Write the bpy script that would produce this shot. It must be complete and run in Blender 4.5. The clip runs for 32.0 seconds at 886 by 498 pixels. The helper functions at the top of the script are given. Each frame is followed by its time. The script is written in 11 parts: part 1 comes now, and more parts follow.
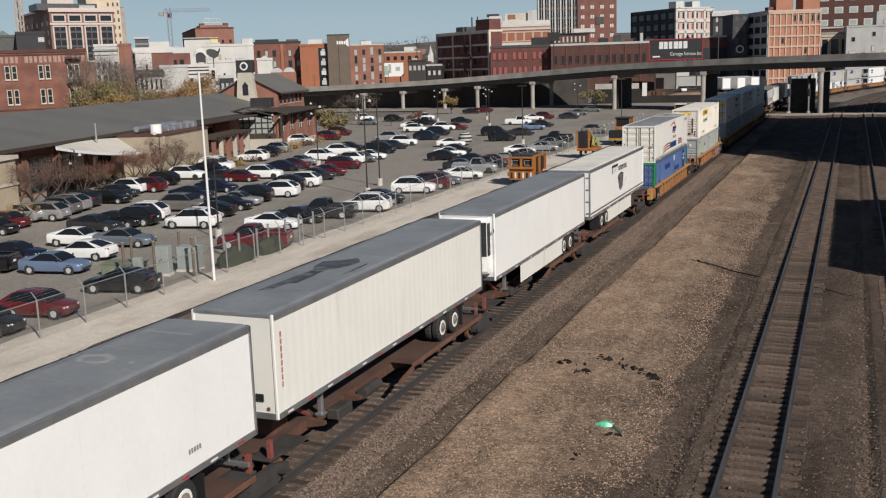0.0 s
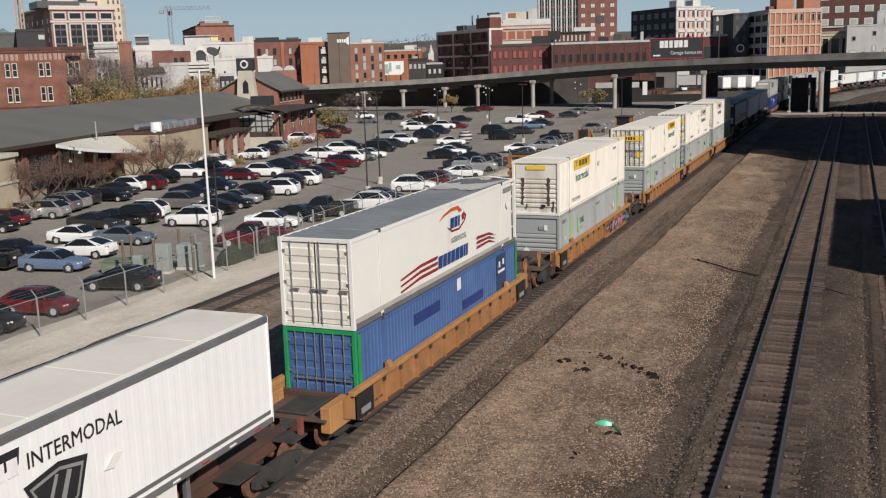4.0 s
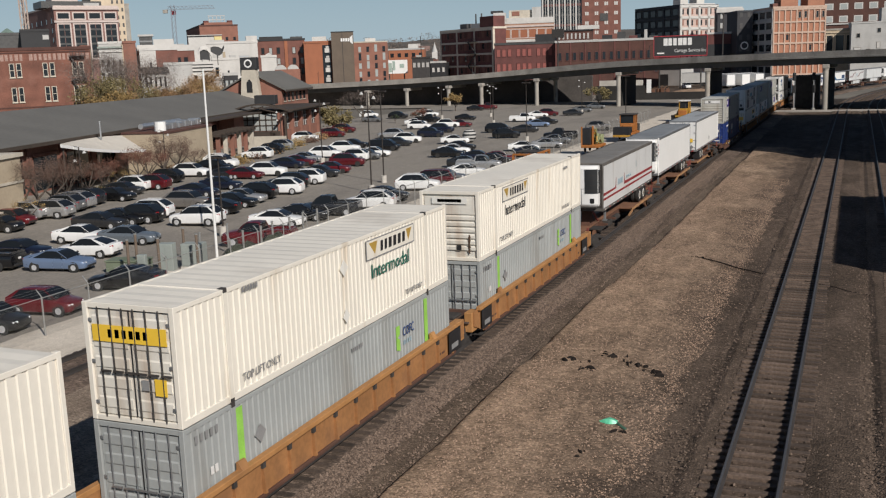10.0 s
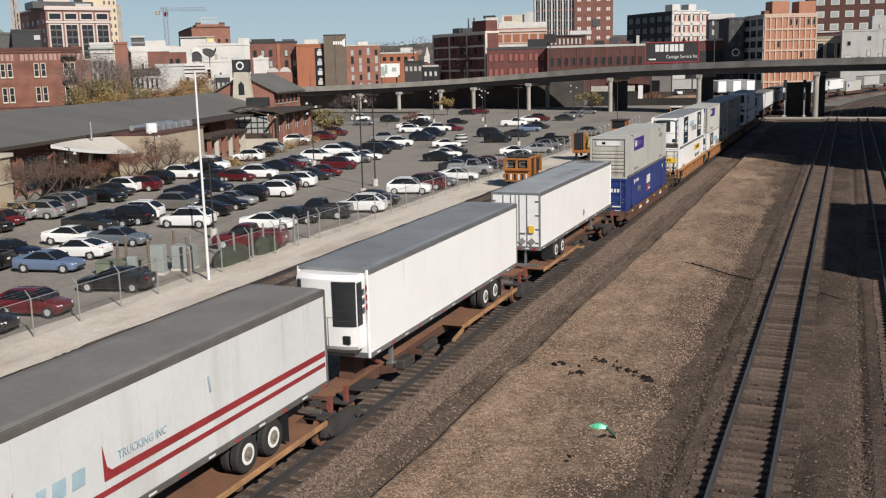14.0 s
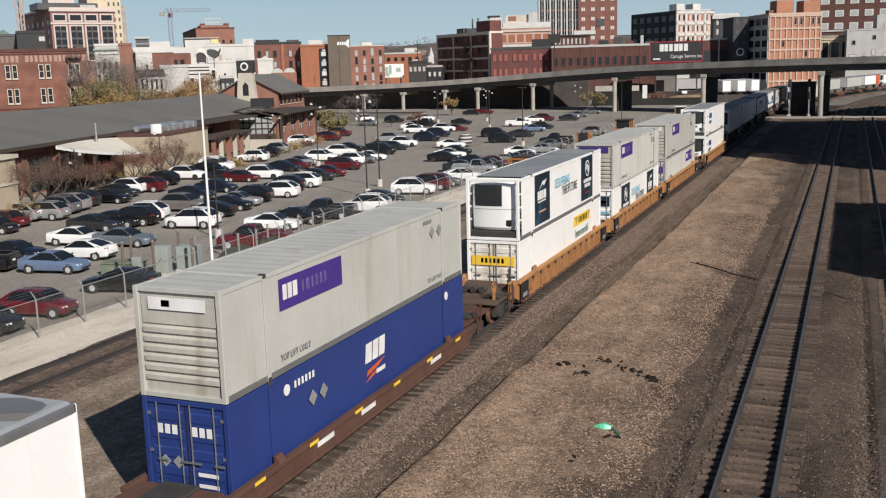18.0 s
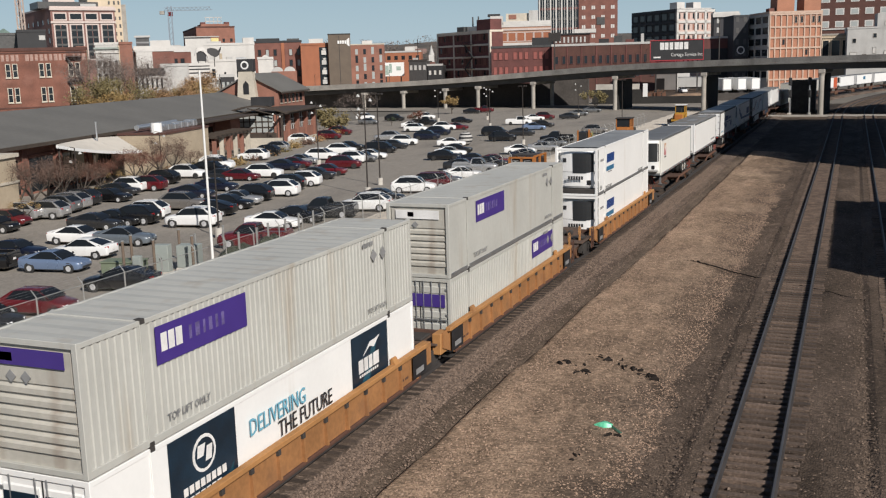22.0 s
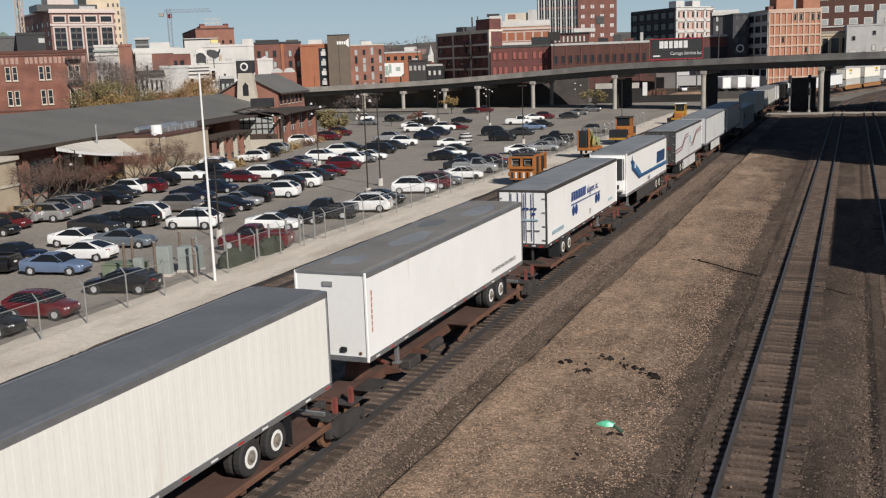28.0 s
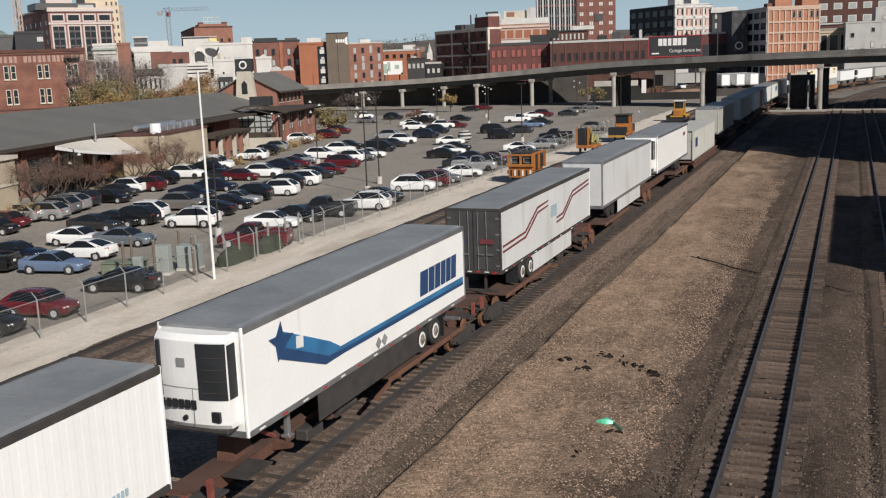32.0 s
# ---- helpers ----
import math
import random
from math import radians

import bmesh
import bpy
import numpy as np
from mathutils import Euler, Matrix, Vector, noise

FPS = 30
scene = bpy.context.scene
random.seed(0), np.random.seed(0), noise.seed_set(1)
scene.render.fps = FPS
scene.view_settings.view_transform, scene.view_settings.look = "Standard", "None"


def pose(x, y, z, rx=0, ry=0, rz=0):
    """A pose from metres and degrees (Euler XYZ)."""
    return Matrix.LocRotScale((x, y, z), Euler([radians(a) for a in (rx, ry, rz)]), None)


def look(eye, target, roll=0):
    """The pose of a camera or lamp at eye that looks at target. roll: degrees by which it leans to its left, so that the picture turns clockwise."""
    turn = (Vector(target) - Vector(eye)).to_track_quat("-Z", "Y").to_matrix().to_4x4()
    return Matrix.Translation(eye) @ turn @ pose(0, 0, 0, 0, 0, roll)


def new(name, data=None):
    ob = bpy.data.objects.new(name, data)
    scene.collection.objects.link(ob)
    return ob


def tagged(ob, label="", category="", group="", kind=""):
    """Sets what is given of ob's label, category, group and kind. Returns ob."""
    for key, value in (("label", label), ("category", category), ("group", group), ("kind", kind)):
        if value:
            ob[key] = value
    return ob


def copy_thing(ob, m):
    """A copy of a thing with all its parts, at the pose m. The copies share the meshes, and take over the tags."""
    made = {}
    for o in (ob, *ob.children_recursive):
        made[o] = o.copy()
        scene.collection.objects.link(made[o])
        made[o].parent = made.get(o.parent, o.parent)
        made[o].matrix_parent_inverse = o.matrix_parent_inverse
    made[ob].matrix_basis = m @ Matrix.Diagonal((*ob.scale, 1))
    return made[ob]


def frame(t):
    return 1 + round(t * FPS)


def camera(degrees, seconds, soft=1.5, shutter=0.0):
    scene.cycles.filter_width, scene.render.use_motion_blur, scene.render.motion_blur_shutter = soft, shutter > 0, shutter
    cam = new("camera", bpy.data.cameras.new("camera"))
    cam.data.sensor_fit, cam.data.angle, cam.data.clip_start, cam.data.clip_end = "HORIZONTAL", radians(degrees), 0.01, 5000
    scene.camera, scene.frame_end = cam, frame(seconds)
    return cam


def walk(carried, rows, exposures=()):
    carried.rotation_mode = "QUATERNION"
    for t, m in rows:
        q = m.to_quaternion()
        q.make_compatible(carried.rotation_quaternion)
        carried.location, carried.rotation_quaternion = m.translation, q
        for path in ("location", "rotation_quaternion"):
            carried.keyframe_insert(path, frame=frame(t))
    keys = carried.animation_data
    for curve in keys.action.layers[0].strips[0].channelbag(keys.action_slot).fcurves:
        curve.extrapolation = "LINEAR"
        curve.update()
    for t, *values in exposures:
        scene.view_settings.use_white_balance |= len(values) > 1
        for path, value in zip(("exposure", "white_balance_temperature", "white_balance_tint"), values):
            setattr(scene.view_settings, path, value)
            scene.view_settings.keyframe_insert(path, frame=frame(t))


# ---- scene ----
EYE = 11.338            # height of the eye over the rail heads
TRAIN_X, EAST_X, FAR_X, SIDING_X = -15.2, -2.23, 2.95, -28.7
GROUND = -0.36

# ---- camera: on a bridge parapet, nearly still ----
cam = camera(48.0, 32.0, soft=1.2)
AIM = [
    (0, 22.39, 10.54, -1.83), (0.5, 22.47, 10.56, -1.92), (1, 22.54, 10.56, -1.90), (1.5, 22.58, 10.58, -1.85), (2, 22.64, 10.60, -1.92),
    (2.5, 22.58, 10.63, -1.84), (3, 22.54, 10.64, -1.86), (3.5, 22.43, 10.61, -1.75), (5.5, 22.37, 10.72, -1.69), (6, 22.36, 10.73, -1.76),
    (6.5, 22.23, 10.68, -1.70), (7, 22.29, 10.72, -1.78), (7.5, 22.42, 10.80, -1.91), (8, 22.48, 10.78, -1.87), (8.5, 22.55, 10.80, -1.91),
    (9, 22.62, 10.80, -1.97), (9.5, 22.66, 10.78, -2.00), (10, 22.64, 10.70, -1.92), (10.5, 22.56, 10.59, -1.80), (11, 22.29, 10.54, -1.83),
    (11.5, 22.20, 10.57, -1.76), (12, 22.10, 10.46, -1.46), (12.5, 22.03, 10.39, -1.38), (13, 22.07, 10.47, -1.33), (13.5, 22.04, 10.51, -1.32),
    (14, 22.10, 10.49, -1.39), (14.5, 22.15, 10.46, -1.42), (16.5, 22.38, 10.49, -1.55), (17, 22.40, 10.47, -1.62), (17.5, 22.43, 10.48, -1.57),
    (18, 22.36, 10.47, -1.54), (18.5, 22.38, 10.49, -1.57), (19, 22.38, 10.45, -1.56), (19.5, 22.35, 10.47, -1.58), (20, 22.36, 10.49, -1.59),
    (20.5, 22.39, 10.47, -1.48), (21, 22.40, 10.49, -1.51), (21.5, 22.33, 10.49, -1.51), (22, 22.39, 10.55, -1.59), (22.5, 22.41, 10.57, -1.59),
    (23, 22.39, 10.58, -1.60), (23.5, 22.40, 10.58, -1.61), (24, 22.46, 10.58, -1.67), (24.5, 22.50, 10.57, -1.64), (25, 22.42, 10.57, -1.64),
    (25.5, 22.44, 10.62, -1.76), (27.5, 22.54, 10.59, -1.86), (28, 22.43, 10.54, -1.97), (28.5, 22.42, 10.58, -1.99), (29, 22.35, 10.58, -2.09),
    (29.5, 22.39, 10.67, -2.20), (30, 22.43, 10.65, -2.23), (30.5, 22.47, 10.66, -2.20), (31, 22.45, 10.62, -2.13), (31.5, 22.39, 10.62, -2.19),
    (32, 22.39, 10.66, -2.09),
]
walk(cam, [(t, pose(0, 0, EYE, 90 - p, 0, a) @ pose(0, 0, 0, 0, 0, r)) for t, a, p, r in AIM], exposures=[(0, -0.08), (6, -0.05), (7, -0.12), (8.5, -0.11), (10.5, -0.165), (11.2, -0.17), (12.1, -0.1), (13, 0.12), (14.2, 0.09), (16.5, 0.06), (17, 0.08), (18, 0.135), (19, 0.15), (20, 0.07), (21, 0.03), (22, 0.05), (24, 0.12), (26, 0.05), (28, 0.0), (32, 0.02)])

# ---- light: high autumn sun from behind on the right, clear sky ----
SUN_AZ, SUN_EL = radians(128.0), radians(34.0)     # azimuth from +y clockwise
world = bpy.data.worlds.new("sky")
scene.world = world
world.use_nodes = True
wn = world.node_tree
wn.nodes.clear()
sky = wn.nodes.new("ShaderNodeTexSky")
sky.sky_type, sky.sun_disc = "NISHITA", False
sky.sun_elevation, sky.sun_rotation = SUN_EL, SUN_AZ
sky.air_density, sky.dust_density, sky.ozone_density = 1.0, 0.3, 4.0
bg = wn.nodes.new("ShaderNodeBackground")
bg.inputs["Strength"].default_value = 0.047
wo = wn.nodes.new("ShaderNodeOutputWorld")
# pale blue haze that lies along the whole horizon
wtc, wsep, wmr, wmix = (wn.nodes.new("ShaderNode" + k) for k in ("TexCoord", "SeparateXYZ", "MapRange", "Mix"))
wmix.data_type = "RGBA"
wn.links.new(wtc.outputs["Generated"], wsep.inputs[0])
wn.links.new(wsep.outputs["Z"], wmr.inputs[0])
wmr.inputs["From Min"].default_value, wmr.inputs["From Max"].default_value = -0.02, 0.22
wmr.inputs["To Min"].default_value, wmr.inputs["To Max"].default_value = 0.85, 0.0
wn.links.new(wmr.outputs[0], wmix.inputs[0])
wn.links.new(sky.outputs[0], wmix.inputs[6])
wmix.inputs[7].default_value = (9.2, 12.4, 15.0, 1)
wn.links.new(wmix.outputs[2], bg.inputs[0])
wn.links.new(bg.outputs[0], wo.inputs[0])
sun_data = bpy.data.lights.new("sun", "SUN")
sun_data.energy, sun_data.angle, sun_data.color = 4.98, radians(0.55), (1.0, 0.94, 0.868)
sun = new("sun", sun_data)
sun_dir = Vector((math.sin(SUN_AZ) * math.cos(SUN_EL), math.cos(SUN_AZ) * math.cos(SUN_EL), math.sin(SUN_EL)))
sun.matrix_basis = look(sun_dir * 300, (0, 0, 0))


# ---- materials ----
MATS = {}


def mat(name, rgb, rough=0.6, metal=0.0, var=0.12, scale=1.5, fine=25.0, bump=0.0, dirt=None, dirt_amount=0.0,
        dirt_scale=0.6, streak=False, per=0.0, emit=0.0, coat=0.0):
    """A painted, worn or natural surface: two scales of colour variation, dirt patches, relief."""
    if name in MATS:
        return MATS[name]
    m = bpy.data.materials.new(name)
    m.use_nodes = True
    nt = m.node_tree
    b = nt.nodes["Principled BSDF"]
    b.inputs["Roughness"].default_value, b.inputs["Metallic"].default_value = rough, metal
    if coat:
        b.inputs["Coat Weight"].default_value = coat
        b.inputs["Coat Roughness"].default_value = 0.08
    tc = nt.nodes.new("ShaderNodeTexCoord")

    def noise_of(sc, detail, stretch=None):
        n = nt.nodes.new("ShaderNodeTexNoise")
        n.inputs["Scale"].default_value, n.inputs["Detail"].default_value = sc, detail
        if stretch:
            mp = nt.nodes.new("ShaderNodeMapping")
            mp.inputs["Scale"].default_value = stretch
            nt.links.new(tc.outputs["Object"], mp.inputs[0])
            nt.links.new(mp.outputs[0], n.inputs["Vector"])
        else:
            nt.links.new(tc.outputs["Object"], n.inputs["Vector"])
        return n

    def mixed(fac, a, c, mode="MIX"):
        x = nt.nodes.new("ShaderNodeMix")
        x.data_type, x.blend_type = "RGBA", mode
        for sock, val in ((x.inputs[0], fac), (x.inputs[6], a), (x.inputs[7], c)):
            if isinstance(val, (int, float)):
                sock.default_value = val
            elif isinstance(val, tuple):
                sock.default_value = (*val, 1)
            else:
                nt.links.new(val, sock)
        return x.outputs[2]

    def ramp(sock, lo, hi):
        r = nt.nodes.new("ShaderNodeMapRange")
        r.inputs["From Min"].default_value, r.inputs["From Max"].default_value = lo, hi
        nt.links.new(sock, r.inputs[0])
        return r.outputs[0]

    big, small = noise_of(scale, 4), noise_of(fine, 3)
    dark = tuple(c * (1 - var) for c in rgb)
    light = tuple(min(1, c * (1 + var)) for c in rgb)
    col = mixed(ramp(big.outputs[0], 0.3, 0.7), dark, light)
    col = mixed(ramp(small.outputs[0], 0.35, 0.65), mixed(var * 0.8, col, (0, 0, 0)), col)
    if dirt:
        d = noise_of(dirt_scale, 6, (1.0, 1.0, 0.12) if streak else None)
        a = ramp(d.outputs[0], 0.72 - dirt_amount * 0.4, 0.80)
        k = nt.nodes.new("ShaderNodeMath")
        k.operation = "MULTIPLY"
        nt.links.new(a, k.inputs[0])
        k.inputs[1].default_value = 0.75
        col = mixed(k.outputs[0], col, dirt)
    if per:
        oi = nt.nodes.new("ShaderNodeObjectInfo")
        r = nt.nodes.new("ShaderNodeMapRange")
        r.inputs["To Min"].default_value, r.inputs["To Max"].default_value = 1 - per, 1 + per
        nt.links.new(oi.outputs["Random"], r.inputs[0])
        hsv = nt.nodes.new("ShaderNodeHueSaturation")
        nt.links.new(col, hsv.inputs["Color"])
        nt.links.new(r.outputs[0], hsv.inputs["Value"])
        col = hsv.outputs[0]
    nt.links.new(col, b.inputs["Base Color"])
    rr = nt.nodes.new("ShaderNodeMapRange")
    rr.inputs["To Min"].default_value, rr.inputs["To Max"].default_value = max(0.03, rough - 0.1), min(1, rough + 0.1)
    nt.links.new(big.outputs[0], rr.inputs[0])
    nt.links.new(rr.outputs[0], b.inputs["Roughness"])
    if bump:
        bp = nt.nodes.new("ShaderNodeBump")
        bp.inputs["Strength"].default_value, bp.inputs["Distance"].default_value = min(1, bump), 0.05
        nt.links.new(small.outputs[0], bp.inputs["Height"])
        nt.links.new(bp.outputs[0], b.inputs["Normal"])
    if emit:
        b.inputs["Emission Color"].default_value = (*rgb, 1)
        b.inputs["Emission Strength"].default_value = emit
    MATS[name] = m
    return m


def ground_mat(name, colors, patch, stone, bump, rough=0.95, stones=True, other=None):
    """Broken ground: patches of two or three soils, single stones of two sizes, relief; other: (x from, x to, colours) of the soil that takes over sideways."""
    m = bpy.data.materials.new(name)
    m.use_nodes = True
    nt = m.node_tree
    b = nt.nodes["Principled BSDF"]
    b.inputs["Roughness"].default_value = rough
    b.inputs["Specular IOR Level"].default_value = 0.2
    tc = nt.nodes.new("ShaderNodeTexCoord")

    def value_of(sock, col, lo, hi):
        mr = nt.nodes.new("ShaderNodeMapRange")
        mr.inputs["To Min"].default_value, mr.inputs["To Max"].default_value = lo, hi
        nt.links.new(sock, mr.inputs[0])
        hs = nt.nodes.new("ShaderNodeHueSaturation")
        nt.links.new(mr.outputs[0], hs.inputs["Value"])
        nt.links.new(col, hs.inputs["Color"])
        return hs.outputs[0]

    n1 = nt.nodes.new("ShaderNodeTexNoise")
    n1.inputs["Scale"].default_value, n1.inputs["Detail"].default_value, n1.inputs["Roughness"].default_value = patch, 8, 0.65
    mp = nt.nodes.new("ShaderNodeMapping")
    mp.inputs["Scale"].default_value = (1.0, 0.35, 1.0)
    nt.links.new(tc.outputs["Object"], mp.inputs[0])
    nt.links.new(mp.outputs[0], n1.inputs["Vector"])
    r1 = nt.nodes.new("ShaderNodeValToRGB")
    el = r1.color_ramp.elements
    el[0].position, el[0].color = 0.36, (*colors[0], 1)
    el[1].position, el[1].color = 0.64, (*colors[-1], 1)
    if len(colors) > 2:
        e = el.new(0.5)
        e.color = (*colors[1], 1)
    nt.links.new(n1.outputs[0], r1.inputs[0])
    col = r1.outputs[0]
    if other:
        r2 = nt.nodes.new("ShaderNodeValToRGB")
        e2 = r2.color_ramp.elements
        e2[0].position, e2[0].color = 0.36, (*other[2][0], 1)
        e2[1].position, e2[1].color = 0.64, (*other[2][-1], 1)
        nt.links.new(n1.outputs[0], r2.inputs[0])
        sx = nt.nodes.new("ShaderNodeSeparateXYZ")
        nt.links.new(tc.outputs["Object"], sx.inputs[0])
        wav = nt.nodes.new("ShaderNodeTexNoise")
        wav.inputs["Scale"].default_value, wav.inputs["Detail"].default_value = 0.35, 7
        nt.links.new(tc.outputs["Object"], wav.inputs["Vector"])
        ad = nt.nodes.new("ShaderNodeMath")
        ad.operation = "MULTIPLY_ADD"
        nt.links.new(wav.outputs[0], ad.inputs[0])
        ad.inputs[1].default_value = 5.0
        nt.links.new(sx.outputs["X"], ad.inputs[2])
        fr = nt.nodes.new("ShaderNodeMapRange")
        fr.inputs["From Min"].default_value, fr.inputs["From Max"].default_value = other[0] + 2.5, other[1] + 2.5
        nt.links.new(ad.outputs[0], fr.inputs[0])
        mx = nt.nodes.new("ShaderNodeMix")
        mx.data_type = "RGBA"
        nt.links.new(fr.outputs[0], mx.inputs[0])
        nt.links.new(col, mx.inputs[6])
        nt.links.new(r2.outputs[0], mx.inputs[7])
        col = mx.outputs[2]
    cells = []
    for k in (1.0, 0.47):
        v = nt.nodes.new("ShaderNodeTexVoronoi")
        v.inputs["Scale"].default_value = stone * k
        nt.links.new(tc.outputs["Object"], v.inputs["Vector"])
        sep = nt.nodes.new("ShaderNodeSeparateColor")
        nt.links.new(v.outputs["Color"], sep.inputs[0])
        col = value_of(sep.outputs[0], col, *((0.66, 1.34) if stones and k == 1.0 else (0.82, 1.18) if stones else (0.9, 1.1)))
        cells.append(v)
    mid = nt.nodes.new("ShaderNodeTexNoise")
    mid.inputs["Scale"].default_value, mid.inputs["Detail"].default_value = 2.3, 5
    nt.links.new(mp.outputs[0] if stones else tc.outputs["Object"], mid.inputs["Vector"])
    if stones:
        mid.inputs["Scale"].default_value, mid.inputs["Roughness"].default_value = 1.1, 0.7
        wide = nt.nodes.new("ShaderNodeMapRange")
        wide.inputs["From Min"].default_value, wide.inputs["From Max"].default_value = 0.3, 0.7
        nt.links.new(mid.outputs[0], wide.inputs[0])
        col = value_of(wide.outputs[0], col, 0.7, 1.3)
    else:
        col = value_of(mid.outputs[0], col, 0.86, 1.14)
    nt.links.new(col, b.inputs["Base Color"])
    bp = nt.nodes.new("ShaderNodeBump")
    bp.inputs["Strength"].default_value, bp.inputs["Distance"].default_value = bump * (0.7 if stones else 1.0), 0.07 if stones else 0.05
    bp.invert = True
    nt.links.new(cells[0].outputs["Distance"], bp.inputs["Height"])
    nt.links.new(bp.outputs[0], b.inputs["Normal"])
    MATS[name] = m
    return m


def glass_mat(name, rgb, rough=0.06):
    m = bpy.data.materials.new(name)
    m.use_nodes = True
    b = m.node_tree.nodes["Principled BSDF"]
    b.inputs["Base Color"].default_value = (*rgb, 1)
    b.inputs["Roughness"].default_value = rough
    b.inputs["IOR"].default_value = 1.5
    b.inputs["Specular IOR Level"].default_value = 0.4
    MATS[name] = m
    return m


# ---- mesh building ----
class Geo:
    """Collects boxes, bars and sheets into one mesh."""

    def __init__(self):
        self.v, self.f = [], []

    def add(self, verts, faces):
        o = len(self.v)
        self.v += [tuple(p) for p in verts]
        self.f += [tuple(i + o for i in f) for f in faces]
        return self

    def box(self, x0, x1, y0, y1, z0, z1, c=0.0, m=None):
        if c <= 0:
            vs = [(x, y, z) for z in (z0, z1) for y in (y0, y1) for x in (x0, x1)]
            fs = [(0, 2, 3, 1), (4, 5, 7, 6), (0, 1, 5, 4), (2, 6, 7, 3), (0, 4, 6, 2), (1, 3, 7, 5)]
        else:
            vs, fs, ix = [], [], {}
            for sx in (0, 1):
                for sy in (0, 1):
                    for sz in (0, 1):
                        x, y, z = (x0, x1)[sx], (y0, y1)[sy], (z0, z1)[sz]
                        dx, dy, dz = (c, -c)[sx], (c, -c)[sy], (c, -c)[sz]
                        for a, p in (("x", (x, y + dy, z + dz)), ("y", (x + dx, y, z + dz)), ("z", (x + dx, y + dy, z))):
                            ix[a, sx, sy, sz] = len(vs)
                            vs.append(p)
                        fs.append(tuple(ix[a, sx, sy, sz] for a in "xyz"))
            for s in (0, 1):
                fs.append(tuple(ix["x", s, p, q] for p, q in ((0, 0), (1, 0), (1, 1), (0, 1))))
                fs.append(tuple(ix["y", p, s, q] for p, q in ((0, 0), (1, 0), (1, 1), (0, 1))))
                fs.append(tuple(ix["z", p, q, s] for p, q in ((0, 0), (1, 0), (1, 1), (0, 1))))
            for p in (0, 1):
                for q in (0, 1):
                    fs.append((ix["y", 0, p, q], ix["y", 1, p, q], ix["z", 1, p, q], ix["z", 0, p, q]))
                    fs.append((ix["x", p, 0, q], ix["x", p, 1, q], ix["z", p, 1, q], ix["z", p, 0, q]))
                    fs.append((ix["x", p, q, 0], ix["x", p, q, 1], ix["y", p, q, 1], ix["y", p, q, 0]))
        if m is not None:
            vs = [tuple(m @ Vector(p)) for p in vs]
        return self.add(vs, fs)

    def bar(self, a, b, r, n=6, r2=None):
        """A round bar from a to b."""
        a, b = Vector(a), Vector(b)
        d = (b - a).normalized()
        u = d.cross(Vector((0, 0, 1)) if abs(d.z) < 0.9 else Vector((1, 0, 0))).normalized()
        w = d.cross(u)
        r2 = r if r2 is None else r2
        ring = [(math.cos(2 * math.pi * i / n), math.sin(2 * math.pi * i / n)) for i in range(n)]
        vs = [a + (u * c + w * s) * r for c, s in ring] + [b + (u * c + w * s) * r2 for c, s in ring]
        fs = [(i, (i + 1) % n, n + (i + 1) % n, n + i) for i in range(n)] + [tuple(range(n))[::-1], tuple(range(n, 2 * n))]
        return self.add(vs, fs)

    def disc(self, c, axis, r, t, n=16, bevel=0.0):
        """A thick disc (a wheel) round an axis."""
        c, d = Vector(c), Vector(axis).normalized()
        if bevel:
            self.bar(c - d * (t / 2 - bevel), c + d * (t / 2 - bevel), r, n)
            self.bar(c + d * (t / 2 - bevel), c + d * t / 2, r, n, r - bevel)
            return self.bar(c - d * (t / 2 - bevel), c - d * t / 2, r, n, r - bevel)
        return self.bar(c - d * t / 2, c + d * t / 2, r, n)

    def quad(self, a, b, c, d):
        return self.add((a, b, c, d), [(0, 1, 2, 3)])

    def prism(self, poly, axis, lo, hi):
        """A polygon of (u, w) swept along an axis: 'x' takes (y, z), 'y' takes (x, z), 'z' takes (x, y)."""
        put = {"x": lambda p, h: (h, p[0], p[1]), "y": lambda p, h: (p[0], h, p[1]), "z": lambda p, h: (p[0], p[1], h)}[axis]
        n = len(poly)
        vs = [put(p, lo) for p in poly] + [put(p, hi) for p in poly]
        return self.add(vs, [(i, (i + 1) % n, n + (i + 1) % n, n + i) for i in range(n)] + [tuple(range(n))[::-1], tuple(range(n, 2 * n))])

    def loft(self, rings, caps=True):
        n = len(rings[0])
        vs = [p for r in rings for p in r]
        fs = [(k * n + i, k * n + (i + 1) % n, (k + 1) * n + (i + 1) % n, (k + 1) * n + i) for k in range(len(rings) - 1) for i in range(n)]
        if caps:
            fs += [tuple(range(n))[::-1], tuple(range((len(rings) - 1) * n, len(rings) * n))]
        return self.add(vs, fs)

    def mesh(self, name, material, smooth=False):
        me = bpy.data.meshes.new(name)
        me.from_pydata(self.v, [], self.f)
        bm = bmesh.new()
        bm.from_mesh(me)
        bmesh.ops.recalc_face_normals(bm, faces=bm.faces)
        bm.to_mesh(me)
        bm.free()
        if smooth:
            me.shade_smooth()
            me.set_sharp_from_angle(angle=radians(38))
        if material:
            me.materials.append(material)
        return me


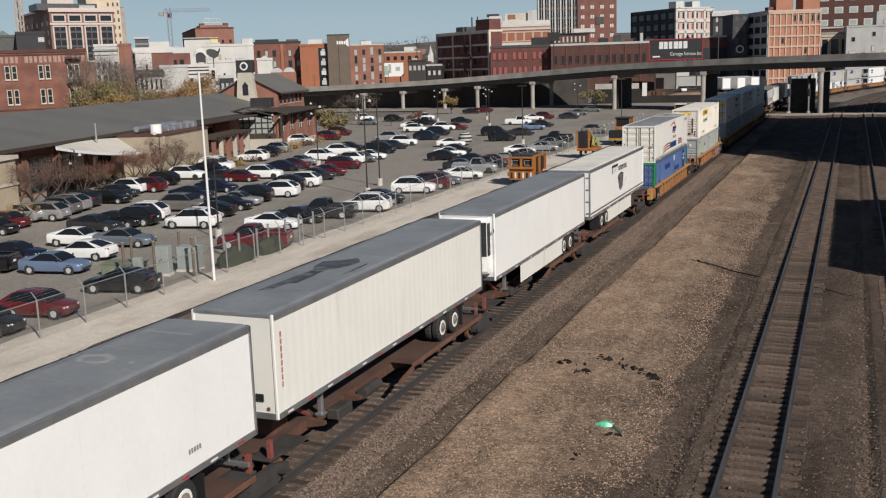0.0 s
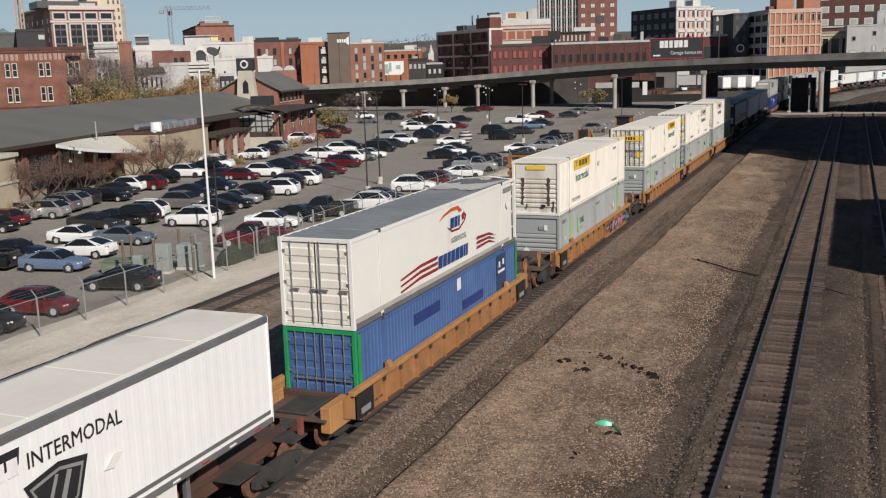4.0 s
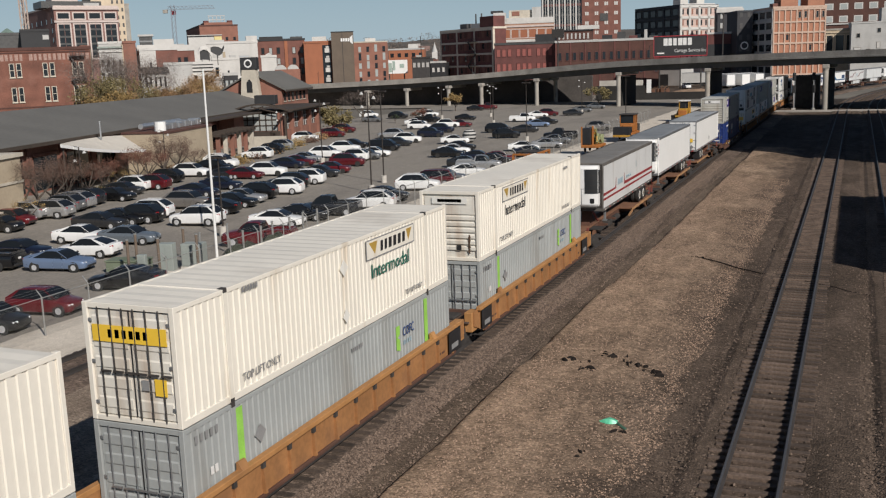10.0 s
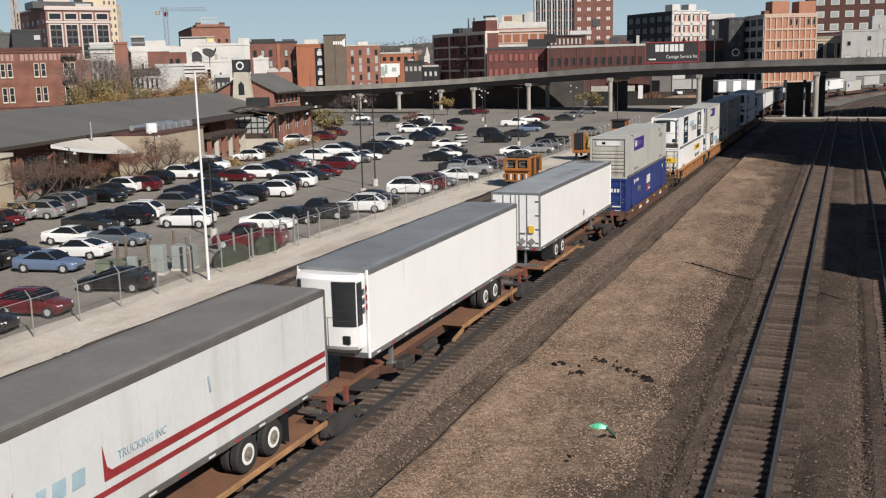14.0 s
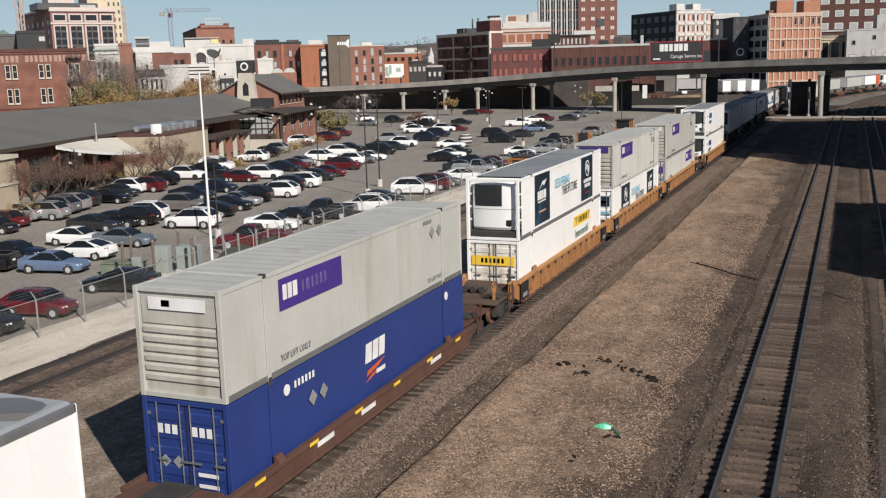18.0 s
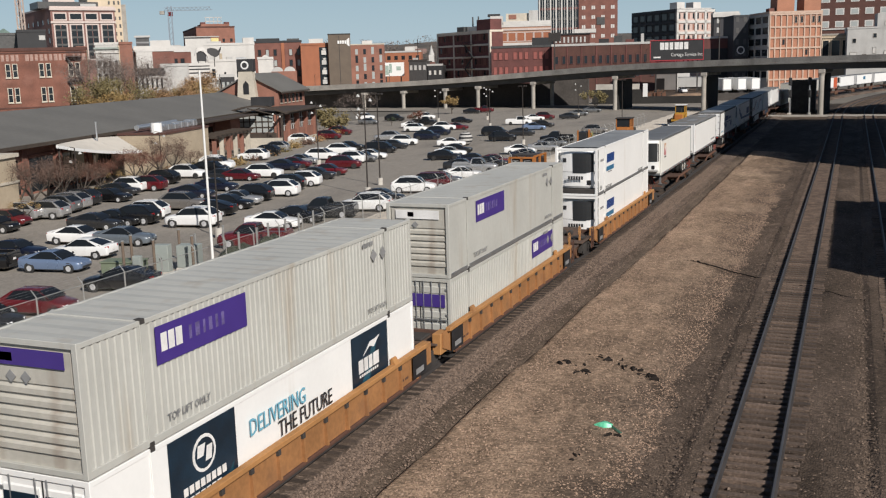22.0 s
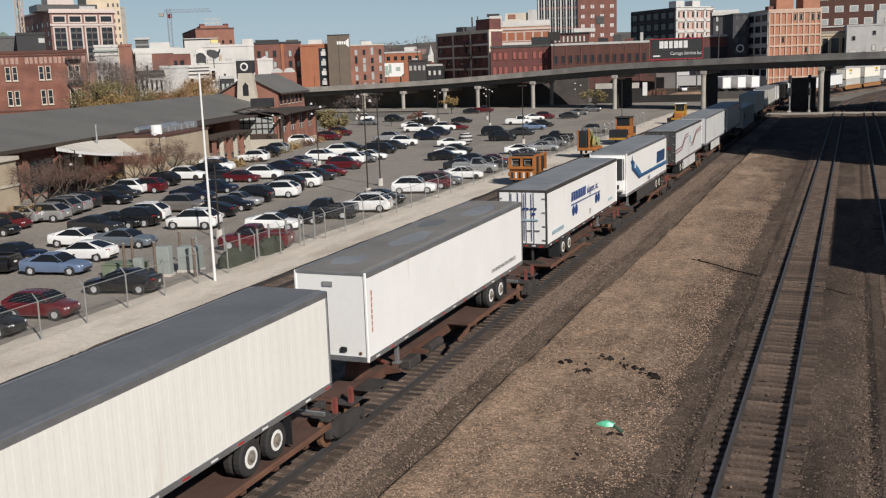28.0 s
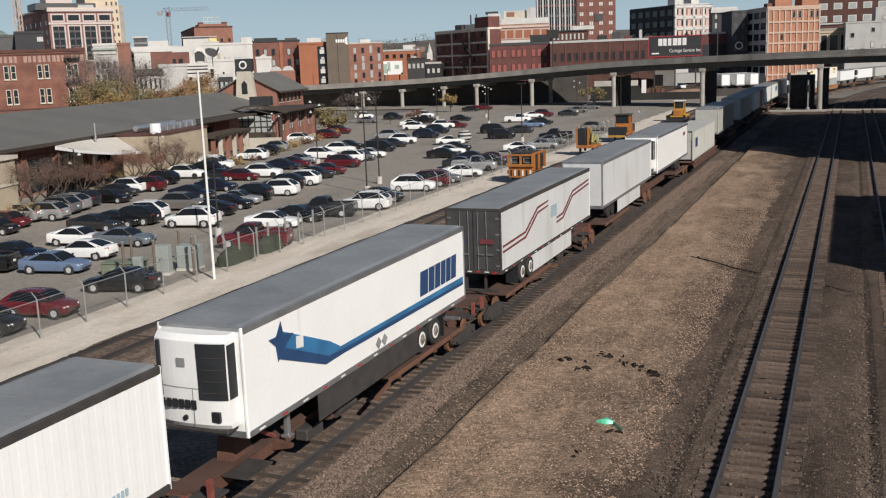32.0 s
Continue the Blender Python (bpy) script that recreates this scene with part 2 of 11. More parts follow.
FINE = [True]
SMALL = {"rib", "hinge", "reflective_tape", "rear_reflector", "grille_slat", "roof_seam", "tail_lamp", "outrigger", "mud_flap", "foot", "rung", "grab_iron", "stencil", "guide",
         "corner_casting", "axle_cap", "lift_post", "roof_beam", "handle", "lock_rod", "floor", "web_slot", "sign_stripe", "walkway", "hub", "number_plate", "number_bar", "corner_box", "air_tank", "brake_hose", "end_post", "hitch_strut", "crossover_step",
         "ladder", "ladder_post", "end_plate", "guide_rail", "landing_leg", "end_beam", "tyre", "rim", "brake_gear", "step", "slack_box", "joint_cover", "bottom_chord", "brake_wheel", "brake_post", "coupler",
         "side_frame", "vent", "control_box", "badge", "panel_seam", "sill_top", "wheel_frame", "draft_sill", "underride_guard", "door_gap", "gasket", "frame_brace", "guard_strut", "cross_members", "marker_lamp", "air_coupling", "end_sign", "placard"}


def part(name, geo, material, parent=None, label="", m=None, smooth=False):
    """One mesh object under a thing or a part; far along the train the smallest are left off."""
    if not FINE[0] and name in SMALL:
        return None
    ob = new(name, geo if isinstance(geo, bpy.types.Mesh) else geo.mesh(name, material, smooth))
    if parent is not None:
        ob.parent = parent
    if m is not None:
        ob.matrix_basis = m
    if label:
        ob["label"] = label
    return ob


def thing(name, label, category, group="", m=None, kind=""):
    ob = tagged(new(name), label, category, group, kind)
    if m is not None:
        ob.matrix_basis = m
    return ob


LETTERS = {}


def writing(text, size, material, parent, m, name="lettering", squeeze=1.0):
    """Raised lettering, its left end at the origin of m, reading along x with y up."""
    key = (text, size, squeeze, material.name)
    if key not in LETTERS:
        cu = bpy.data.curves.new("lettering", "FONT")
        cu.body, cu.size, cu.extrude, cu.resolution_u, cu.space_character = text, size, 0.004, 2, 1.0
        tmp = new("lettering", cu)
        tmp.scale.x = squeeze
        me = bpy.data.meshes.new_from_object(tmp.evaluated_get(bpy.context.evaluated_depsgraph_get()))
        for p in me.vertices:
            p.co.x *= squeeze
        me.materials.clear()
        me.materials.append(material)
        bpy.data.objects.remove(tmp)
        LETTERS[key] = me
    ob = new(name, LETTERS[key])
    ob.parent, ob.matrix_basis = parent, m
    return ob

# ---- palette ----
BALLAST = ground_mat("ballast", [(0.099, 0.072, 0.056), (0.146, 0.108, 0.085), (0.183, 0.139, 0.111)], 0.3, 11.0, 0.9)
BALLAST_E = ground_mat("dark ballast", [(0.062, 0.045, 0.033), (0.094, 0.069, 0.052), (0.122, 0.089, 0.068)], 0.3, 15.0, 0.9)
DIRT_COLOURS = [(0.058, 0.042, 0.032), (0.088, 0.064, 0.048), (0.116, 0.085, 0.064)]
SAND = ground_mat("sandy gravel", [(0.146, 0.102, 0.071), (0.240, 0.169, 0.117), (0.315, 0.226, 0.158)], 0.32, 9.5, 0.85, other=(-8.6, -5.2, DIRT_COLOURS))
DIRT = ground_mat("dark dirt", DIRT_COLOURS, 0.25, 16.0, 0.85)
GRAVEL_ROAD = ground_mat("crushed stone road", [(0.44, 0.385, 0.315), (0.60, 0.54, 0.46), (0.52, 0.465, 0.39)], 0.25, 34.0, 0.12, stones=False)
ASPHALT = ground_mat("worn asphalt", [(0.205, 0.186, 0.163), (0.265, 0.24, 0.208), (0.235, 0.214, 0.187)], 0.12, 14.0, 0.15, 0.9, stones=False)
EARTH = ground_mat("city ground", [(0.13, 0.12, 0.105), (0.19, 0.175, 0.15)], 0.05, 11.0, 0.2, stones=False)
TIE = mat("weathered tie wood", (0.112, 0.079, 0.06), 0.95, var=0.4, scale=2, fine=14, bump=0.6, per=0.45)
TIE_D = mat("dark creosoted tie wood", (0.08, 0.057, 0.044), 0.95, var=0.35, scale=2, fine=14, bump=0.6, per=0.4)
RAIL = mat("rail steel", (0.05, 0.044, 0.042), 0.75, 0.2, var=0.2, scale=1, fine=30)
RAIL_TOP = mat("worn rail head", (0.085, 0.085, 0.09), 0.5, 0.25, var=0.12, scale=0.4, fine=9)
WHITE = mat("white panel paint", (0.80, 0.795, 0.775), 0.42, var=0.03, scale=0.5, fine=6, dirt=(0.62, 0.58, 0.52), dirt_amount=0.13, dirt_scale=1.2, streak=True)
CREAM = mat("cream container paint", (0.745, 0.70, 0.615), 0.5, var=0.04, scale=0.5, fine=5, dirt=(0.45, 0.34, 0.22), dirt_amount=0.34, dirt_scale=1.4, streak=True)
IVORY = mat("ivory trailer paint", (0.73, 0.715, 0.665), 0.5, var=0.03, scale=0.5, fine=5, dirt=(0.56, 0.5, 0.42), dirt_amount=0.16, dirt_scale=1.3, streak=True)
GREY = mat("grey container paint", (0.33, 0.345, 0.34), 0.5, var=0.06, scale=0.6, fine=6, dirt=(0.2, 0.19, 0.17), dirt_amount=0.36, dirt_scale=1.2, streak=True)
PALE = mat("pale grey container paint", (0.445, 0.442, 0.408), 0.5, var=0.06, scale=0.6, fine=6, dirt=(0.33, 0.28, 0.22), dirt_amount=0.36, dirt_scale=1.3, streak=True)
BLUE = mat("blue container paint", (0.065, 0.125, 0.285), 0.45, var=0.12, scale=0.6, fine=6, dirt=(0.10, 0.10, 0.13), dirt_amount=0.13, streak=True)
NAVY = mat("royal blue container paint", (0.02, 0.042, 0.18), 0.4, var=0.08, scale=0.6, fine=6)
GREEN = mat("green corner paint", (0.02, 0.28, 0.09), 0.45)
LIME = mat("lime stripe", (0.30, 0.60, 0.10), 0.45)
YELLOW = mat("yellow panel", (0.82, 0.53, 0.05), 0.45, var=0.04)
DKGREEN = mat("dark green lettering", (0.02, 0.14, 0.10), 0.5)
BLACKP = mat("black lettering", (0.02, 0.02, 0.022), 0.5)
GREYP = mat("grey lettering", (0.25, 0.25, 0.25), 0.5)
PURPLE = mat("purple panel", (0.055, 0.03, 0.20), 0.45, var=0.05)
TEALD = mat("dark teal panel", (0.008, 0.024, 0.043), 0.4, var=0.35, scale=1.2)
SKYB = mat("light blue lettering", (0.16, 0.42, 0.55), 0.45)
FADEB = mat("faded blue lettering", (0.34, 0.46, 0.52), 0.5)
LOGOB = mat("blue lettering", (0.018, 0.055, 0.2), 0.45)
MIDB = mat("mid blue stripe", (0.03, 0.15, 0.28), 0.45)
REDP = mat("dark red lettering", (0.27, 0.03, 0.035), 0.45)
PINK = mat("pink paint", (0.60, 0.16, 0.25), 0.6)
ROOFG = mat("grey trailer roof", (0.235, 0.243, 0.247), 0.5, 0.0, var=0.14, scale=0.5, fine=5, dirt=(0.10, 0.105, 0.11), dirt_amount=0.42, dirt_scale=0.35)
ROOFS = mat("bright sheet roof", (0.62, 0.60, 0.55), 0.5, 0.2, var=0.08, scale=0.5, fine=4, dirt=(0.38, 0.35, 0.31), dirt_amount=0.36, dirt_scale=0.4)
ROOFC = mat("cream sheet roof", (0.76, 0.72, 0.64), 0.55, var=0.05, scale=0.4, fine=4, dirt=(0.45, 0.4, 0.34), dirt_amount=0.36, dirt_scale=0.3)
STEEL = mat("trailer steel trim", (0.36, 0.37, 0.38), 0.4, 0.7, var=0.12)
ALU = mat("bright aluminium", (0.62, 0.63, 0.64), 0.35, 0.8, var=0.06)
DARK = mat("dark underframe", (0.045, 0.04, 0.037), 0.8, var=0.25, scale=2)
TYRE = mat("tyre rubber", (0.025, 0.024, 0.023), 0.85, var=0.2)
RIM = mat("white painted rim", (0.74, 0.73, 0.70), 0.4, var=0.08, dirt=(0.3, 0.26, 0.2), dirt_amount=0.2, dirt_scale=4)
HUBM = mat("dirty wheel hub", (0.27, 0.24, 0.20), 0.6, 0.2, var=0.25, scale=5, dirt=(0.1, 0.08, 0.06), dirt_amount=0.35, dirt_scale=6)
GRILL = mat("black plastic grille", (0.02, 0.022, 0.024), 0.55, var=0.1)
TTX = mat("orange railcar paint", (0.41, 0.2, 0.07), 0.72, var=0.14, scale=0.7, fine=6, dirt=(0.18, 0.09, 0.045), dirt_amount=0.42, dirt_scale=0.9, bump=0.1)
TTX_WEB = mat("grimy orange railcar paint", (0.335, 0.155, 0.056), 0.8, var=0.2, scale=0.9, fine=7, dirt=(0.12, 0.062, 0.035), dirt_amount=0.48, dirt_scale=0.8, bump=0.1)
DECKP = mat("bright orange deck rail", (0.37, 0.20, 0.09), 0.8, var=0.25, scale=1.5, dirt=(0.13, 0.07, 0.042), dirt_amount=0.5, dirt_scale=1.2)
PANR = mat("rusted deck pan", (0.22, 0.105, 0.058), 0.9, var=0.2, scale=0.8, dirt=(0.10, 0.05, 0.03), dirt_amount=0.5, dirt_scale=0.6)
HITCHR = mat("faded red hitch paint", (0.22, 0.06, 0.045), 0.75, var=0.25, scale=3)
BROWN = mat("brown railcar paint", (0.1, 0.046, 0.03), 0.8, var=0.2, scale=0.7, fine=6, dirt=(0.06, 0.04, 0.03), dirt_amount=0.45, dirt_scale=0.8, bump=0.15)
RUSTO = mat("rusty orange edge", (0.14, 0.066, 0.04), 0.85, var=0.2, dirt=(0.12, 0.06, 0.035), dirt_amount=0.22, dirt_scale=1.5)
RUST = mat("rust streak", (0.16, 0.075, 0.04), 0.9, var=0.3, scale=6)
PALE_ST = mat("rust-stained pale container end", (0.45, 0.43, 0.38), 0.55, var=0.1, scale=0.8, fine=6, dirt=(0.17, 0.10, 0.06), dirt_amount=0.66, dirt_scale=1.6, streak=True)
PAND = mat("dark rusted deck pan", (0.085, 0.045, 0.032), 0.9, var=0.25, scale=0.8, dirt=(0.055, 0.036, 0.028), dirt_amount=0.3, dirt_scale=0.6)
DECKG = mat("worn grey-brown platform", (0.095, 0.062, 0.046), 0.85, var=0.2, scale=1.2, dirt=(0.08, 0.055, 0.04), dirt_amount=0.35, dirt_scale=1.0)
RUSTS = mat("dark rust run", (0.10, 0.06, 0.04), 0.9, var=0.4, scale=3, fine=14)
WHITE_ST = mat("rust-streaked white door paint", (0.70, 0.67, 0.60), 0.5, var=0.05, scale=0.7, fine=6, dirt=(0.30, 0.17, 0.08), dirt_amount=0.66, dirt_scale=2.2, streak=True)
SILVERW = mat("silver-white trailer paint", (0.60, 0.605, 0.60), 0.45, var=0.05, scale=0.5, fine=6, dirt=(0.38, 0.36, 0.33), dirt_amount=0.36, dirt_scale=1.2, streak=True)
WINE = mat("wine red stripe", (0.17, 0.045, 0.048), 0.5)
SMOKED = mat("smoked steel doors", (0.10, 0.098, 0.096), 0.45, 0.4, var=0.15)
TAPE_R = mat("red reflective tape", (0.42, 0.03, 0.03), 0.4)
TAPE_W = mat("white reflective tape", (0.75, 0.74, 0.72), 0.4)


BEAK = mat("ochre lettering shade", (0.42, 0.27, 0.06), 0.5)
SCRAPE = mat("scraped purple", (0.13, 0.10, 0.26), 0.6, var=0.3, scale=4)
TEALB = mat("painted sheen, teal on dark panel", (0.014, 0.075, 0.11), 0.4, var=0.5, scale=0.9)
ORANGER = mat("orange-red stripe", (0.55, 0.10, 0.03), 0.5)


LGREYP = mat("pale grey rail paint", (0.42, 0.40, 0.36), 0.6)
SLATEB = mat("slate blue panel", (0.03, 0.055, 0.12), 0.5)
# ---- track geometry ----
def along(d, x0, y_end=195.0, radius=500.0):
    """Place and heading on a track: straight, then a right-hand curve."""
    if d <= y_end:
        return x0, d, 0.0
    a = (d - y_end) / radius
    return x0 + radius * (1 - math.cos(a)), y_end + radius * math.sin(a), -a


TRACKS = {"train": (TRAIN_X, 195.0, 500.0), "east": (EAST_X, 203.0, 480.0), "far": (FAR_X, 203.0, 475.0)}


def strip(points_l, points_r, z_l, z_r, geo):
    n = len(points_l)
    vs = [(x, y, z_l) for x, y in points_l] + [(x, y, z_r) for x, y in points_r]
    geo.add(vs, [(i, i + 1, n + i + 1, n + i) for i in range(n - 1)])


def sweep(track, offsets, ds):
    """A profile of (offset, z) swept along a track."""
    g = Geo()
    rows = []
    for d in ds:
        x, y, h = along(d, *track)
        rows.append([(x + o * math.cos(h), y + o * math.sin(h), z) for o, z in offsets])
    n = len(offsets)
    g.add([p for r in rows for p in r], [(k * n + i, k * n + i + 1, (k + 1) * n + i + 1, (k + 1) * n + i) for k in range(len(rows) - 1) for i in range(n - 1)])
    return g


DS = [-30, 0, 30, 60, 90, 120, 150, 180] + list(range(195, 460, 12))
TRACK_OBS = {}
RAIL_PROFILE = [(-0.085, -0.205), (-0.085, -0.185), (-0.012, -0.155), (-0.012, -0.045), (-0.037, -0.035), (-0.037, -0.004), (0.037, -0.004),
                (0.037, -0.035), (0.012, -0.045), (0.012, -0.155), (0.085, -0.185), (0.085, -0.205)]


def lay_track(key, track, far=True):
    ob = tagged(new("railway_track"), {"train": "railway track on weathered wooden ties under the train", "east": "straight railway track on weathered wooden ties in ballast",
                                        "far": "further railway track partly in building shade", "siding": "old siding track beside the gravel road"}[key], "railway track", "railway tracks", "structure")
    ds = DS if far else [-30, 0, 40, 80, 120, 160, 200, 235]
    for side in (-0.752, 0.752):
        rail = part("rail", sweep(track, [(o + side, z) for o, z in RAIL_PROFILE], ds), RAIL, ob, smooth=False)
        part("rail_head", sweep(track, [(side - 0.034, -0.003), (side - 0.03, 0.0), (side + 0.03, 0.0), (side + 0.034, -0.003)], ds), RAIL_TOP if far else RAIL, rail)
    TRACK_OBS[key] = ob
    return ob


lay_track("train", TRACKS["train"])
lay_track("east", TRACKS["east"])
lay_track("far", TRACKS["far"])
TRACKS["siding"] = (SIDING_X, 600.0, 500.0)
lay_track("siding", TRACKS["siding"], far=False)

# ---- ground ----
def grid_sheet(name, x0, x1, y0, y1, nx, ny, z, amp, sc, material, label, category="ground", seed=0.0, edge=None):
    xs, ys = np.linspace(x0, x1, nx), np.linspace(y0, y1, ny)
    vs = []
    for j, y in enumerate(ys):
        for i, x in enumerate(xs):
            xx = x
            if edge and i in (0, nx - 1):
                xx = x + edge * (noise.noise(Vector((y * 0.25, i * 3.1, seed))) + 0.4 * noise.noise(Vector((y * 1.1, i, seed))))
            vs.append((xx, y, z + amp * (noise.noise(Vector((x * sc, y * sc, seed))) + 0.4 * noise.noise(Vector((x * sc * 4, y * sc * 4, seed + 5))))))
    fs = [(j * nx + i, j * nx + i + 1, (j + 1) * nx + i + 1, (j + 1) * nx + i) for j in range(ny - 1) for i in range(nx - 1)]
    g = Geo()
    g.v, g.f = vs, fs
    ob = part(name, g, material, smooth=True)
    return tagged(ob, label, category, "", "structure")


base = Geo().box(-2500, 2500, -600, 4000, GROUND - 0.8, GROUND - 0.2)
tagged(part("ground", base, EARTH), "wide flat city ground of dull earth and paving", "ground", "", "structure")
grid_sheet("ground", -13.9, 8.5, -30, 205, 60, 470, GROUND + 0.02, 0.05, 0.7, DIRT, "stony dirt strip between the tracks with gravel", seed=2.0)
# Near-black soil colour here paints in the viaduct's shade.
grid_sheet("ground", -12.0, 60, 205.2, 252, 30, 40, GROUND + 0.0, 0.06, 0.5, ground_mat("ground with painted shade", [(0.03, 0.024, 0.02), (0.05, 0.04, 0.033)], 0.3, 12.0, 0.8), "ground round the curving tracks beyond the viaduct, darkened to paint its shade", seed=12.0)
bank = grid_sheet("ground", -11.75, -4.3, -20, 125, 76, 400, GROUND + 0.02, 0.05, 0.6, SAND, "tan sandy gravel bank beside the train track", seed=7.0, edge=0.2)


def bank_rise(x, y):
    """How far the bank stands over its sheet: a low step up on the train side, level in the middle, running out towards the other track."""
    wob = 0.5 * noise.noise(Vector((y * 0.15, 2.0, 0)))
    lip = 0.16 * noise.noise(Vector((y * 0.12, 6.0, 0))) + 0.06 * noise.noise(Vector((y * 0.7, 9.0, 0))) - 0.5 * min(1, max(0, (y - 36) / 26))
    up = min(1, max(0, (x + 11.66 + lip) / 0.36))
    down = min(1, max(0, (-5.0 + wob - x) / 3.2))
    return 0.31 * up * down - 0.03 * (1 - down) - 0.05 * (1 - up)


def bank_top(x, y):
    return GROUND + 0.02 + 0.05 * (noise.noise(Vector((x * 0.6, y * 0.6, 7.0))) + 0.4 * noise.noise(Vector((x * 2.4, y * 2.4, 12.0)))) + bank_rise(x, y)


for v in bank.data.vertices:
    v.co.z += bank_rise(v.co.x, v.co.y)
silt = sweep(TRACKS["train"], [(2.15, -0.31), (2.5, -0.267), (2.9, -0.276), (3.5, -0.30), (3.9, -0.33), (4.3, -0.42)], [-10 + 0.5 * k for k in range(270)])
silt.v = [(x + 0.75 * min(1, max(0, (y - 28) / 26)) * max(0, min(1, (-11.5 - x) / 1.0)) + (0.28 * noise.noise(Vector((y * 0.2, 1.0, 0))) + 0.14 * noise.noise(Vector((y * 0.8, 4.0, 0))) if x < -12.6 else 0.0), y, z + 0.012 * noise.noise(Vector((x * 2, y, 3)))) for x, y, z in silt.v]
ob = part("ground", silt, ground_mat("smooth dark silt", [(0.090, 0.067, 0.050), (0.13, 0.097, 0.073)], 0.5, 18.0, 0.7), smooth=True)
tagged(ob, "smooth dark silt strip along the ballast foot", "ground", "", "structure")
grid_sheet("ground", -30.5, -16.0, -20, 235, 30, 300, GROUND + 0.03, 0.05, 0.5, ground_mat("pale trodden dirt", [(0.165, 0.125, 0.094), (0.235, 0.183, 0.14), (0.30, 0.238, 0.187)], 0.3, 17.0, 0.6), "brown dirt between the siding and the train", seed=4.0)
for key in ("train", "east", "far"):
    tr = TRACKS[key]
    lift = 0.06 if key == "train" else -0.02
    shoulder = [(1.62, -0.215), (2.2, -0.225), (2.75, -0.285), (3.5, -0.335), (3.8, -0.52)] if key == "train" else [(1.62, -0.235), (2.75, -0.25), (3.2, -0.35), (3.6, -0.54)]
    ob = part("ballast_bed", sweep(tr, [(-2.5, -0.5), (-1.75, -0.232), (-1.35, -0.245), (-0.9, -0.3 + lift), (0, -0.285 + lift), (0.9, -0.3 + lift), (1.32, -0.243 + lift * 0.4)] + shoulder, DS), BALLAST if key == "train" else BALLAST_E)
    tagged(ob, "grey-brown crushed stone ballast under the rails", "ballast", "", "structure")
ob = part("ballast_bed", sweep(TRACKS["siding"], [(-1.6, -0.33), (-1.3, -0.2), (1.3, -0.2), (2.2, -0.36)], [-30, 0, 40, 80, 120, 160, 200, 235]), BALLAST)
tagged(ob, "thin dirty ballast under the old siding", "ballast", "", "structure")
grid_sheet("road", -34.6, -30.2, -20, 235, 14, 260, GROUND + 0.08, 0.03, 0.4, GRAVEL_ROAD, "pale crushed stone service road beside the fence", "road", 9.0, edge=0.3)
grid_sheet("pavement", -100, -34.0, -10, 236, 24, 80, GROUND + 0.04, 0.015, 0.1, ASPHALT, "worn light asphalt of the large car park", "car park", 3.0)


# ---- train: loads ----
def side_text(x, y, z):
    return Matrix(((0, 0, 1, x), (1, 0, 0, y), (0, 1, 0, z), (0, 0, 0, 1)))


def end_text(x, y, z):
    return Matrix(((1, 0, 0, x), (0, 0, -1, y), (0, 1, 0, z), (0, 0, 0, 1)))


def corrugated_side(side, y0, y1, z0, z1, x, depth=0.035, pitch=0.28):
    """A wall of trapezoid waves, its outer face at x."""
    n = max(2, round((y1 - y0) / pitch))
    p = (y1 - y0) / n
    vs = []
    for k in range(n):
        for f, d in ((0.0, 0), (0.42, 0), (0.5, 1), (0.92, 1)):
            for z in (z0, z1):
                vs.append((side * (x - depth * d), y0 + (k + f) * p, z))
    vs += [(side * x, y1, z0), (side * x, y1, z1)]
    g = Geo()
    g.add(vs, [(2 * i, 2 * i + 2, 2 * i + 3, 2 * i + 1) for i in range(len(vs) // 2 - 1)])
    return g


def decals(parent, x, items):
    """Flat signs on the right-hand side: ('box', y0, y1, z0, z1, material), ('skew', ...), ('text', y, z, size, words, material, squeeze)."""
    x_face = x
    for k, it in enumerate(items):
        x = x_face + 0.0025 * min(k, 14)
        if it[0] == "box":
            _, y0, y1, z0, z1, mt = it
            part("sign_panel", Geo().box(x, x + 0.008, y0, y1, z0, z1), mt, parent)
        elif it[0] == "skew":
            _, poly, mt = it
            part("sign_stripe", Geo().prism(poly, "x", x, x + 0.01), mt, parent)
        elif it[0] == "letters":
            if it[1][0][2][1] - it[1][0][0][1] < 0.24:      # fine print, too small to pick apart
                g = Geo()
                for poly in it[1]:
                    g.prism(poly, "x", x, x + 0.01)
                fine = part("fine_print", g, it[2], parent)
                if fine:
                    fine["kind"] = "stuff"
                continue
            for poly in it[1]:
                part("letter_block", Geo().prism(poly, "x", x, x + 0.01), it[2], parent)
        elif it[0] == "disc":
            _, y, z, r, mt = it
            part("sign_disc", Geo().disc((x + 0.005, y, z), (1, 0, 0), r, 0.012, 18), mt, parent)
        else:
            _, y, z, size, words, mt, sq = it
            writing(words, size, mt, parent, side_text(x + 0.012, y, z), squeeze=sq)


def bars_like(y0, z0, h, widths, mt, gap=0.35, lean=0.0):
    """A row of plain letter-sized blocks where a company name stands."""
    polys, y = [], y0
    for w in widths:
        polys.append([(y, z0), (y + w * h, z0), (y + w * h + lean * h, z0 + h), (y + lean * h, z0 + h)])
        y += (w + gap) * h
    return [("letters", polys, mt)]


def diamond(y, z, r, mt):
    return [("skew", [(y - r, z), (y, z - r), (y + r, z), (y, z + r)], mt)]


HW, CH, CL = 1.295, 2.87, 16.154


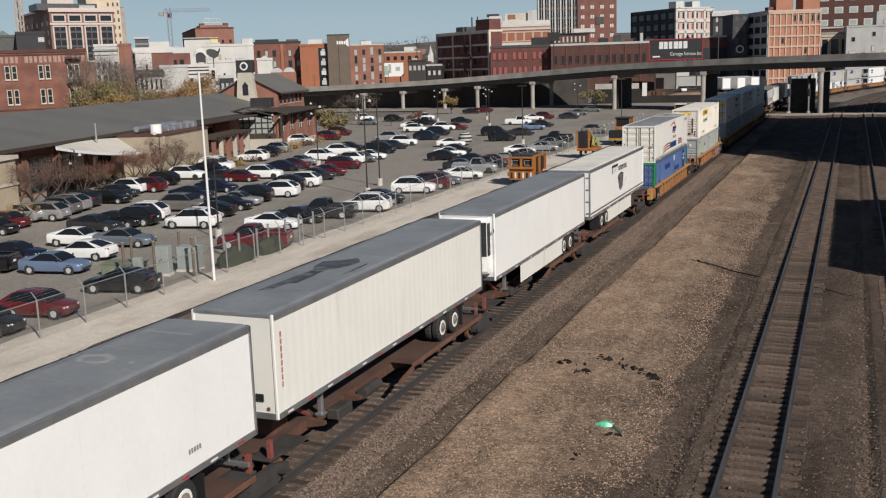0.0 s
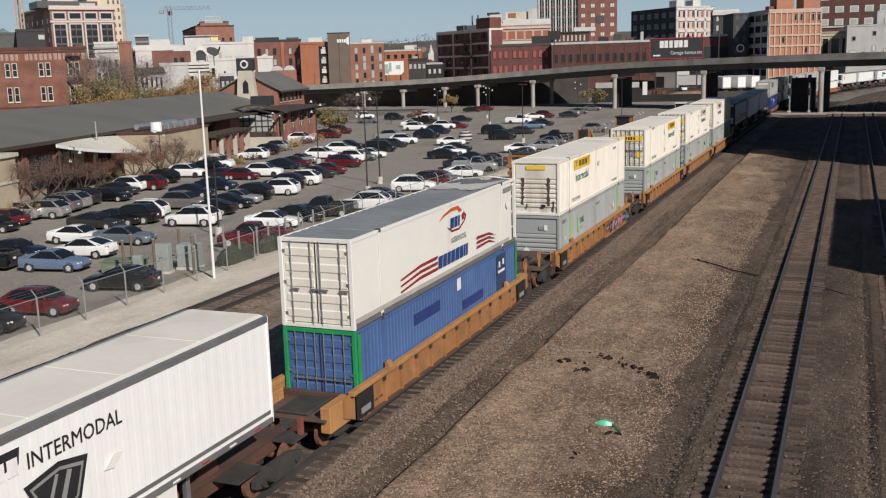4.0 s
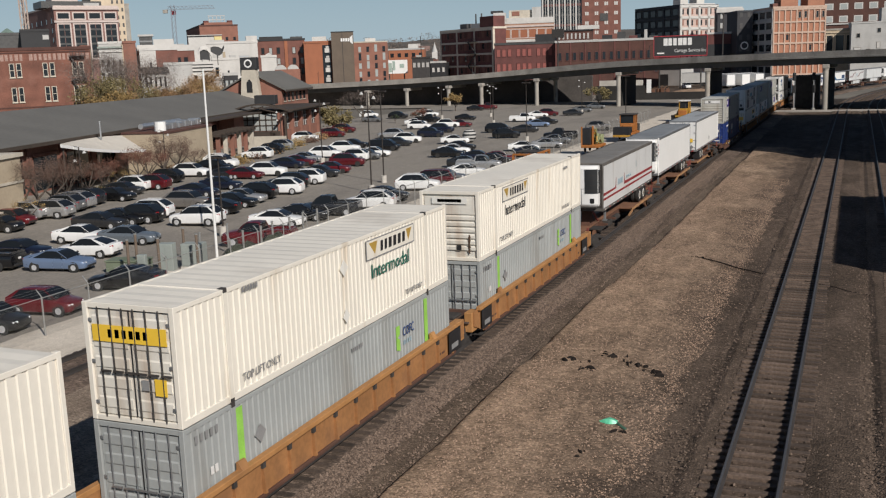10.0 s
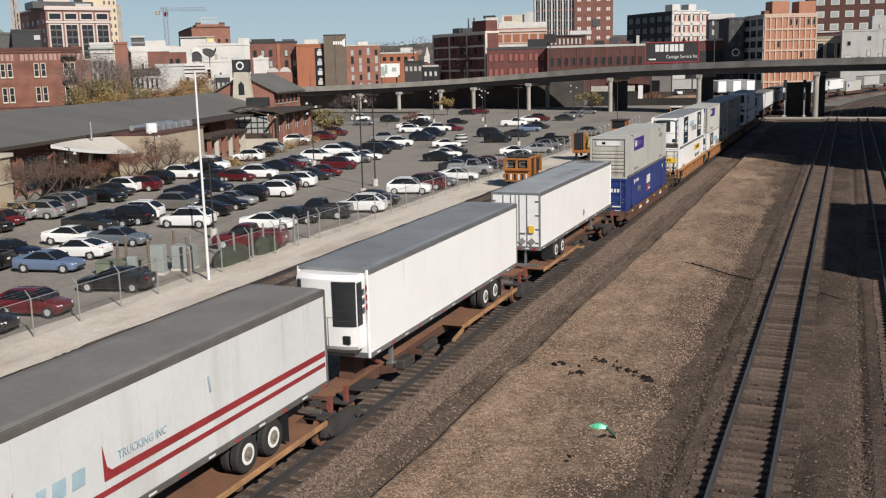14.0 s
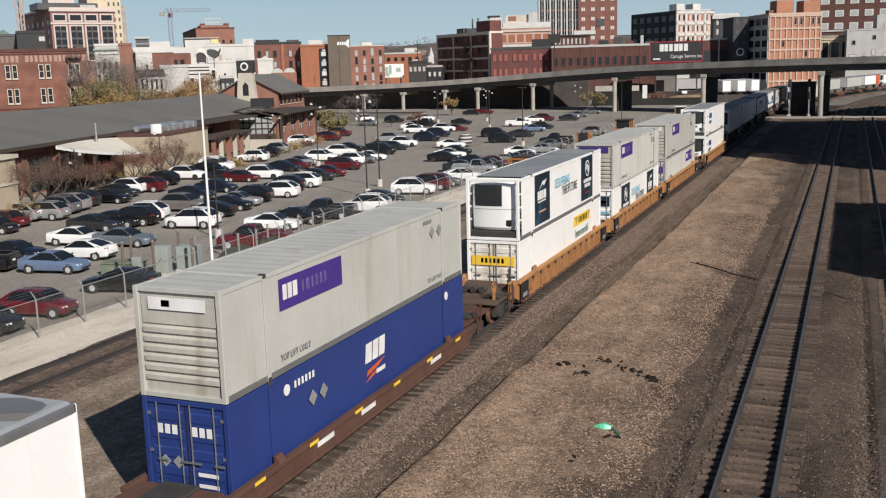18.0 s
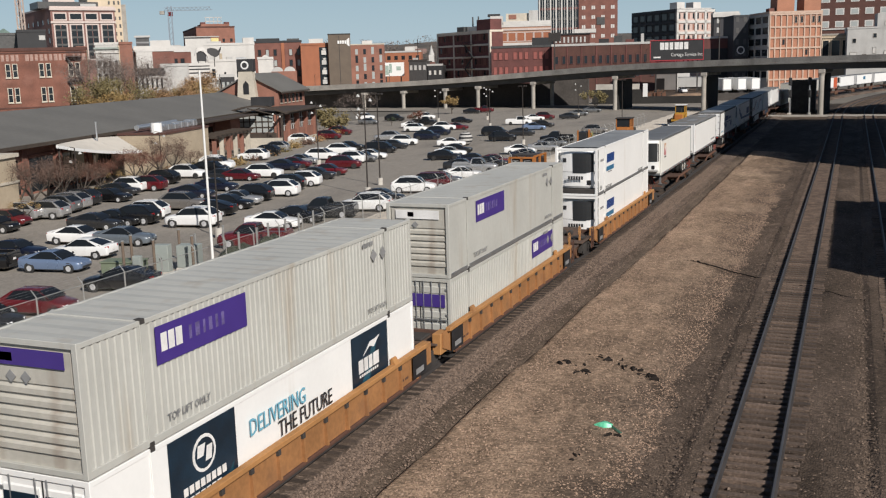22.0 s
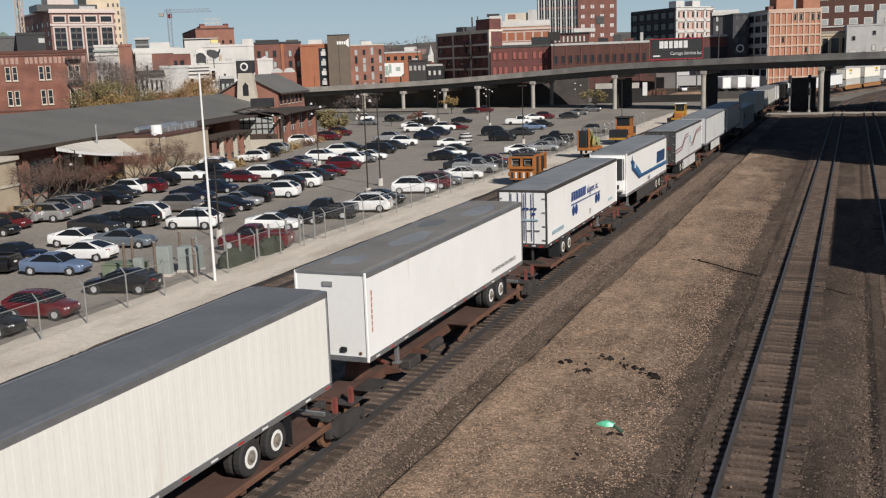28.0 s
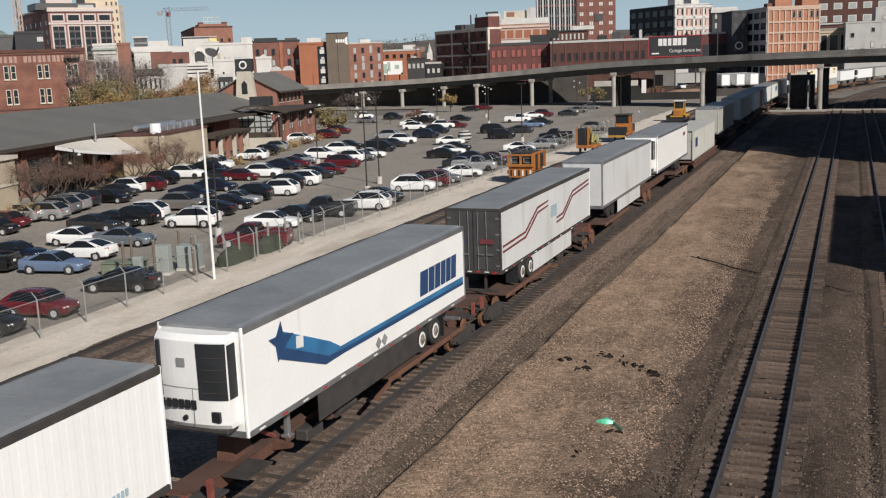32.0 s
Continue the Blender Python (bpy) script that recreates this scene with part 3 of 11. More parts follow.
def cooling_unit(parent, y_front, y_back, z0, z1, w, style):
    """A bowed white refrigeration unit with a large black grille on its right-hand side."""
    n = 15

    def front(x):
        return y_front + 0.16 * abs(x / w) ** 2.6

    rings = []
    for z, pull in ((z0, 0.10), (z0 + 0.12, 0.02), (z0 + (z1 - z0) * 0.5, 0.0), (z1 - 0.16, 0.02), (z1, 0.14)):
        xs = [-w + 2 * w * i / (n - 1) for i in range(n)]
        rings.append([(x * (1 - pull * 0.25), front(x) + pull, z) for x in xs] + [(w * (1 - pull * 0.25), y_back, z), (-w * (1 - pull * 0.25), y_back, z)])
    unit = part("cooling_unit", Geo().loft(rings), WHITE, parent, "bowed white cooling unit with black grille")
    g0, g1 = (-0.92, 0.42) if style == 1 else (-0.25, 1.0) if style else (0.3, 1.06)
    za, zb = z0 + (z1 - z0) * (0.50 if style == 1 else 0.40 if style else 0.32), z1 - (0.14 if style else 0.2)
    g = Geo()
    xs = [g0 + (g1 - g0) * i / 6 for i in range(7)]
    for i in range(6):
        xa, xb = xs[i], xs[i + 1]
        lo = za + (0.12 * (i / 3 - 1) if style == 2 and i > 3 else 0.0)
        g.add([(xa, front(xa) - 0.015, lo), (xb, front(xb) - 0.015, lo), (xb, front(xb) - 0.015, zb), (xa, front(xa) - 0.015, zb),
               (xa, front(xa) + 0.03, lo), (xb, front(xb) + 0.03, lo), (xb, front(xb) + 0.03, zb), (xa, front(xa) + 0.03, zb)],
              [(0, 1, 2, 3), (4, 7, 6, 5), (0, 4, 5, 1), (1, 5, 6, 2), (2, 6, 7, 3), (3, 7, 4, 0)])
    part("grille", g, GRILL, unit)
    for k in range(4):
        z = za + 0.18 + k * (zb - za - 0.24) / 4
        part("grille_slat", Geo().add([(x, front(x) - 0.03, z + q) for q in (0, 0.025) for x in xs[1:]], [(i, i + 1, 6 + i + 1, 6 + i) for i in range(5)]), DARK, unit)
    if not style:      # the grille wraps round the corner, with a dark strip on the other side
        part("side_strip", Geo().box(-1.0, -0.86, front(0.92) - 0.03, front(0.92) + 0.05, za, zb, 0.02), GRILL, unit)
        part("side_grille", Geo().box(w - 0.015, w + 0.012, y_front + 0.2, y_back - 0.06, za, zb - 0.05), GRILL, unit)
    seam = z0 + (z1 - z0) * 0.43
    part("panel_seam", Geo().add([(x, front(x) - 0.006, seam + q) for q in (0, 0.025) for x in (-w * 0.94, -w * 0.7, -w * 0.4, 0, w * 0.4, w * 0.7, w * 0.94)], [(i, i + 1, 7 + i + 1, 7 + i) for i in range(6)]), GREYP, unit)
    if not style:
        part("panel_seam", Geo().box(0.10, 0.12, front(0.1) - 0.006, front(0.1) + 0.01, z0 + 0.1, seam), GREYP, unit)
        part("badge", Geo().box(-0.3, -0.06, front(0) - 0.02, front(0) + 0.02, z0 + 1.62, z0 + 1.84), GREYP, unit)
    part("control_box", Geo().box(0.6, 0.86, front(0.75) - 0.04, front(0.75) + 0.05, z0 + 0.2, z0 + 0.48, 0.02), BLACKP, unit)
    part("vent", Geo().box(-0.88, -0.66, front(0.78) - 0.03, front(0.78) + 0.05, z0 + 1.55, z0 + 1.8, 0.02) if style else Geo().disc((-0.15, front(0) - 0.01, z0 + 0.28), (0, 1, 0), 0.07, 0.05, 12), BLACKP, unit)
    return unit


def lock_bar(parent, x, y, z0, z1, material):
    rod = part("lock_rod", Geo().bar((x, y, z0), (x, y, z1), 0.02, 6), material, parent)
    part("handle", Geo().box(x - 0.02, x + 0.28, y - 0.05, y - 0.02, z0 + (z1 - z0) * 0.42, z0 + (z1 - z0) * 0.42 + 0.05), material, rod)


def container(label, colour, near, side="corr", roof=None, signs=(), end_signs=(), posts=None, door_mat=None, group="containers on the train"):
    """A 53 foot box, its base centre at the origin. near: what the end towards -y shows: front, doors or reefer."""
    ob = thing("shipping_container", label, "container", group)
    roof = roof or colour
    posts = posts or colour
    door_mat = door_mat or colour
    h, y0, y1 = CL / 2, -CL / 2, CL / 2
    body0 = y0 + (1.25 if near.startswith("reefer") else 0.06)
    body1 = y1 - (0.62 if near == "open_far" else 0.06)
    x = HW - 0.015
    # side walls: end bays flat-ribbed, seams at the 40 foot posts
    for s in (-1, 1):
        if side == "corr":
            part("side_wall", corrugated_side(s, body0, body1, 0.17, CH - 0.12, x, 0.03, 0.22 if colour is PALE else 0.26), colour, ob)
        else:
            g = Geo().box(s * (x - 0.02) - 0.012, s * (x - 0.02) + 0.012, body0, body1, 0.17, CH - 0.12)
            part("side_wall", g, colour, ob)
        part("bottom_rail", Geo().box(s * (HW - 0.05) - 0.05, s * (HW - 0.05) + 0.05, y0 + 0.1, y1 - 0.1, 0.0, 0.18, 0.01), colour if side == "corr" else STEEL, ob)
        part("top_rail", Geo().box(s * (HW - 0.045) - 0.045, s * (HW - 0.045) + 0.045, y0 + 0.1, y1 - 0.1, CH - 0.13, CH - 0.01, 0.01), colour, ob)
        for yp in (-6.09, 6.09):
            if s < 0:
                continue
            post = part("lift_post", Geo().box(s * HW - 0.012, s * HW + 0.012, yp - 0.09, yp + 0.09, 0.02, CH - 0.01, 0.005), colour, ob)
            part("corner_casting", Geo().box(s * (HW - 0.07) - 0.085, s * (HW - 0.07) + 0.085, yp - 0.09, yp + 0.09, CH - 0.11, CH + 0.012, 0.01), DARK, post)
            if s > 0:
                part("corner_casting", Geo().box(s * (HW - 0.07) - 0.085, s * (HW - 0.07) + 0.085, yp - 0.09, yp + 0.09, -0.012, 0.11, 0.01), DARK, post)
        for yp in (y0 + 0.06, y1 - 0.06) if s > 0 else (y0 + 0.06,):
            part("corner_post", Geo().box(s * (HW - 0.07) - 0.07, s * (HW - 0.07) + 0.07, yp - 0.06, yp + 0.06, 0, CH, 0.012), posts, ob)
    # roof: shallow cross waves
    n = 56
    g, vs = Geo(), []
    for k in range(n + 1):
        y = body0 + (body1 - body0) * k / n
        z = CH - 0.035 + (0.02 if k % 2 else 0.0)
        vs += [(-HW + 0.09, y, z), (HW - 0.09, y, z)]
    g.add(vs, [(2 * i, 2 * i + 1, 2 * i + 3, 2 * i + 2) for i in range(n)])
    part("roof", g, roof, ob)
    for yp in (-6.09, 6.09):
        part("roof_beam", Geo().box(-HW + 0.1, HW - 0.1, yp - 0.1, yp + 0.1, CH - 0.05, CH - 0.004, 0.008), roof, ob)
    part("floor", Geo().box(-HW + 0.1, HW - 0.1, y0 + 0.15, y1 - 0.15, 0.04, 0.12), DARK, ob)
    for yp, z in ((y0 + 0.06, CH - 0.08), (y0 + 0.06, 0.06)):
        part("end_beam", Geo().box(-HW + 0.12, HW - 0.12, yp - 0.05, yp + 0.05, z - 0.06, z + 0.075, 0.01), posts, ob)
    far_y = y1 - (0.9 if near == "open_far" else 0.08)
    part("end_wall", Geo().box(-HW + 0.12, HW - 0.12, far_y - 0.02, far_y + 0.02, 0.1, CH - 0.12), colour, ob)
    if near == "open_far":
        for xx in (-HW + 0.13, HW - 0.13):
            part("frame_brace", Geo().bar((xx, far_y, 1.55), (xx, y1 - 0.08, CH - 0.2), 0.03), posts, ob)
        for a, b, wd in ((3.9, 7.3, 0.95), (5.6, 7.45, 0.5)):      # the roof skin is torn at this end
            r = random.Random(int(a * 10))
            rag = [(-HW + 0.12, a + r.uniform(-0.2, 0.2))] + [(-HW + 0.12 + 2.3 * k / 9 * wd, a + r.uniform(-0.5, 0.5)) for k in range(1, 9)] + [(HW - 0.14 - 2.3 * (1 - wd) / 2, a + 0.3), (HW - 0.16, b)] + [(HW - 0.3 - 2.1 * k / 7, b - r.uniform(0.0, 0.45)) for k in range(1, 8)]
            part("torn_roof_skin", Geo().prism(rag, "z", CH + 0.004 + 0.004 * (wd < 0.9), CH + 0.008 + 0.004 * (wd < 0.9)), ROOFS if wd > 0.9 else ROOFD, ob, "torn and lifted roof sheet")
        part("bent_bow", Geo().bar((-HW + 0.1, 7.5, CH - 0.02), (0.2, 7.55, CH + 0.10), 0.03, 6), ROOFS, ob)
        part("bent_bow", Geo().bar((0.2, 7.55, CH + 0.10), (HW - 0.1, 7.9, CH - 0.05), 0.03, 6), ROOFS, ob)
        for z in (0.6, 1.3, 2.0):
            part("end_slat", Geo().box(-HW + 0.14, HW - 0.14, y1 - 0.1, y1 - 0.06, z, z + 0.1), IVORY, ob)
    if near == "front":
        g = Geo()
        g.box(-HW + 0.12, HW - 0.12, y0 + 0.09, y0 + 0.12, 0.12, CH - 0.15)
        part("end_wall", g, door_mat, ob)
        part("end_panel", Geo().box(-HW + 0.2, HW - 0.2, y0 + 0.05, y0 + 0.088, 1.92, CH - 0.22, 0.008), door_mat, ob)
        for k in range(6):
            z = 0.42 + k * 0.25
            part("rib", Geo().prism([(y0 + 0.09, z), (y0 + 0.03, z + 0.03), (y0 + 0.03, z + 0.15), (y0 + 0.09, z + 0.2)], "x", -HW + 0.2, HW - 0.2), door_mat, ob)
    elif near in ("doors", "open_far"):
        for s in (-1, 1):
            door = part("door", Geo().box(min(s * 0.01, s * (HW - 0.15)), max(s * 0.01, s * (HW - 0.15)), y0 + 0.06, y0 + 0.10, 0.16, CH - 0.17, 0.006), door_mat, ob)
            for k in range(5):
                z = 0.3 + k * 0.49
                part("rib", Geo().prism([(y0 + 0.06, z), (y0 + 0.035, z + 0.04), (y0 + 0.035, z + 0.26), (y0 + 0.06, z + 0.3)], "x", min(s * 0.08, s * 1.06), max(s * 0.08, s * 1.06)), door_mat, door)
            for xx in (0.16, 0.5, 0.86):
                if xx != 0.5 or side == "corr":
                    lock_bar(door, s * xx, y0 + 0.01, 0.1, CH - 0.1, DARK if colour is CREAM else STEEL)
            for z in (0.4, 1.4, 2.4):
                part("hinge", Geo().box(s * 1.12 - 0.06, s * 1.12 + 0.06, y0 + 0.01, y0 + 0.05, z, z + 0.08), STEEL, door)
        part("gasket", Geo().box(-0.015, 0.015, y0 + 0.045, y0 + 0.06, 0.16, CH - 0.17), BLACKP, ob)
    elif near.startswith("reefer"):
        part("bulkhead", Geo().box(-HW + 0.1, HW - 0.1, body0, body0 + 0.05, 0.1, CH - 0.1), colour, ob)
        part("tank_guard", Geo().box(-HW + 0.15, HW - 0.15, y0 + 0.06, y0 + 0.95, 0.12, 0.42, 0.03), DARK, ob)
        cooling_unit(ob, y0 + 0.16, body0, 0.46, CH - 0.16, 1.05, 1 if near == "reefer" else 2)
        for s in (-1, 1):
            for z in (0.9, 1.5, 2.1):
                part("frame_brace", Geo().box(s * 1.2 - 0.06, s * 1.2 + 0.06, y0 + 0.1, y0 + 0.6, z, z + 0.05), posts, ob)
            part("frame_post", Geo().bar((s * 1.17, y0 + 0.05, 0.1), (s * 1.17, y0 + 0.05, CH - 0.1), 0.045, 6), posts, ob)
            part("side_hood", Geo().box(s * 1.26 - 0.02, s * 1.26 + 0.02, y0 + 0.55, body0 + 0.02, 0.15, CH - 0.12), colour, ob)
    decals(ob, HW + (0.002 if side == "corr" else -0.004), [(k[0], *k[1:]) for k in signs])
    for it in end_signs:
        if it[0] == "box":
            part("end_sign", Geo().box(it[1], it[2], y0 + 0.0, y0 + 0.012, it[3], it[4]), it[5], ob)
        elif it[0] == "dia":
            part("placard", Geo().prism([(it[1] - it[3], it[2]), (it[1], it[2] - it[3]), (it[1] + it[3], it[2]), (it[1], it[2] + it[3])], "y", y0 + 0.015, y0 + 0.028), it[4], ob)
        elif it[0] == "streak":      # a ragged run of rust down the ribs
            r = random.Random(int(abs(it[1]) * 1000) + int(it[2] * 100))
            zs = [it[3] + (it[2] - it[3]) * k / 14 for k in range(15)]
            left = [(it[1] - it[4] * r.uniform(0.2, 1.2), z) for z in zs]
            right = [(it[1] + it[4] * r.uniform(0.2, 1.2), z) for z in zs]
            part("rust_streak", Geo().prism(left + right[::-1], "y", y0 + 0.018, y0 + 0.026), RUSTS, ob)
        else:
            writing(it[4], it[3], it[5], ob, end_text(it[1], y0 - 0.006, it[2]))
    return ob


T_TOP, T_BOT = 4.98, 2.05


def wheel_pair(parent, x, y, z, s):
    """Dual truck wheels on one axle end."""
    if s < 0 and not FINE[0]:
        return
    if s < 0:
        part("wheel", Geo().disc((x + 0.15, y, z), (1, 0, 0), 0.505, 0.56, 20, 0.05), TYRE, parent)
        return
    w = part("wheel", Geo().disc((x - s * 0.30, y, z), (1, 0, 0), 0.505, 0.26, 20, 0.05), TYRE, parent)
    part("tyre", Geo().disc((x, y, z), (1, 0, 0), 0.505, 0.26, 20, 0.05), TYRE, w)
    g = Geo()
    g.bar((x + s * 0.131, y, z), (x + s * 0.05, y, z), 0.30, 18, 0.16)
    part("rim", Geo().disc((x + s * 0.10, y, z), (1, 0, 0), 0.30, 0.075, 18, 0.02), RIM, w)
    part("hub", Geo().disc((x + s * 0.115, y, z), (1, 0, 0), 0.21, 0.06, 14, 0.02).disc((x + s * 0.16, y, z), (1, 0, 0), 0.09, 0.09, 10), HUBM, w)


def trailer(label, colour, reefer=False, roof=None, side="panel", signs=(), skirt=None, rear_near=False, trim=None, front_signs=(), rear_signs=(), group="trailers on the train", door_mat=None, rear_dark=False, patches=()):
    """A 53 foot road trailer standing on a spine car: nose towards -y, or the doors when rear_near."""
    ob = thing("semi_trailer", label, "trailer", group)
    roof, trim = roof or ROOFG, trim or STEEL
    n0 = 0.5 if reefer else 0.0         # a cooling unit takes up the front of the length
    y0, y1 = -CL / 2 + n0, CL / 2
    f = -1 if rear_near else 1          # nose at -y * f

    def yy(a, b):
        return (min(a * f, b * f), max(a * f, b * f))

    x = HW - 0.03
    for s in (-1, 1):
        if side == "corr":
            g = corrugated_side(s, y0 + 0.06, y1 - 0.06, T_BOT + 0.16, T_TOP - 0.1, x + 0.004, 0.003, 0.41)
        else:
            g = Geo().box(s * (x - 0.03) - 0.012, s * (x - 0.03) + 0.012, y0 + 0.06, y1 - 0.06, T_BOT + 0.16, T_TOP - 0.1)
            n = 13 if s > 0 and FINE[0] else 0
            for k in range(n):
                a = y0 + 0.06 + (y1 - y0 - 0.12) * k / n
                part("side_panel", Geo().box(x - 0.02, x + 0.004, a + 0.004, a + (y1 - y0 - 0.12) / n - 0.004, T_BOT + 0.165, T_TOP - 0.105), colour, ob)
        part("side_wall", g, colour, ob)
        part("bottom_rail", Geo().box(s * (HW - 0.035) - 0.035, s * (HW - 0.035) + 0.035, y0 + 0.05, y1 - 0.05, T_BOT, T_BOT + 0.17, 0.012), trim, ob)
        part("top_rail", Geo().box(s * (HW - 0.04) - 0.04, s * (HW - 0.04) + 0.04, y0 + 0.04, y1 - 0.04, T_TOP - 0.2, T_TOP - 0.005, 0.02), trim, ob)
        for q, mt in ((0, TAPE_W), (1, TAPE_R)) if s > 0 else ():
            g = Geo()
            for k in range(q, 14, 2):
                a = y0 + 0.5 + k * 1.13
                g.box(s * (HW + 0.002) - 0.004, s * (HW + 0.002) + 0.004, a, a + 0.28, T_BOT + 0.05, T_BOT + 0.10)
            tape = part("reflective_tape", g, mt, ob)
            if tape:
                tape["kind"] = "stuff"
        for a in (y0 + 0.06, y1 - 0.06) if s > 0 else (y0 + 0.06,):
            part("corner_post", Geo().box(s * (HW - 0.05) - 0.05, s * (HW - 0.05) + 0.05, a - 0.055, a + 0.055, T_BOT, T_TOP - 0.01, 0.025), trim if (rear_dark or a * f > 0) else colour, ob)
        for a in (3.7, 4.95):
            wheel_pair(ob, s * 1.12, a * f, 1.56, s)
        leg = part("landing_leg", Geo().box(s * 0.75 - 0.07, s * 0.75 + 0.07, *yy(-4.95, -4.8), 1.12, T_BOT, 0.01), STEEL, ob)
        part("foot", Geo().box(s * 0.75 - 0.14, s * 0.75 + 0.14, *yy(-5.02, -4.73), 1.06, 1.13, 0.01), STEEL, leg)
        part("mud_flap", Geo().box(s * 0.97 - 0.3, s * 0.97 + 0.3, *yy(5.68, 5.71), 1.15, 1.95), BLACKP, ob)
        if skirt:
            part("side_skirt", Geo().box(s * (HW - 0.06) - 0.012, s * (HW - 0.06) + 0.012, *yy(-3.9, 3.6), T_BOT - 0.85, T_BOT), skirt, ob)
    part("roof", Geo().loft([[(-HW + 0.06, a, T_TOP - 0.03), (HW - 0.06, a, T_TOP - 0.03), (HW - 0.25, a, T_TOP + 0.012), (-HW + 0.25, a, T_TOP + 0.012)] for a in np.linspace(y0 + 0.04, y1 - 0.04, 9)]), roof, ob)
    for k in range(1, 6):
        a = y0 + k * CL / 6
        part("roof_seam", Geo().box(-HW + 0.2, HW - 0.2, a - 0.02, a + 0.02, T_TOP + 0.008, T_TOP + 0.02), roof, ob)
    for k, (poly, mt) in enumerate(patches):
        part("roof_patch", Geo().prism(poly, "z", T_TOP + 0.013, T_TOP + 0.0155 + 0.0006 * k), mt, ob, "stained roof patch")
    part("floor", Geo().box(-HW + 0.08, HW - 0.08, y0 + 0.1, y1 - 0.1, T_BOT + 0.02, T_BOT + 0.14), DARK, ob)
    g = Geo()
    for k in range(24):
        a = y0 + 0.5 + k * 0.66
        g.box(-HW + 0.1, HW - 0.1, a, a + 0.06, T_BOT - 0.08, T_BOT + 0.02)
    cross = part("underframe", g, DARK, ob)
    if cross:
        cross["kind"] = "stuff"
    part("wheel_frame", Geo().box(-0.55, 0.55, *yy(2.9, 6.1), 1.62, T_BOT - 0.02, 0.02), DARK, ob)
    part("underride_guard", Geo().box(-1.1, 1.1, *yy(7.8, 7.9), 1.2, 1.32, 0.01), trim, ob)
    for xx in (-0.45, 0.45):
        part("guard_strut", Geo().box(xx - 0.05, xx + 0.05, *yy(7.78, 7.88), 1.32, T_BOT), trim, ob)
    # nose
    part("front_wall", Geo().box(-HW + 0.09, HW - 0.09, *yy(-8.04 + n0, -7.99 + n0), T_BOT + 0.1, T_TOP - 0.08, 0.01), DARK if rear_dark else colour, ob)
    part("front_beam", Geo().box(-HW + 0.05, HW - 0.05, *yy(-8.07 + n0, -8.0 + n0), T_BOT, T_BOT + 0.18, 0.01), trim, ob)
    part("front_top_rail", Geo().box(-HW + 0.06, HW - 0.06, *yy(-8.07 + n0, -8.0 + n0), T_TOP - 0.1, T_TOP - 0.01, 0.01), trim, ob)
    if reefer:
        cooling_unit(ob, -8.16, -8.05 + n0, 2.42, 4.86, 1.08, 0)
        part("unit_shelf", Geo().box(-1.0, 1.0, -8.05, -8.06 + n0, 2.3, 2.42, 0.02), DARK, ob)
    elif not rear_near:
        for xx in (-0.5, 0.3):
            part("air_coupling", Geo().box(xx, xx + 0.22, *yy(-8.13, -8.05), T_BOT + 0.32, T_BOT + 0.48, 0.02), BLACKP, ob)
        part("marker_lamp", Geo().box(0.95, 1.05, *yy(-8.09, -8.05), T_BOT + 0.25, T_BOT + 0.35, 0.02), RUSTO, ob)
    # doors
    dm = door_mat or colour
    for s in (-1, 1):
        door = part("door", Geo().box(min(s * 0.012, s * (HW - 0.1)), max(s * 0.012, s * (HW - 0.1)), *yy(8.02, 8.06), T_BOT + 0.2, T_TOP - 0.14, 0.008), dm, ob)
        for xx in (0.22, 0.62) if rear_near else ():
            rod = part("lock_rod", Geo().bar((s * xx, 8.09 * f, T_BOT + 0.15), (s * xx, 8.09 * f, T_TOP - 0.12), 0.018), STEEL, door)
            part("handle", Geo().box(min(s * xx, s * (xx + 0.3)), max(s * xx, s * (xx + 0.3)), *yy(8.08, 8.12), 2.9, 2.95), STEEL, rod)
        for z in (2.4, 3.1, 3.8, 4.5) if rear_near else ():
            part("hinge", Geo().box(s * 1.13 - 0.09, s * 1.13 + 0.09, *yy(8.05, 8.085), z, z + 0.07), STEEL, door)
    part("door_gap", Geo().box(-0.012, 0.012, *yy(8.055, 8.07), T_BOT + 0.2, T_TOP - 0.14), BLACKP, ob)
    part("rear_header", Geo().box(-HW + 0.06, HW - 0.06, *yy(8.0, 8.07), T_TOP - 0.14, T_TOP - 0.01, 0.01), trim, ob)
    part("rear_sill", Geo().box(-HW + 0.06, HW - 0.06, *yy(8.0, 8.08), T_BOT, T_BOT + 0.19, 0.01), trim, ob)
    for k in range(6 if rear_near else 0):
        a = -1.1 + k * 0.4
        part("rear_reflector", Geo().box(a, a + 0.2, *yy(8.075, 8.09), T_BOT + 0.07, T_BOT + 0.12), TAPE_R if k % 2 else TAPE_W, ob)
    for xx in (-1.0, 0.85) if rear_near else ():
        part("tail_lamp", Geo().box(xx, xx + 0.15, *yy(8.075, 8.10), T_BOT + 0.02, T_BOT + 0.06), TAPE_R, ob)
    decals(ob, HW - 0.02 + 0.003, signs)
    ye = -8.11 if rear_near else (-8.19 if reefer else -8.08)
    for it in front_signs:
        if it[0] == "box":
            part("end_sign", Geo().box(it[1], it[2], ye - 0.01, ye + 0.02, it[3], it[4]), it[5], ob)
        elif it[0] == "dia":
            part("placard", Geo().prism([(it[1] - it[3], it[2]), (it[1], it[2] - it[3]), (it[1] + it[3], it[2]), (it[1], it[2] + it[3])], "y", ye - 0.01, ye + 0.02), it[4], ob)
    return ob


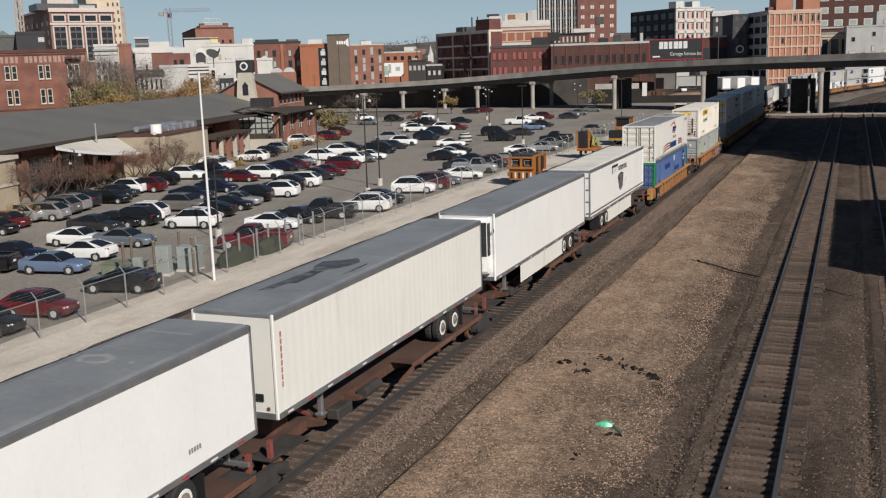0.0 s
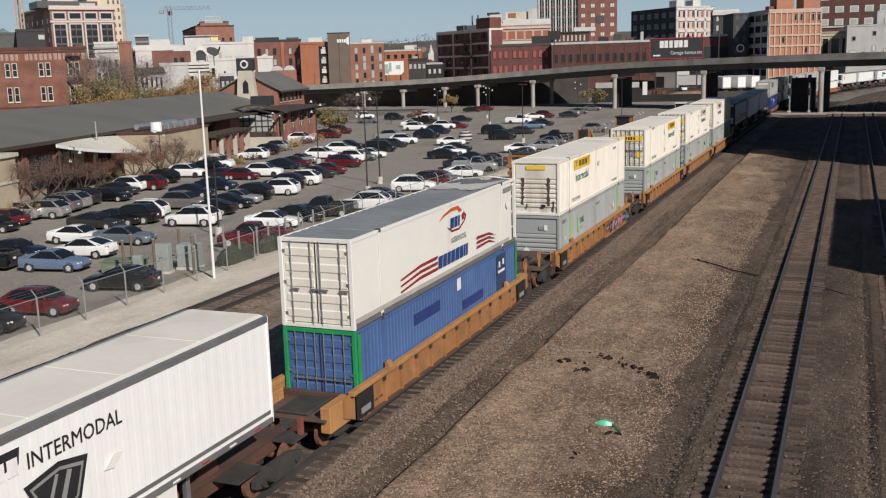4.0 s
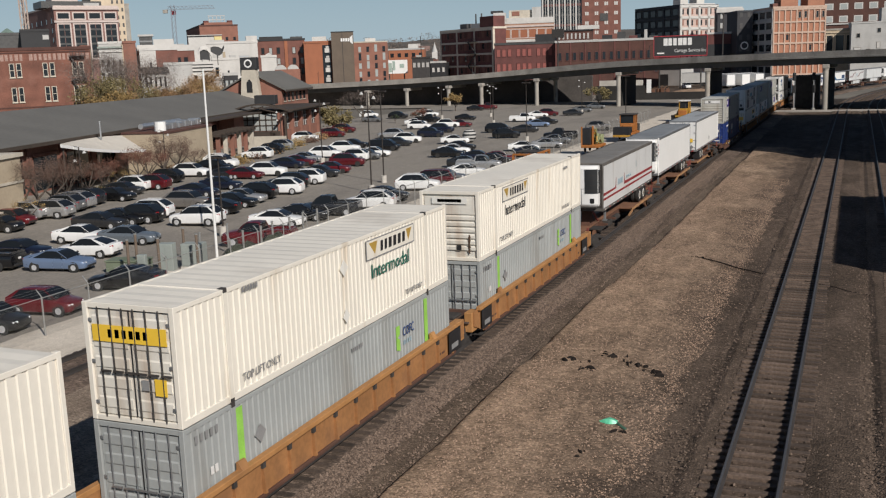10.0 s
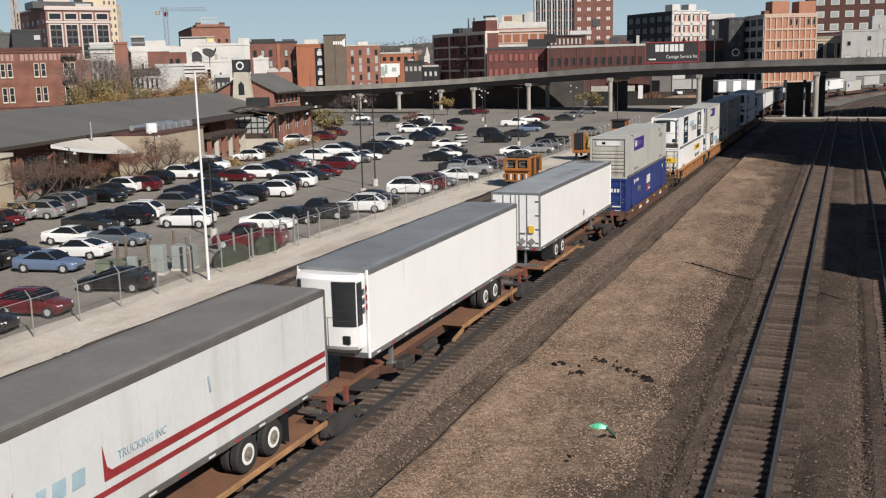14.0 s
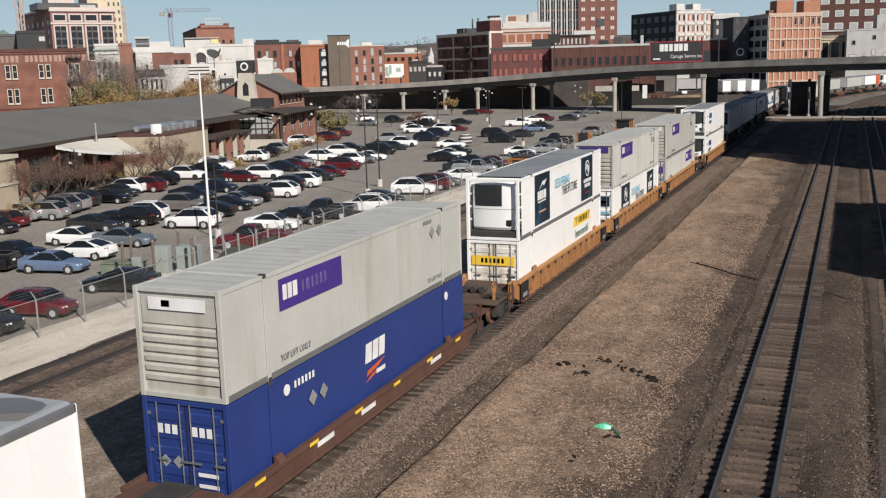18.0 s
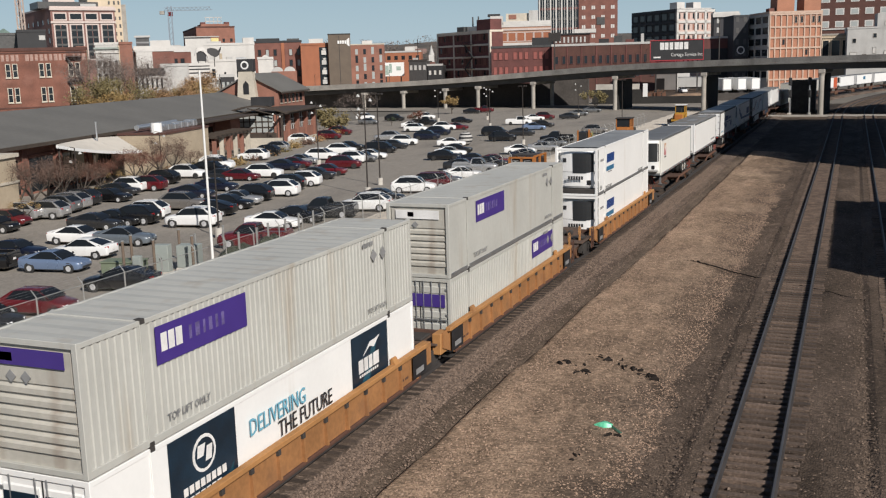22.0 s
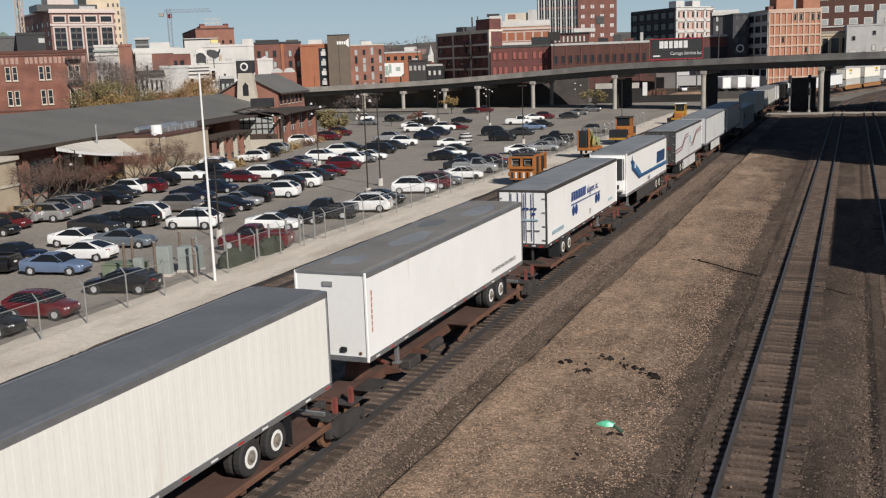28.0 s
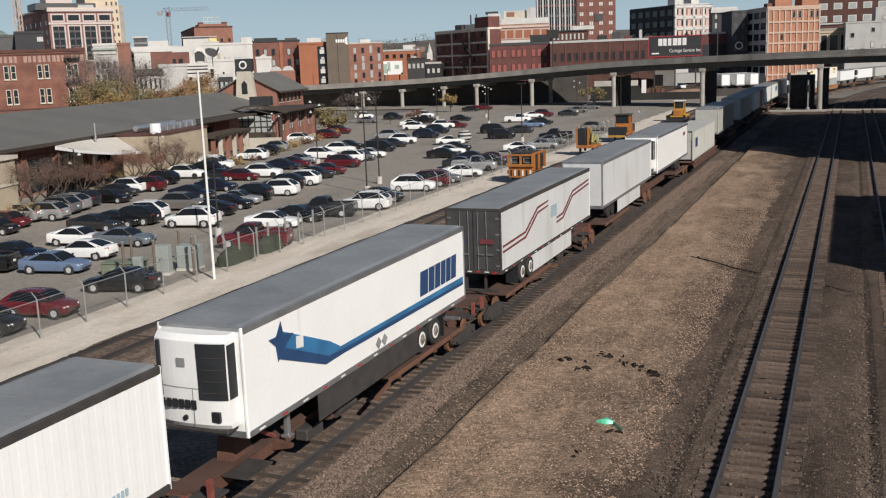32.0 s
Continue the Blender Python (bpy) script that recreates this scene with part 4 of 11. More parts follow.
# ---- train: railcars ----
def bogie(parent, y):
    """A two-axle truck under a railcar end."""
    ob = part("bogie", Geo().box(-0.25, 0.25, y - 0.5, y + 0.5, 0.35, 0.62, 0.03), DARK, parent)
    for s in (-1, 1):
        x = s * 1.0
        if s > 0:
            part("side_frame", Geo().prism([(y - 1.2, 0.38), (y - 1.2, 0.6), (y - 0.55, 0.78), (y + 0.55, 0.78), (y + 1.2, 0.6), (y + 1.2, 0.38), (y + 0.5, 0.2), (y - 0.5, 0.2)], "x", x - 0.08, x + 0.08), DARK, ob)
        for a in (-0.88, 0.88):
            if s > 0:
                part("wheelset", Geo().loft([[(x, y + a + q * math.cos(2 * math.pi * k / 20), 0.46 + q * math.sin(2 * math.pi * k / 20)) for k in range(20)] for x, q in ((-0.82, 0.2), (-0.82, 0.455), (-0.70, 0.47), (-0.68, 0.09), (0.68, 0.09), (0.70, 0.47), (0.82, 0.455), (0.82, 0.2))]), RUST, ob)
                part("axle_cap", Geo().disc((x + s * 0.1, y + a, 0.46), (1, 0, 0), 0.12, 0.1, 10), DARK, ob)


def brake_wheel(parent, x, y, z):
    g = Geo()
    for k in range(12):
        a, b = 2 * math.pi * k / 12, 2 * math.pi * (k + 1) / 12
        g.bar((x, y + 0.28 * math.cos(a), z + 0.28 * math.sin(a)), (x, y + 0.28 * math.cos(b), z + 0.28 * math.sin(b)), 0.018, 5)
    for k in range(4):
        a = math.pi * k / 4
        g.bar((x, y - 0.28 * math.cos(a), z - 0.28 * math.sin(a)), (x, y + 0.28 * math.cos(a), z + 0.28 * math.sin(a)), 0.012, 5)
    w = part("brake_wheel", g, TTX, parent)
    part("brake_post", Geo().box(x - 0.05, x + 0.05, y - 0.05, y + 0.05, 1.0, z), TTX, w)


def end_deck(parent, a, b, colour, far):
    """The platform, draft sill, corner boxes and ladders between the well and the car's end."""
    lo, hi = min(a, b), max(a, b)
    d = 1 if b > a else -1
    tall = colour is TTX
    deck = part("end_platform", Geo().box(-1.25, 1.25, lo, hi, 0.98, 1.06, 0.01), DECKG if tall else BROWN, parent, "worn grey-brown end platform")
    part("draft_sill", Geo().box(-0.32, 0.32, lo, hi, 0.62, 0.98, 0.02), BROWN, deck)
    part("bulkhead", Geo().box(-1.3, 1.3, a - 0.06, a + 0.06, 0.5, 1.28 if tall else 0.95, 0.02), PAND if tall else BROWN, deck)
    if abs(b - a) > 2.2:
        part("slack_box", Geo().prism([(a + d * 0.15, 1.06), (a + d * 0.95, 1.06), (a + d * 0.75, 1.42), (a + d * 0.15, 1.42)], "x", -1.05, 0.35), DECKG if tall else BROWN, deck)
        for k in range(3):
            part("air_tank", Geo().bar((-0.85 + k * 0.42, a + d * 0.9, 1.24), (-0.85 + k * 0.42, a + d * 1.35, 1.24), 0.15, 10), DARK, deck)
        part("crossover_step", Geo().box(0.35, 1.1, lo + 0.9, lo + 1.8, 1.10, 1.15, 0.01), DARK, deck)
        for s in (-1, 1):
            ladder = part("ladder", Geo().box(s * 1.38 - 0.03, s * 1.38 + 0.03, a + d * 1.1 - 0.03, a + d * 1.1 + 0.03, 0.45, 1.62), BROWN, deck)
            part("ladder_post", Geo().box(s * 1.38 - 0.03, s * 1.38 + 0.03, a + d * 1.5 - 0.03, a + d * 1.5 + 0.03, 0.45, 1.62), BROWN, ladder)
            for k in range(4 if s > 0 else 0):
                part("rung", Geo().bar((s * 1.38, a + d * 1.1, 0.55 + k * 0.32), (s * 1.38, a + d * 1.5, 0.55 + k * 0.32), 0.02, 5), BROWN, ladder)
            if tall:
                part("corner_box", Geo().box(s * 1.22 - 0.16, s * 1.22 + 0.16, min(a + d * 0.2, a + d * 0.8), max(a + d * 0.2, a + d * 0.8), 0.75, 1.52, 0.02), colour, deck)
        if tall:
            brake_wheel(deck, 0.9, b - d * 0.8, 1.6)
    else:
        for s in (-1, 1):
            part("corner_box", Geo().box(s * 1.2 - 0.17, s * 1.2 + 0.17, min(a + d * 0.3, b - d * 0.1), max(a + d * 0.3, b - d * 0.1), 0.62, 1.42 if tall else 0.95, 0.02), colour, deck)
        part("joint_cover", Geo().box(-0.55, 0.55, lo + 0.2, hi, 1.06, 1.16, 0.03), DARK, deck)
    part("coupler", Geo().box(-0.14, 0.14, min(b - d * 0.2, b + d * 0.35), max(b - d * 0.2, b + d * 0.35), 0.75, 1.0, 0.03), DARK, deck)


def well_car(label, near, far, colour, graffiti=False):
    """A double-stack well car whose well is centred on the origin; near and far are its ends."""
    ob = thing("well_car", label, "railcar", "railcars")
    wl = 8.35
    tall = colour is TTX
    zt, zl = (1.5, 0.42) if tall else (0.98, 0.34)
    web = TTX_WEB if tall else BROWN
    for s in (-1, 1):
        x0, x1 = sorted((s * 1.37, s * 1.42))
        poly = [(-wl - 0.9, min(0.85, zt - 0.2)), (-wl - 0.9, zt - 0.06), (-wl, zt), (wl, zt), (wl + 0.9, zt - 0.06), (wl + 0.9, min(0.85, zt - 0.2)), (wl - 0.2, zl), (-wl + 0.2, zl)]
        sill = part("side_sill", Geo().prism(poly, "x", x0, x1), web, ob)
        x2, x3 = sorted((s * 1.36, s * 1.57))
        part("top_chord", Geo().box(x2, x3, -wl - 0.5, wl + 0.5, zt - 0.09, zt + 0.06, 0.015), colour, sill)
        part("bottom_chord", Geo().box(*sorted((s * 1.36, s * 1.5)), -wl + 0.2, wl - 0.2, zl - 0.02, zl + 0.09, 0.015), BROWN, sill)
        if s < 0:
            continue
        if tall:
            for k in range(13):
                a = -7.8 + k * 1.3
                part("rib", Geo().prism([(1.42, 0.51), (1.53, 0.51), (1.50, zt - 0.3), (1.42, zt - 0.3)], "y", a - 0.045, a + 0.045), web, sill)
                part("web_slot", Geo().box(1.415, 1.50, a - 0.07, a + 0.07, zt - 0.3, zt - 0.09), DARK, sill)
            for e in (-1, 1):
                pl = part("number_plate", Geo().box(1.50, 1.53, min(e * 7.45, e * 8.6), max(e * 7.45, e * 8.6), 0.56, 1.36, 0.005), BLACKP, sill, "black plate with worn pale bars")
                part("number_bar", Geo().box(1.53, 1.536, e * 8.0 - 0.34, e * 8.0 + 0.32, 0.68, 0.88), GREYP, pl)
                for k in range(2):
                    y = e * 6.9 - 0.3 + k * 0.35
                    part("stencil", Geo().box(1.42, 1.424, y, y + 0.26, 0.7, 0.78), BROWN, sill)
        else:
            for k in range(6):
                a = -7.5 + k * 2.8
                part("stencil", Geo().box(1.575, 1.58, a, a + 0.5, zt - 0.07, zt + 0.03), YELLOW, sill)
                if k in (1, 2, 4):
                    part("stencil", Geo().box(1.42, 1.424, a + 0.7, a + 1.7, 0.62, 0.8), TAPE_W, sill, "worn white stencil bars")
        for a in (-6.1, 6.1):
            part("guide", Geo().prism([(1.38, zt + 0.06), (1.55, zt + 0.06), (1.44, zt + 0.26), (1.38, zt + 0.26)], "y", a - 0.16, a + 0.16), colour, sill)
    if graffiti:
        tones = [WINE, SLATEB, PINK, MIDB, PINK, PINK, SLATEB, MIDB]
        for k, mt in enumerate(tones):      # overlapping sprayed shapes with dark rims and a pale streak
            q = random.Random(500 + k)
            a, z = 2.0 + k * 0.78, 0.95 + q.uniform(-0.04, 0.04)
            ring = [(q.uniform(0.62, 1.2), 2 * math.pi * n / 9 + q.uniform(-0.2, 0.2)) for n in range(9)]
            for grow, tone, x in ((1.0, BLACKP if k else WINE, 1.552), (0.76, mt, 1.556), (0.3, GREYP if k % 3 else LIME, 1.561)):
                blob = [(a + 0.5 * grow * e * math.cos(u) + 0.16 * math.sin(u), z + max(-0.4, min(0.4, 0.42 * grow * e * math.sin(u)))) for e, u in ring]
                part("graffiti", Geo().prism(blob, "x", x + 0.0015 * (k % 2), x + 0.004 + 0.0015 * (k % 2)), tone, ob, "faded spray-painted graffiti shape")
        part("graffiti_panel", Geo().box(1.535, 1.552, 1.3, 7.5, 0.42, 1.34), web, ob)
    part("well_floor", Geo().box(-1.36, 1.36, -wl, wl, 0.24, 0.30), DARK, ob)
    end_deck(ob, -wl, near, colour, False)
    end_deck(ob, wl, far, colour, True)
    return ob


def spine_car(label, near, far, colour, rear_near):
    """A spine car platform under one trailer."""
    ob = thing("spine_car", label, "railcar", "railcars")
    f = -1 if rear_near else 1
    part("centre_sill", Geo().box(-0.34, 0.34, near, far, 0.55, 1.0, 0.03), BROWN, ob)
    part("sill_top", Geo().box(-0.42, 0.42, near + 0.2, far - 0.2, 1.0, 1.03), PANR if colour is RUSTO else PAND, ob)

    def yy(a, b):
        return (min(a * f, b * f), max(a * f, b * f))

    rail = DECKP if colour is RUSTO else RUSTO
    pan = part("wheel_deck", Geo().box(-1.34, 1.34, *yy(0.9, 7.4), 0.94, 1.02, 0.01), PANR if colour is RUSTO else PAND, ob, "rusty wheel deck")
    for s in (-1, 1):
        part("deck_edge", Geo().box(s * 1.35 - 0.04, s * 1.35 + 0.04, *yy(0.6, 7.7), 0.92, 1.08, 0.015), rail, pan)
        part("guide_rail", Geo().prism([(0.6 * f, 0.98), (-0.5 * f, 0.80), (-0.5 * f, 0.70), (0.6 * f, 0.86)], "x", s * 1.37 - 0.05, s * 1.37 + 0.05), rail, pan)
        if s > 0:
            part("walkway", Geo().box(s * 0.8 - 0.38, s * 0.8 + 0.38, *yy(-7.6, -6.4), 0.92, 0.97), DARK, ob)
            for a in (1.6, 3.2, 4.8, 6.4):
                part("outrigger", Geo().prism([(0.3, 0.6), (1.31, 0.78), (1.31, 0.90), (0.3, 0.93)], "y", a * f - 0.09, a * f + 0.09), BROWN, ob)
            for a in (-5.0, -2.6):
                part("outrigger", Geo().prism([(0.3, 0.66), (0.95, 0.80), (0.95, 0.90), (0.3, 0.98)], "y", a * f - 0.09, a * f + 0.09), BROWN, ob)
            part("step", Geo().box(s * 1.2 - 0.2, s * 1.2 + 0.2, *yy(-8.0, -7.7), 0.5, 0.55), DARK, ob)
            part("brake_gear", Geo().box(0.36, 0.8, *yy(-3.9, -2.9), 0.5, 0.86, 0.05), DARK, ob)
            part("air_tank", Geo().bar((0.62, -1.9 * f, 0.72), (0.62, -0.7 * f, 0.72), 0.2, 10), DARK, ob)
    hitch = part("hitch", Geo().prism([(-6.9 * f, 1.0), (-5.9 * f, 1.0), (-6.25 * f, 1.95), (-6.7 * f, 1.95)], "x", -0.26, 0.26), BROWN, ob)
    part("hitch_plate", Geo().box(-0.45, 0.45, *yy(-6.85, -6.1), 1.94, 2.02, 0.02), DARK, hitch)
    for s in (-0.32, 0.32):
        part("hitch_strut", Geo().bar((s, -4.9 * f, 1.02), (s, -6.3 * f, 1.85), 0.07, 6), HITCHR, hitch, "faded red hitch strut")
    for e, d in ((near, 1), (far, -1)):
        part("end_plate", Geo().box(-1.05, 1.05, min(e, e + d * 0.8), max(e, e + d * 0.8), 0.88, 0.95, 0.01), DARK, ob)
        part("end_post", Geo().box(0.88, 1.0, min(e + d * 0.1, e + d * 0.25), max(e + d * 0.1, e + d * 0.25), 0.95, 1.45), HITCHR, ob)
        part("brake_hose", Geo().bar((0.35, e + d * 0.2, 0.8), (0.55, e - d * 0.35, 0.45), 0.04, 6), DARK, ob)
        part("coupler", Geo().box(-0.14, 0.14, min(e - d * 0.3, e + d * 0.2), max(e - d * 0.3, e + d * 0.2), 0.72, 0.98, 0.03), DARK, ob)
    return ob


# ---- train: make-up, from the head-end side backwards: centre along the track at the start ----
def jb_signs(mt=YELLOW, text=DKGREEN, y=-5.04, z=1.42):
    """A lettering panel and the word under it, on a container's side."""
    out = [("box", y - 0.05, y + 3.6, z + 0.6, z + 1.24, GREYP)] if mt is CREAM else []
    out += [("box", y, y + 3.55, z + 0.64, z + 1.2, mt)]
    out += [("skew", [(y + 0.15, z + 1.14), (y + 0.75, z + 1.14), (y + 0.55, z + 0.74)], BEAK), ("skew", [(y + 3.4, z + 1.14), (y + 2.95, z + 1.14), (y + 3.1, z + 0.74)], BEAK)]
    out += bars_like(y + 0.95, z + 0.76, 0.33, [0.5, 0.5, 0.65, 0.65, 0.65, 0.6], BLACKP, 0.42, 0.1)
    out.append(("text", y + 0.2, z, 0.66, "Intermodal", text, 1.0))
    return out


def marks(y=4.6, z=2.35):
    return bars_like(y, z, 0.13, [0.6] * 6, GREYP, 0.35)


def fed_signs(y, z=1.72):
    """A purple panel with white letter blocks, the rest of the name scraped off."""
    return [("box", y, y + 3.56, z, z + 0.87, PURPLE)] + bars_like(y + 0.18, z + 0.27, 0.42, [0.5, 0.5, 0.55], TAPE_W, 0.13) + bars_like(y + 1.2, z + 0.3, 0.32, [0.3, 0.5, 0.25, 0.4, 0.3, 0.35], SCRAPE, 0.45) + \
        diamond(5.14, 2.14, 0.22, GREYP) + diamond(5.8, 2.12, 0.22, GREYP) + marks(4.4, 2.5) + [("text", -5.5, 0.36, 0.27, "TOP LIFT ONLY", GREYP, 0.85), ("text", 4.6, 0.36, 0.22, "TOP LIFT ONLY", GREYP, 0.85)]


def future_signs(flip=False, dy=0.0):
    """Two dark panels with plain emblem shapes and the slogan between."""
    a, b = (-5.54, 3.4) if not flip else (3.68 + dy, -5.29 + dy)
    out = [("box", a, a + 2.55, 0.3, 2.74, TEALD), ("box", b, b + 2.65, 0.3, 2.74, TEALD)]
    # Brighter teal sheen, drawn on the panels as flat skewed shapes.
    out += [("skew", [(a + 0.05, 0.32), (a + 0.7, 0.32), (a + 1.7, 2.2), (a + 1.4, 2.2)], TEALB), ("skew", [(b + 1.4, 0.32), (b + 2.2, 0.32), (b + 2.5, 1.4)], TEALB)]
    out += bars_like(a + 0.42, 1.5, 0.42, [0.75, 0.6, 0.6, 0.95], TAPE_W, 0.16) + [("skew", [(a + 0.75, 2.0), (a + 1.2, 2.22), (a + 1.5, 2.12), (a + 1.95, 2.42), (a + 1.6, 2.36), (a + 1.25, 2.36)], TAPE_W)]
    out += bars_like(a + 0.45, 1.36, 0.08, [1.2] * 9, TAPE_W, 0.7) + bars_like(a + 0.6, 0.86, 0.09, [0.9] * 9, TANL, 0.6)
    out += [("disc", b + 1.3, 2.06, 0.46, TAPE_W), ("disc", b + 1.3, 2.06, 0.38, TEALD), ("skew", [(b + 1.0, 2.0), (b + 1.25, 2.0), (b + 1.35, 2.3), (b + 1.05, 2.3)], TAPE_W), ("skew", [(b + 1.32, 1.84), (b + 1.56, 1.84), (b + 1.62, 2.2), (b + 1.4, 2.2)], TAPE_W)]
    out += bars_like(b + 0.42, 1.28, 0.2, [0.8] * 8, TAPE_W, 0.3) + bars_like(b + 0.62, 1.0, 0.2, [0.8] * 6, TAPE_W, 0.3) + bars_like(b + 0.7, 0.66, 0.08, [1.0] * 8, REDP, 0.6)
    out += [("text", -2.1 + dy, 1.74, 0.66, "DELIVERING", SKYB, 0.80), ("text", -0.72 + dy, 1.22, 0.66, "THE FUTURE", BLACKP, 0.80)]
    return out


def marten_signs():
    return bars_like(-5.53, 1.77, 0.53, [0.68, 0.55, 0.52, 0.45, 0.45, 0.55], LOGOB, 0.11, 0.15) + [("skew", [(-5.64, 1.26), (-3.62, 1.26), (-3.56, 1.53), (-5.6, 1.53)], MIDB)] + bars_like(-5.2, 1.14, 0.06, [1.0] * 10, GREYP, 0.8) + \
        [("text", -5.9, 0.2, 0.26, "TOP LIFT ONLY", GREYP, 0.9), ("text", 4.2, 0.2, 0.26, "TOP LIFT ONLY", GREYP, 0.9), ("text", -7.35, 0.3, 0.36, "53", BLACKP, 0.9)] + bars_like(-7.3, 2.0, 0.13, [0.6] * 7, GREYP, 0.35)


TOP_LIFT = [("text", -5.6, 0.38, 0.3, "TOP LIFT ONLY", GREYP, 0.85), ("text", 4.2, 0.34, 0.24, "TOP LIFT ONLY", GREYP, 0.85)]


def yellow_doors():
    return [("box", -1.05, 1.05, 1.95, 2.35, YELLOW)] + [("box", -0.6 + k * 0.2, -0.48 + k * 0.2, 2.05, 2.25, BLACKP) for k in range(6)] + [("box", 0.62, 0.95, 0.75, 1.15, YELLOW), ("box", 0.25, 0.45, 0.85, 1.1, GREYP)]


def grey_front():
    return [("dia", -0.55, 0.98, 0.2, TAPE_W), ("box", 0.45, 0.62, 2.1, 2.38, TAPE_W), ("box", 0.15, 0.42, 2.12, 2.3, GREYP)]


def green_stripe(near=True):
    """Lime end stripes and the small blue word, near one end or the other."""
    a = -4.4 if near else 3.36
    return [("box", -6.02, -5.72, 0.2, 2.7, LIME), ("box", 5.72, 6.0, 0.2, 2.7, LIME), ("skew", [(a, 1.5), (a + 0.28, 1.42), (a + 0.28, 1.8), (a + 0.1, 1.9), (a + 0.28, 2.0), (a + 0.28, 2.3), (a, 2.3)], LIME),
            ("text", a + 0.5, 1.85, 0.46, "COFC", LOGOB, 0.75)] + bars_like(a + 0.55, 1.55, 0.14, [0.5] * 5, FADEB, 0.5) + diamond(4.57 if near else -5.0, 1.7, 0.26, TAPE_W if near else GREYP) + marks(0.2, 2.35) + bars_like(-7.7, 2.4, 0.2, [0.5] * 5, GREYP, 0.5) + bars_like(-7.2, 1.45, 0.2, [0.6] * 2, TAPE_W, 0.3)


def stack(bottom, top):
    return ("stack", bottom, top)


WINGB = mat("wing stripe blue", (0.035, 0.16, 0.33), 0.45, var=0.3, scale=0.8)
ROOFD = mat("dark slate trailer roof", (0.135, 0.142, 0.15), 0.65, var=0.12, scale=0.5, fine=5, dirt=(0.075, 0.08, 0.085), dirt_amount=0.35, dirt_scale=0.4)
TARRED = mat("tarred roof stain", (0.085, 0.09, 0.1), 0.55, var=0.5, scale=2.5, fine=8, dirt=(0.2, 0.205, 0.21), dirt_amount=0.5, dirt_scale=2.5)
ROOFP = mat("pale blue-grey trailer roof", (0.33, 0.345, 0.355), 0.6, var=0.12, scale=0.4, fine=4, dirt=(0.2, 0.205, 0.21), dirt_amount=0.4, dirt_scale=0.5)
ROOFB = mat("brownish grey trailer roof", (0.20, 0.19, 0.175), 0.7, var=0.12, scale=0.5, fine=5, dirt=(0.12, 0.115, 0.105), dirt_amount=0.4, dirt_scale=0.4)
DULLT = mat("dull grey-brown trailer trim", (0.115, 0.105, 0.095), 0.65, var=0.2, scale=1.5)
ROOFL = mat("weathered pale trailer roof", (0.33, 0.33, 0.32), 0.7, var=0.2, scale=0.4, fine=4, dirt=(0.17, 0.165, 0.16), dirt_amount=0.5, dirt_scale=0.4)
TANR = mat("faded red lettering", (0.52, 0.20, 0.15), 0.55, var=0.2, scale=3)
TANL = mat("faded orange-tan lettering", (0.55, 0.36, 0.26), 0.55, var=0.3, scale=3)
NAVYT = mat("dark teal-blue lettering", (0.02, 0.06, 0.15), 0.45)


def oval(y, z, a, b, mt):
    return ("skew", [(y + a * math.cos(k * 0.5236), z + b * math.sin(k * 0.5236)) for k in range(12)], mt)


def rag_patch(x, y, a, b, seed):
    """An uneven rounded patch outline on a roof."""
    r = random.Random(seed)
    return [(max(-1.04, min(1.04, x + a * r.uniform(0.8, 1.1) * math.cos(k * 0.5236))), max(-7.9, min(7.95, y + b * r.uniform(0.8, 1.15) * math.sin(k * 0.5236)))) for k in range(12)]


